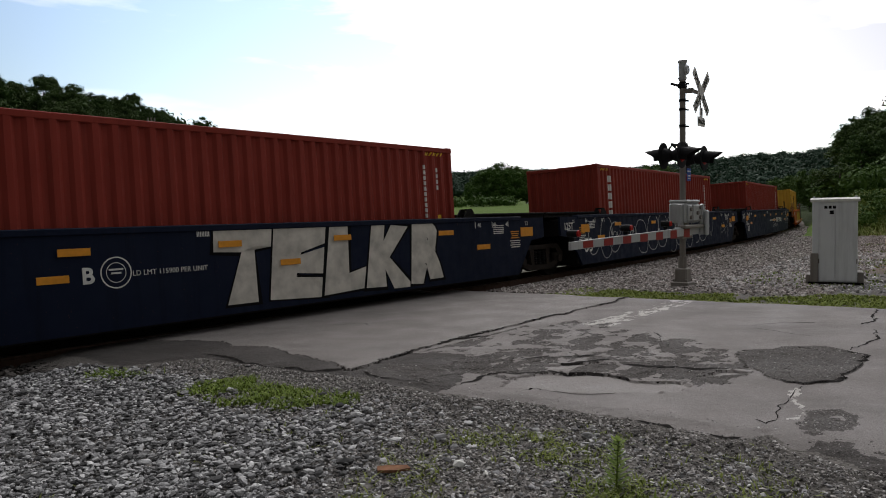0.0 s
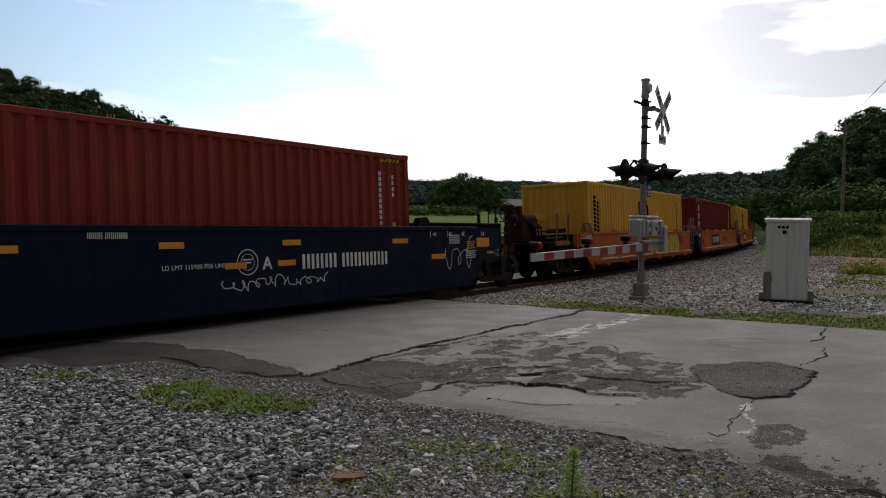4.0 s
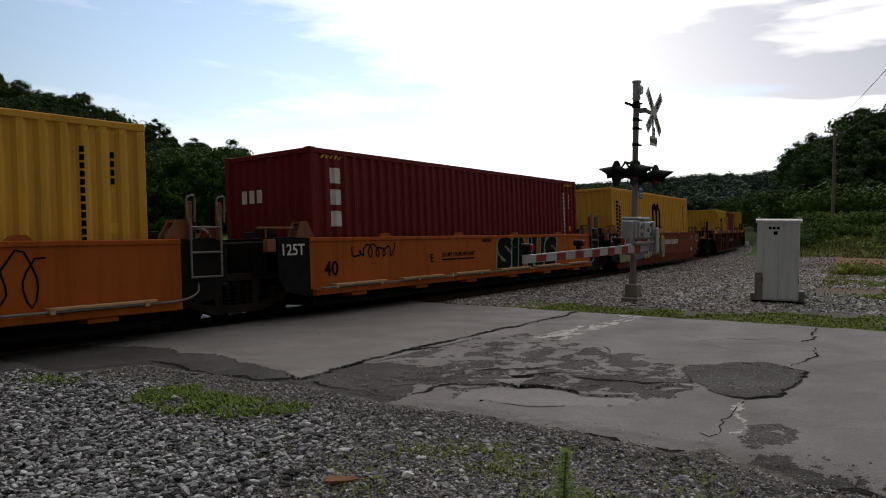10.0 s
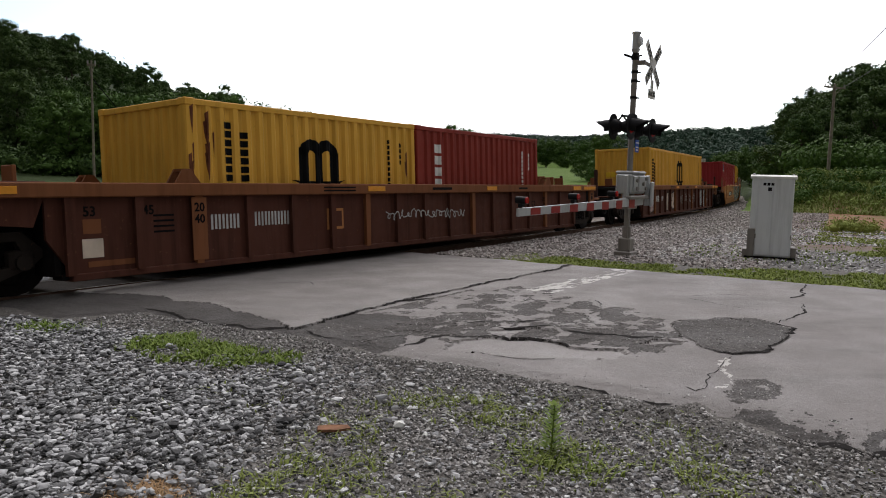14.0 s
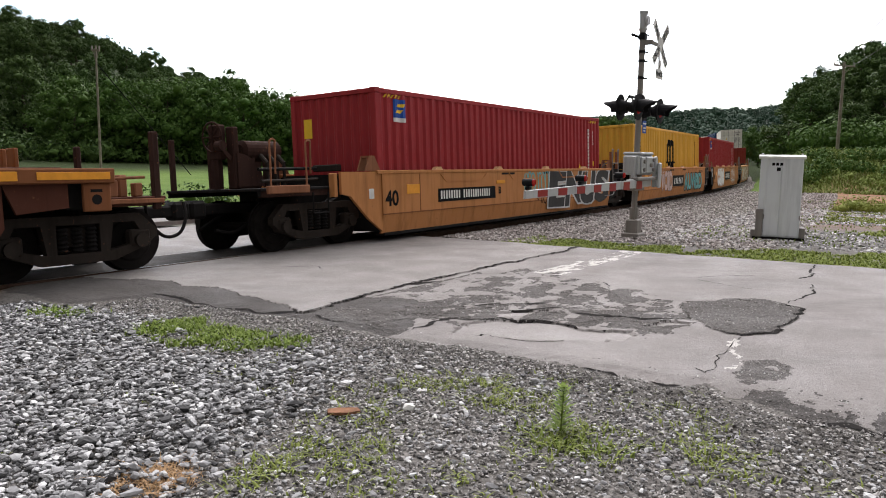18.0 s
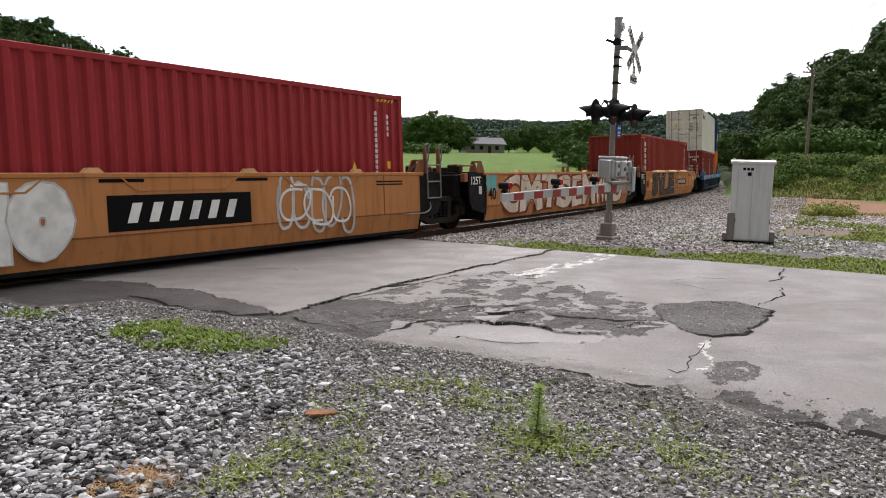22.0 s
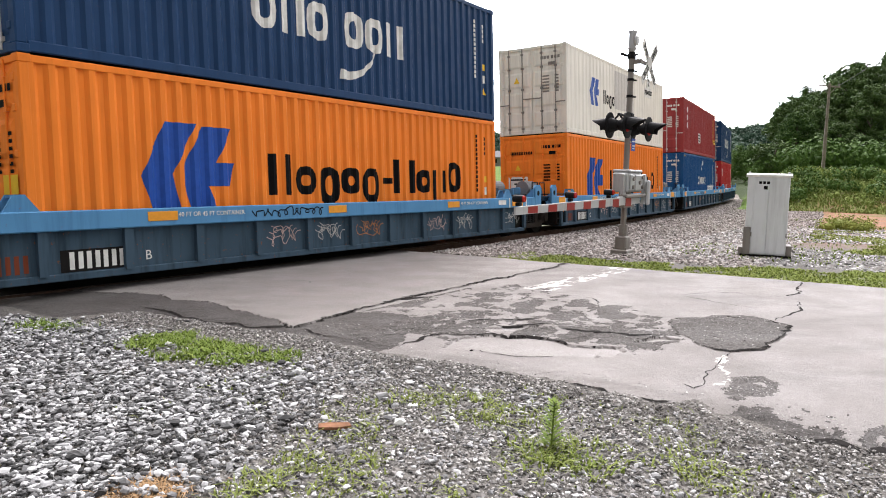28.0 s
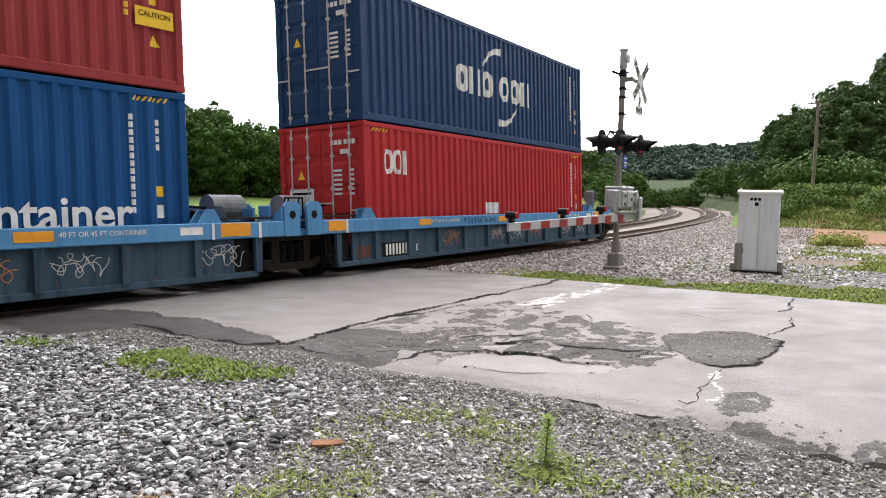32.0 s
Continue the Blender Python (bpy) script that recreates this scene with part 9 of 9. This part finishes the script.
def patchy(k, s0, s1, n0, n1, f, seed, cut):
    s, n = spread(k, s0, s1, n0, n1)
    keep = lumpy(s, n, f, seed) + RNG.normal(0, 0.06, k) > cut
    return s[keep], n[keep]


s, n = spread(16000, -3.75, -2.35, 2.6, 5.4)
keep = ((s + 3.05) / 0.5) ** 2 + ((n - 3.95) / 1.1) ** 2 + 1.3 * fbm(s * 2.5, n * 2.5, 31.0) + RNG.normal(0, 0.22, len(s)) < 0.55
s, n = s[keep], n[keep]
blades("grass_patch", s, n, np.full(len(s), -0.07), RNG.uniform(0.02, 0.07, len(s)), M_GRASS, "short green grass patch on the gravel", 1.3, 0.008)
s, n = RNG.normal(-3.36, 0.12, 700), RNG.normal(1.75, 0.2, 700)
blades("grass_tuft", s, n, np.full(len(s), -0.07), RNG.uniform(0.03, 0.10, len(s)), M_GRASS, "green grass tuft at the road's edge", 1.0, 0.008)
s, n = spread(70000, 5.7, 9.3, 1.9, 17.0)
keep = (s > 5.8 + 0.15 * np.sin(n * 1.7)) & (s < 6.9 + 0.13 * n + 0.3 * np.sin(n * 0.9) + 0.5 * fbm(s, n, 34.0)) & (fbm(s * 1.6, n * 1.6, 33.0) > -0.35)
s, n = s[keep], n[keep]
blades("grass_strip", s, n, np.full(len(s), -0.08), RNG.uniform(0.02, 0.065, len(s)), M_STRIP, "strip of green grass along the road", 1.2, 0.012)
WEEDY = [(-4.81, 6.69, 1), (-4.49, 6.61, 1), (-3.87, 6.53, 0.7), (-4.25, 6.96, 0.7), (-3.25, 6.38, 0.6), (-2.97, 6.53, 0.8), (-2.89, 6.88, 1), (-3.04, 7.11, 0.8), (-2.52, 7.16, 0.8), (-3.03, 7.33, 0.6), (-3.52, 7.84, 1.4), (-3.34, 7.96, 1), (-3.14, 8.54, 0.7), (-3.38, 8.66, 0.5), (-4.27, 7.7, 0.6), (-4.57, 6.91, 0.6), (-4.57, 7.27, 0.5), (-2.64, 8.26, 0.4)]
s, n = spread(90000, -6.4, -2.0, 4.9, 9.8)
near = sum(w * np.exp(-((s - a) ** 2 + (n - b) ** 2) / 0.035) for a, b, w in WEEDY)
keep = (RNG.random(len(s)) < 0.62 * np.clip(near, 0, 1.2) + 0.05 * (fbm(s * 1.25, n * 1.25, 35.0) > 0.1)) & (fbm(s * 7, n * 7, 36.0) > -0.12) & (s < road_edge(n) - 0.12)
s, n = s[keep], n[keep]
blades("sparse_grass", s, n, np.full(len(s), -0.066), RNG.uniform(0.012, 0.05, len(s)), M_GRASS, "sparse green weeds among the gravel", 1.8, 0.006)
s, n = RNG.normal(-3.5, 0.12, 260), RNG.normal(7.85, 0.18, 260)
blades("weed_mat", s, n, np.full(len(s), -0.066), RNG.uniform(0.015, 0.06, len(s)), M_GRASS, "low green weeds round a taller one", 1.4, 0.008)
s, n = RNG.normal(-5.2, 0.10, 700), RNG.normal(6.3, 0.09, 700)
M_DRY = leafy("dry_grass", (0.30, 0.18, 0.09), (0.40, 0.26, 0.14), (0.25, 0.16, 0.08))
blades("dry_grass", s, n, np.full(len(s), -0.05), RNG.uniform(0.015, 0.04, len(s)), M_DRY, "flattened tuft of dry brown grass", 3.0, 0.004)
s, n = patchy(14000, 9.0, 30.0, 4.5, 22.0, 0.22, 36.0, 0.2)
blades("yard_grass", s, n, np.full(len(s), -0.08), RNG.uniform(0.03, 0.09, len(s)), M_GRASS, "thin grass on the gravel yard", 0.8, 0.02)

# the tall weed
weed = thing("weed_plant", "upright bright green weed growing in the gravel", "plant")
weed.matrix_basis = Matrix.Translation(sn(-3.38, 7.74, -0.07))
part("stem", Geo().tube((0, 0, 0), (0.015, 0.01, 0.30), 0.006, 7, 0.003), M_GRASS, weed)
leafgeo = Geo()
rnd = random.Random(3)
for i in range(110):
    z = 0.02 + 0.29 * i / 110
    a = i * 2.4
    l, w = rnd.uniform(0.05, 0.11) * (1.15 - 0.55 * z / 0.3), rnd.uniform(0.009, 0.017)
    d, p = Vector((math.cos(a), math.sin(a), 0.45)), Vector((-math.sin(a), math.cos(a), 0))
    o = Vector((0.012 * z / 0.3, 0.01 * z / 0.3, z))
    leafgeo.add([o, o + d * l * 0.5 + p * w, o + d * l, o + d * l * 0.5 - p * w], [(0, 1, 2, 3)])
part("leaves", leafgeo, M_GRASS, weed, fix=False)
# ---- trees, woods, poles ----
M_WEED = leafy("bank_weed_foliage", (0.14, 0.21, 0.045), (0.24, 0.29, 0.085), (0.28, 0.28, 0.11))


def leaf_mesh(name, centers, radii, per, leaf, mat, rng, core_share=0.64, flat=0.8):
    """Leaves on the shells of many clumps, one small bent quad each."""
    k = len(centers) * per
    c, r = np.repeat(centers, per, 0), np.repeat(radii, per)
    d = rng.normal(0, 1, (k, 3))
    d[:, 2] = d[:, 2] * 0.9 + 0.25
    d /= np.linalg.norm(d, axis=1)[:, None]
    p = c + d * (r * (0.62 + 0.55 * np.sqrt(rng.uniform(0, 1, k))))[:, None] * np.array([1, 1, flat])
    nrm = d + rng.normal(0, 0.32, (k, 3))
    nrm /= np.linalg.norm(nrm, axis=1)[:, None]
    u = np.cross(nrm, rng.normal(0, 1, (k, 3)))
    u /= np.linalg.norm(u, axis=1)[:, None]
    v = np.cross(nrm, u)
    sz = (leaf * rng.uniform(0.6, 1.4, k))[:, None]
    V = np.stack([p - u * sz, p - v * sz * 0.6 + nrm * sz * 0.15, p + u * sz, p + v * sz * 0.6 + nrm * sz * 0.15], 1)
    # the dense inside of each clump
    kc, m = len(centers), len(ICO_V)
    core = (ICO_V[None] * rng.uniform(0.3, 1.12, (kc, m, 1)) * (radii * core_share)[:, None, None] * np.array([1, 1, flat]) + centers[:, None]).reshape(-1, 3)
    fc = (ICO_F[None] + (np.arange(kc) * m)[:, None, None] + 4 * k).ravel()
    me = bpy.data.meshes.new(name)
    me.vertices.add(4 * k + kc * m)
    me.vertices.foreach_set("co", np.concatenate([V.reshape(-1, 3), core]).ravel())
    me.loops.add(4 * k + len(fc))
    me.loops.foreach_set("vertex_index", np.concatenate([np.arange(4 * k), fc]).astype(np.int32))
    me.polygons.add(k + len(fc) // 3)
    me.polygons.foreach_set("loop_start", np.concatenate([np.arange(0, 4 * k, 4), 4 * k + np.arange(0, len(fc), 3)]).astype(np.int32))
    me.update(calc_edges=True)
    me.polygons.foreach_set("use_smooth", np.arange(k + len(fc) // 3) >= k)
    me.materials.append(mat)
    return me


def crown_clumps(h, w, rng, n, base=0.22):
    """Clump centres that fill an uneven crown."""
    c = []
    while len(c) < n:
        q = rng.uniform(-1, 1, 3)
        if 0.25 < np.dot(q, q) < 1:
            lop = 1 + 0.22 * math.sin(3 * math.atan2(q[1], q[0]) + h) + 0.12 * math.sin(5 * q[2] + w)
            c.append((q[0] * w * 0.5 * lop, q[1] * w * 0.5 * lop, h * (base + (1 - base) * (0.5 + 0.46 * q[2]))))
    return np.array(c)


def tree(label, h, w, mat, seed, n=46, per=46, leaf=0.26, base=0.2, clump=0.155):
    rng = np.random.default_rng(seed)
    t = thing("tree", label, "tree", "trees")
    g = Geo().tube((0, 0, -0.6), (0, 0, h * 0.35), 0.028 * h, 10, 0.019 * h).tube((0, 0, h * 0.35), (0.02 * h, 0, h * 0.8), 0.019 * h, 8, 0.006 * h)
    for i in range(7):
        a, z = i * 2.3, h * (0.22 + 0.07 * i)
        g.tube((0, 0, z), (math.cos(a) * w * 0.33, math.sin(a) * w * 0.33, z + h * 0.18), 0.009 * h, 6, 0.003 * h)
    part("trunk", g, M_BARK, t)
    c = crown_clumps(h, w, rng, n, base)
    r = rng.uniform(0.65, 1.35, n) * clump * w
    part("crown", leaf_mesh("crown", c, r, per, leaf, mat, rng), mat, t)
    return t


BROAD = [tree("broad green deciduous tree in full leaf", 10.0, 9.5, M_LEAF, 100 + i, 110, 96, 0.16, 0.05, 0.12) for i in range(4)]
FOREST = [tree("dark woodland tree on the hillside", 11.0, 7.0, M_LEAFD, 200 + i, 120, 84, 0.165, 0.12, 0.115) for i in range(4)]
PINE = tree("tall thin-crowned pine on the hill", 13.0, 6.0, M_LEAFD, 300, 100, 70, 0.16, 0.25, 0.12)
rnd = random.Random(77)
USED = set()


def plant(src, x, y, scale, sz=1.0):
    m = pose(x, y, float(land(x, y)) - 0.1, 0, 0, rnd.uniform(0, 360))
    if src.name not in USED:
        USED.add(src.name)
        src.matrix_basis = m
        t = src
    else:
        t = copy_thing(src, m)
    t.scale = (scale, scale, scale * sz)
    return t


def polar(r, az):
    return r * math.sin(radians(az)), r * math.cos(radians(az))


# the row of broad trees across the field
for i, az in enumerate((-27.5, -24.2, -21.4, -18.6, -16.0, -13.6, -11.2, -8.9, -7.0)):
    x, y = polar(100 + rnd.uniform(-3, 4), az)
    plant(BROAD[i % 4], x, y, (1.05, 1.1, 1.12, 1.13, 1.06, 1.02, 0.98, 0.9, 0.74)[i] * rnd.uniform(0.97, 1.02))
for i, az in enumerate((-26, -22.5, -19.5, -15, -12.3, -9.8)):
    x, y = polar(112, az)
    plant(BROAD[(i + 1) % 4], x, y, rnd.uniform(0.9, 1.05))
for az, r, sc in ((-16.9, 122, 1.05), (-22.3, 150, 0.8), (-19.6, 170, 0.8)):
    x, y = polar(r, az)
    plant(PINE, x, y, sc)
# wooded slopes: rows of trees that climb to an uneven skyline
def wooded(rows, az0, az1, gap, skyline):
    k = 0
    for r0, share in rows:
        az = az0
        while az < az1:
            r = r0 + rnd.uniform(-5, 5)
            a = az + rnd.uniform(-0.8, 0.8)
            x, y = polar(r, a)
            top = np.interp(a, [p[0] for p in skyline], [p[1] for p in skyline]) * share * rnd.uniform(0.86, 1.0)
            h = max(4.0, 1.75 + r * math.tan(radians(top)) - float(land(x, y)) + 0.1)
            sc = np.clip(h / 11.0, 0.6, 1.35) * rnd.uniform(0.95, 1.08)
            plant(FOREST[k % 4] if k % 13 else PINE, x, y, sc, h / (11.0 * sc) * (1 if k % 13 else 0.85))
            k += 1
            az += math.degrees(gap / r) * rnd.uniform(0.75, 1.25)


wooded(((122, 0.72), (138, 0.88), (158, 1.0), (182, 1.02)), -50, -13.5, 4.9, ((-52, 10.4), (-36, 10.0), (-30.5, 10.1), (-28.4, 9.4), (-26.2, 8.6), (-24, 7.6), (-20, 6.4), (-17, 5.6), (-13, 4.5)))
wooded(((80, 0.52), (90, 0.74), (102, 0.92), (116, 1.02)), 25.6, 46, 4.6, ((22, 4.7), (23, 5.3), (25.2, 6.7), (28, 7.6), (28.7, 8.3), (31.6, 9.9), (36, 11.2), (46, 11.5)))
# a clump and hedges in the far field
for az, r, sc in ((-0.6, 205, 1.05), (0.6, 200, 1.15), (1.7, 208, 1.1), (2.6, 212, 0.9), (-1.6, 215, 0.7), (6.5, 235, 0.8), (8.0, 240, 0.95), (9.6, 235, 1.0), (11.0, 215, 0.9), (12.6, 190, 1.0)):
    x, y = polar(r, az)
    plant(BROAD[int(r) % 4], x, y, sc)
for az, r, sc in ((13.6, 92, 0.42), (14.6, 84, 0.36), (15.4, 98, 0.5), (12.4, 110, 0.5), (11.2, 130, 0.5), (13.4, 140, 0.5), (15.0, 132, 0.42), (16.4, 145, 0.46), (17.6, 138, 0.45), (18.8, 150, 0.5), (19.9, 142, 0.48), (21.0, 150, 0.58), (22.0, 140, 0.58), (23.0, 128, 0.62)):
    x, y = polar(r, az)
    plant(BROAD[int(r) % 4], x, y, sc)

# far ridges: canopy clumps without number
rng = np.random.default_rng(5)


def canopy(name, label, k, r0, r1, a0, a1, rad, per, leaf, mat, rise=0.75, core=0.64, flat=0.8):
    r, az = rng.uniform(r0, r1, k), np.radians(rng.uniform(a0, a1, k))
    x, y = r * np.sin(az), r * np.cos(az)
    c = np.stack([x, y, land(x, y) + rad * rise * rng.uniform(0.6, 1.5, k)], 1)
    me = leaf_mesh(name, c, rad * rng.uniform(0.6, 1.2, k), per, leaf, mat, rng, core, flat)
    return tagged(new(name, me), label, "woods", kind="stuff")


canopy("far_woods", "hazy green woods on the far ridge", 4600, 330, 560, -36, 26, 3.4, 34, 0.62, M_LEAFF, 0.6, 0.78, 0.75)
canopy("far_woods", "dark green woods on the upper slopes of the hill", 260, 195, 330, -60, -22, 5.0, 46, 0.6, M_LEAFD)
canopy("far_woods", "dark green woods rising behind the yard", 220, 130, 250, 28, 62, 3.6, 46, 0.5, M_LEAFD)
canopy("hedge", "rough green hedge at the field's edge", 90, 170, 190, -7, 1.5, 1.6, 40, 0.3, M_LEAF, 0.6)
canopy("undergrowth", "green undergrowth at the foot of the wood", 300, 74, 100, 24, 56, 1.7, 170, 0.19, M_LEAF, 0.7, 0.5)
canopy("undergrowth", "green undergrowth under the tree row", 160, 96, 108, -30, -6, 1.3, 90, 0.22, M_LEAF, 0.6, 0.5)
canopy("undergrowth", "dark undergrowth at the foot of the wooded hill", 420, 96, 128, -62, -26, 1.9, 110, 0.24, M_LEAFD, 0.6, 0.5)
canopy("bank_weeds", "tall green weeds on the bank", 260, 51, 61, 24.5, 44, 0.4, 70, 0.06, M_WEED, 0.25)
canopy("bank_bushes", "rounded bushes on the bank", 22, 51, 57, 25, 40, 0.75, 300, 0.09, M_LEAF, 0.3, 0.5)
canopy("yard_bushes", "low bushes on the gravel yard", 12, 29, 32, 27.6, 30.8, 0.38, 150, 0.045, M_STRIP, 0.4)
a = np.radians(23.2 + 22.8 * rng.uniform(0, 1, 42000) ** 0.9)
r = rng.uniform(48.5, 66, 42000)
x, y = r * np.sin(a), r * np.cos(a)
blades("bank_grass", x, y, land(x, y), rng.uniform(0.08, 0.30, len(x)), M_WEED, "pale green long grass on the bank", 0.8, 0.035, True)
a = np.radians(rng.uniform(27.5, 46, 26000))
r = rng.uniform(19.5, 28.5, 26000)
x, y = r * np.sin(a), r * np.cos(a)
keep = fbm(x * 0.35, y * 0.35, 41.0) + 0.05 * (np.degrees(a) - 31) > -0.05
blades("yard_grass", x[keep], y[keep], land(x, y)[keep], rng.uniform(0.02, 0.08, len(x))[keep], M_STRIP, "short green grass on the gravel yard", 1.2, 0.018, True)
# low scrub beyond the far track
k = 240
s, off = rng.uniform(-34, 60, k), rng.uniform(-13.5, -9.6, k)
p = np.array([on_track(float(a), float(b))[:2] for a, b in zip(s, off)])
c = np.column_stack([p, land(p[:, 0], p[:, 1]) + 0.25])
tagged(new("trackside_scrub", leaf_mesh("trackside_scrub", c, rng.uniform(0.3, 0.65, k), 80, 0.06, M_LEAFD, rng)), "dark low scrub beyond the far track", "scrub", kind="stuff")


def utility_pole(label, x, y, z, h, arm, yaw, r=0.15):
    p = thing("utility_pole", label, "utility pole")
    p.matrix_basis = pose(x, y, z, 0, 0, yaw)
    part("pole", Geo().tube((0, 0, -0.5), (0, 0, h), r, 12, r * 0.67), M_POLE, p)
    if arm:
        part("crossarm", Geo().box(-arm / 2, arm / 2, -0.06, 0.06, h - 0.35, h - 0.22, 0.01), M_POLE, p)
        part("brace", Geo().tube((-arm * 0.3, 0, h - 0.35), (0, 0, h - 1.0), 0.025, 6).tube((arm * 0.3, 0, h - 0.35), (0, 0, h - 1.0), 0.025, 6), M_POLE, p)
    for k in (-0.45, 0.0, 0.45):
        part("insulator", Geo().tube((k * max(arm, 0.3), 0, h - 0.22), (k * max(arm, 0.3), 0, h - 0.02), 0.05, 8), M_CONC, p)
    return p


utility_pole("grey wooden utility pole with crossarm before the wood", 32.8, 61.8, float(land(32.8, 61.8)), 10.2 - float(land(32.8, 61.8)), 2.4, 20)
utility_pole("grey wooden utility pole beyond the tracks", -21.9, 45.0, float(land(-21.9, 45.0)), 8.3, 0.5, 0, 0.085)


def wire(label, a, b, sag, r=0.018, name="overhead_wire"):
    g, n = Geo(), 16
    for i in range(n + 1):
        q = i / n
        c = (a[0] + (b[0] - a[0]) * q, a[1] + (b[1] - a[1]) * q, a[2] + (b[2] - a[2]) * q - sag * 4 * q * (1 - q))
        g.v += [(c[0] + r, c[1], c[2] - r * 0.6), (c[0] - r, c[1], c[2] - r * 0.6), (c[0], c[1], c[2] + r)]
    g.f = [(3 * i + j, 3 * i + (j + 1) % 3, 3 * i + 3 + (j + 1) % 3, 3 * i + 3 + j) for i in range(n) for j in range(3)]
    return tagged(part(name, g, M_BLACK), label, "wire")


wire("dark overhead wire from the pole", (33.9, 62.2, 10.1), (12.5, 8.0, 10.8), 0.8)
wire("dark overhead wire from the pole", (31.7, 61.4, 10.1), (10.5, 8.5, 10.8), 0.8)
wire("steel guy wire of the pole", (-21.9, 45.0, 7.2), (-16.8, 46.5, 0.4), 0.0, 0.03, "guy_wire")

# farmhouse across the field
hx, hy = polar(222, 4.4)
house = thing("farmhouse", "low grey farmhouse with grey roof across the field", "house")
house.matrix_basis = pose(hx, hy, float(land(hx, hy)) - 0.1, 0, 0, 12)
part("wall", Geo().box(-6, 6, -3.5, 3.5, 0, 2.7), plain("pale_siding", (0.30, 0.29, 0.27), 0.8), house)
part("roof", Geo().slab_x([(-4.1, 2.55), (0, 4.6), (4.1, 2.55), (4.1, 2.75), (0, 4.8), (-4.1, 2.75)], -6.5, 6.5), plain("grey_shingles", (0.23, 0.23, 0.24), 0.9, 0, 0.3, 3.0), house)
for x in (-4, -1.3, 3.6):
    part("window", Geo().box(x - 0.55, x + 0.55, -3.54, -3.5, 1.0, 2.2), M_BLACK, house)
part("door", Geo().box(0.8, 1.8, -3.54, -3.5, 0.0, 2.1), M_CARBRN, house)


def motions():
    """The train rolls past, unit by unit, along the curve."""
    for ob, s0, half, dx, z in moving:
        rows = []
        for i in range(33):
            m = train_pose(s0 - run(float(i)), half)
            rows.append((float(i), m @ Matrix.Translation((dx, 0, z))))
        walk(ob, rows)


motions()
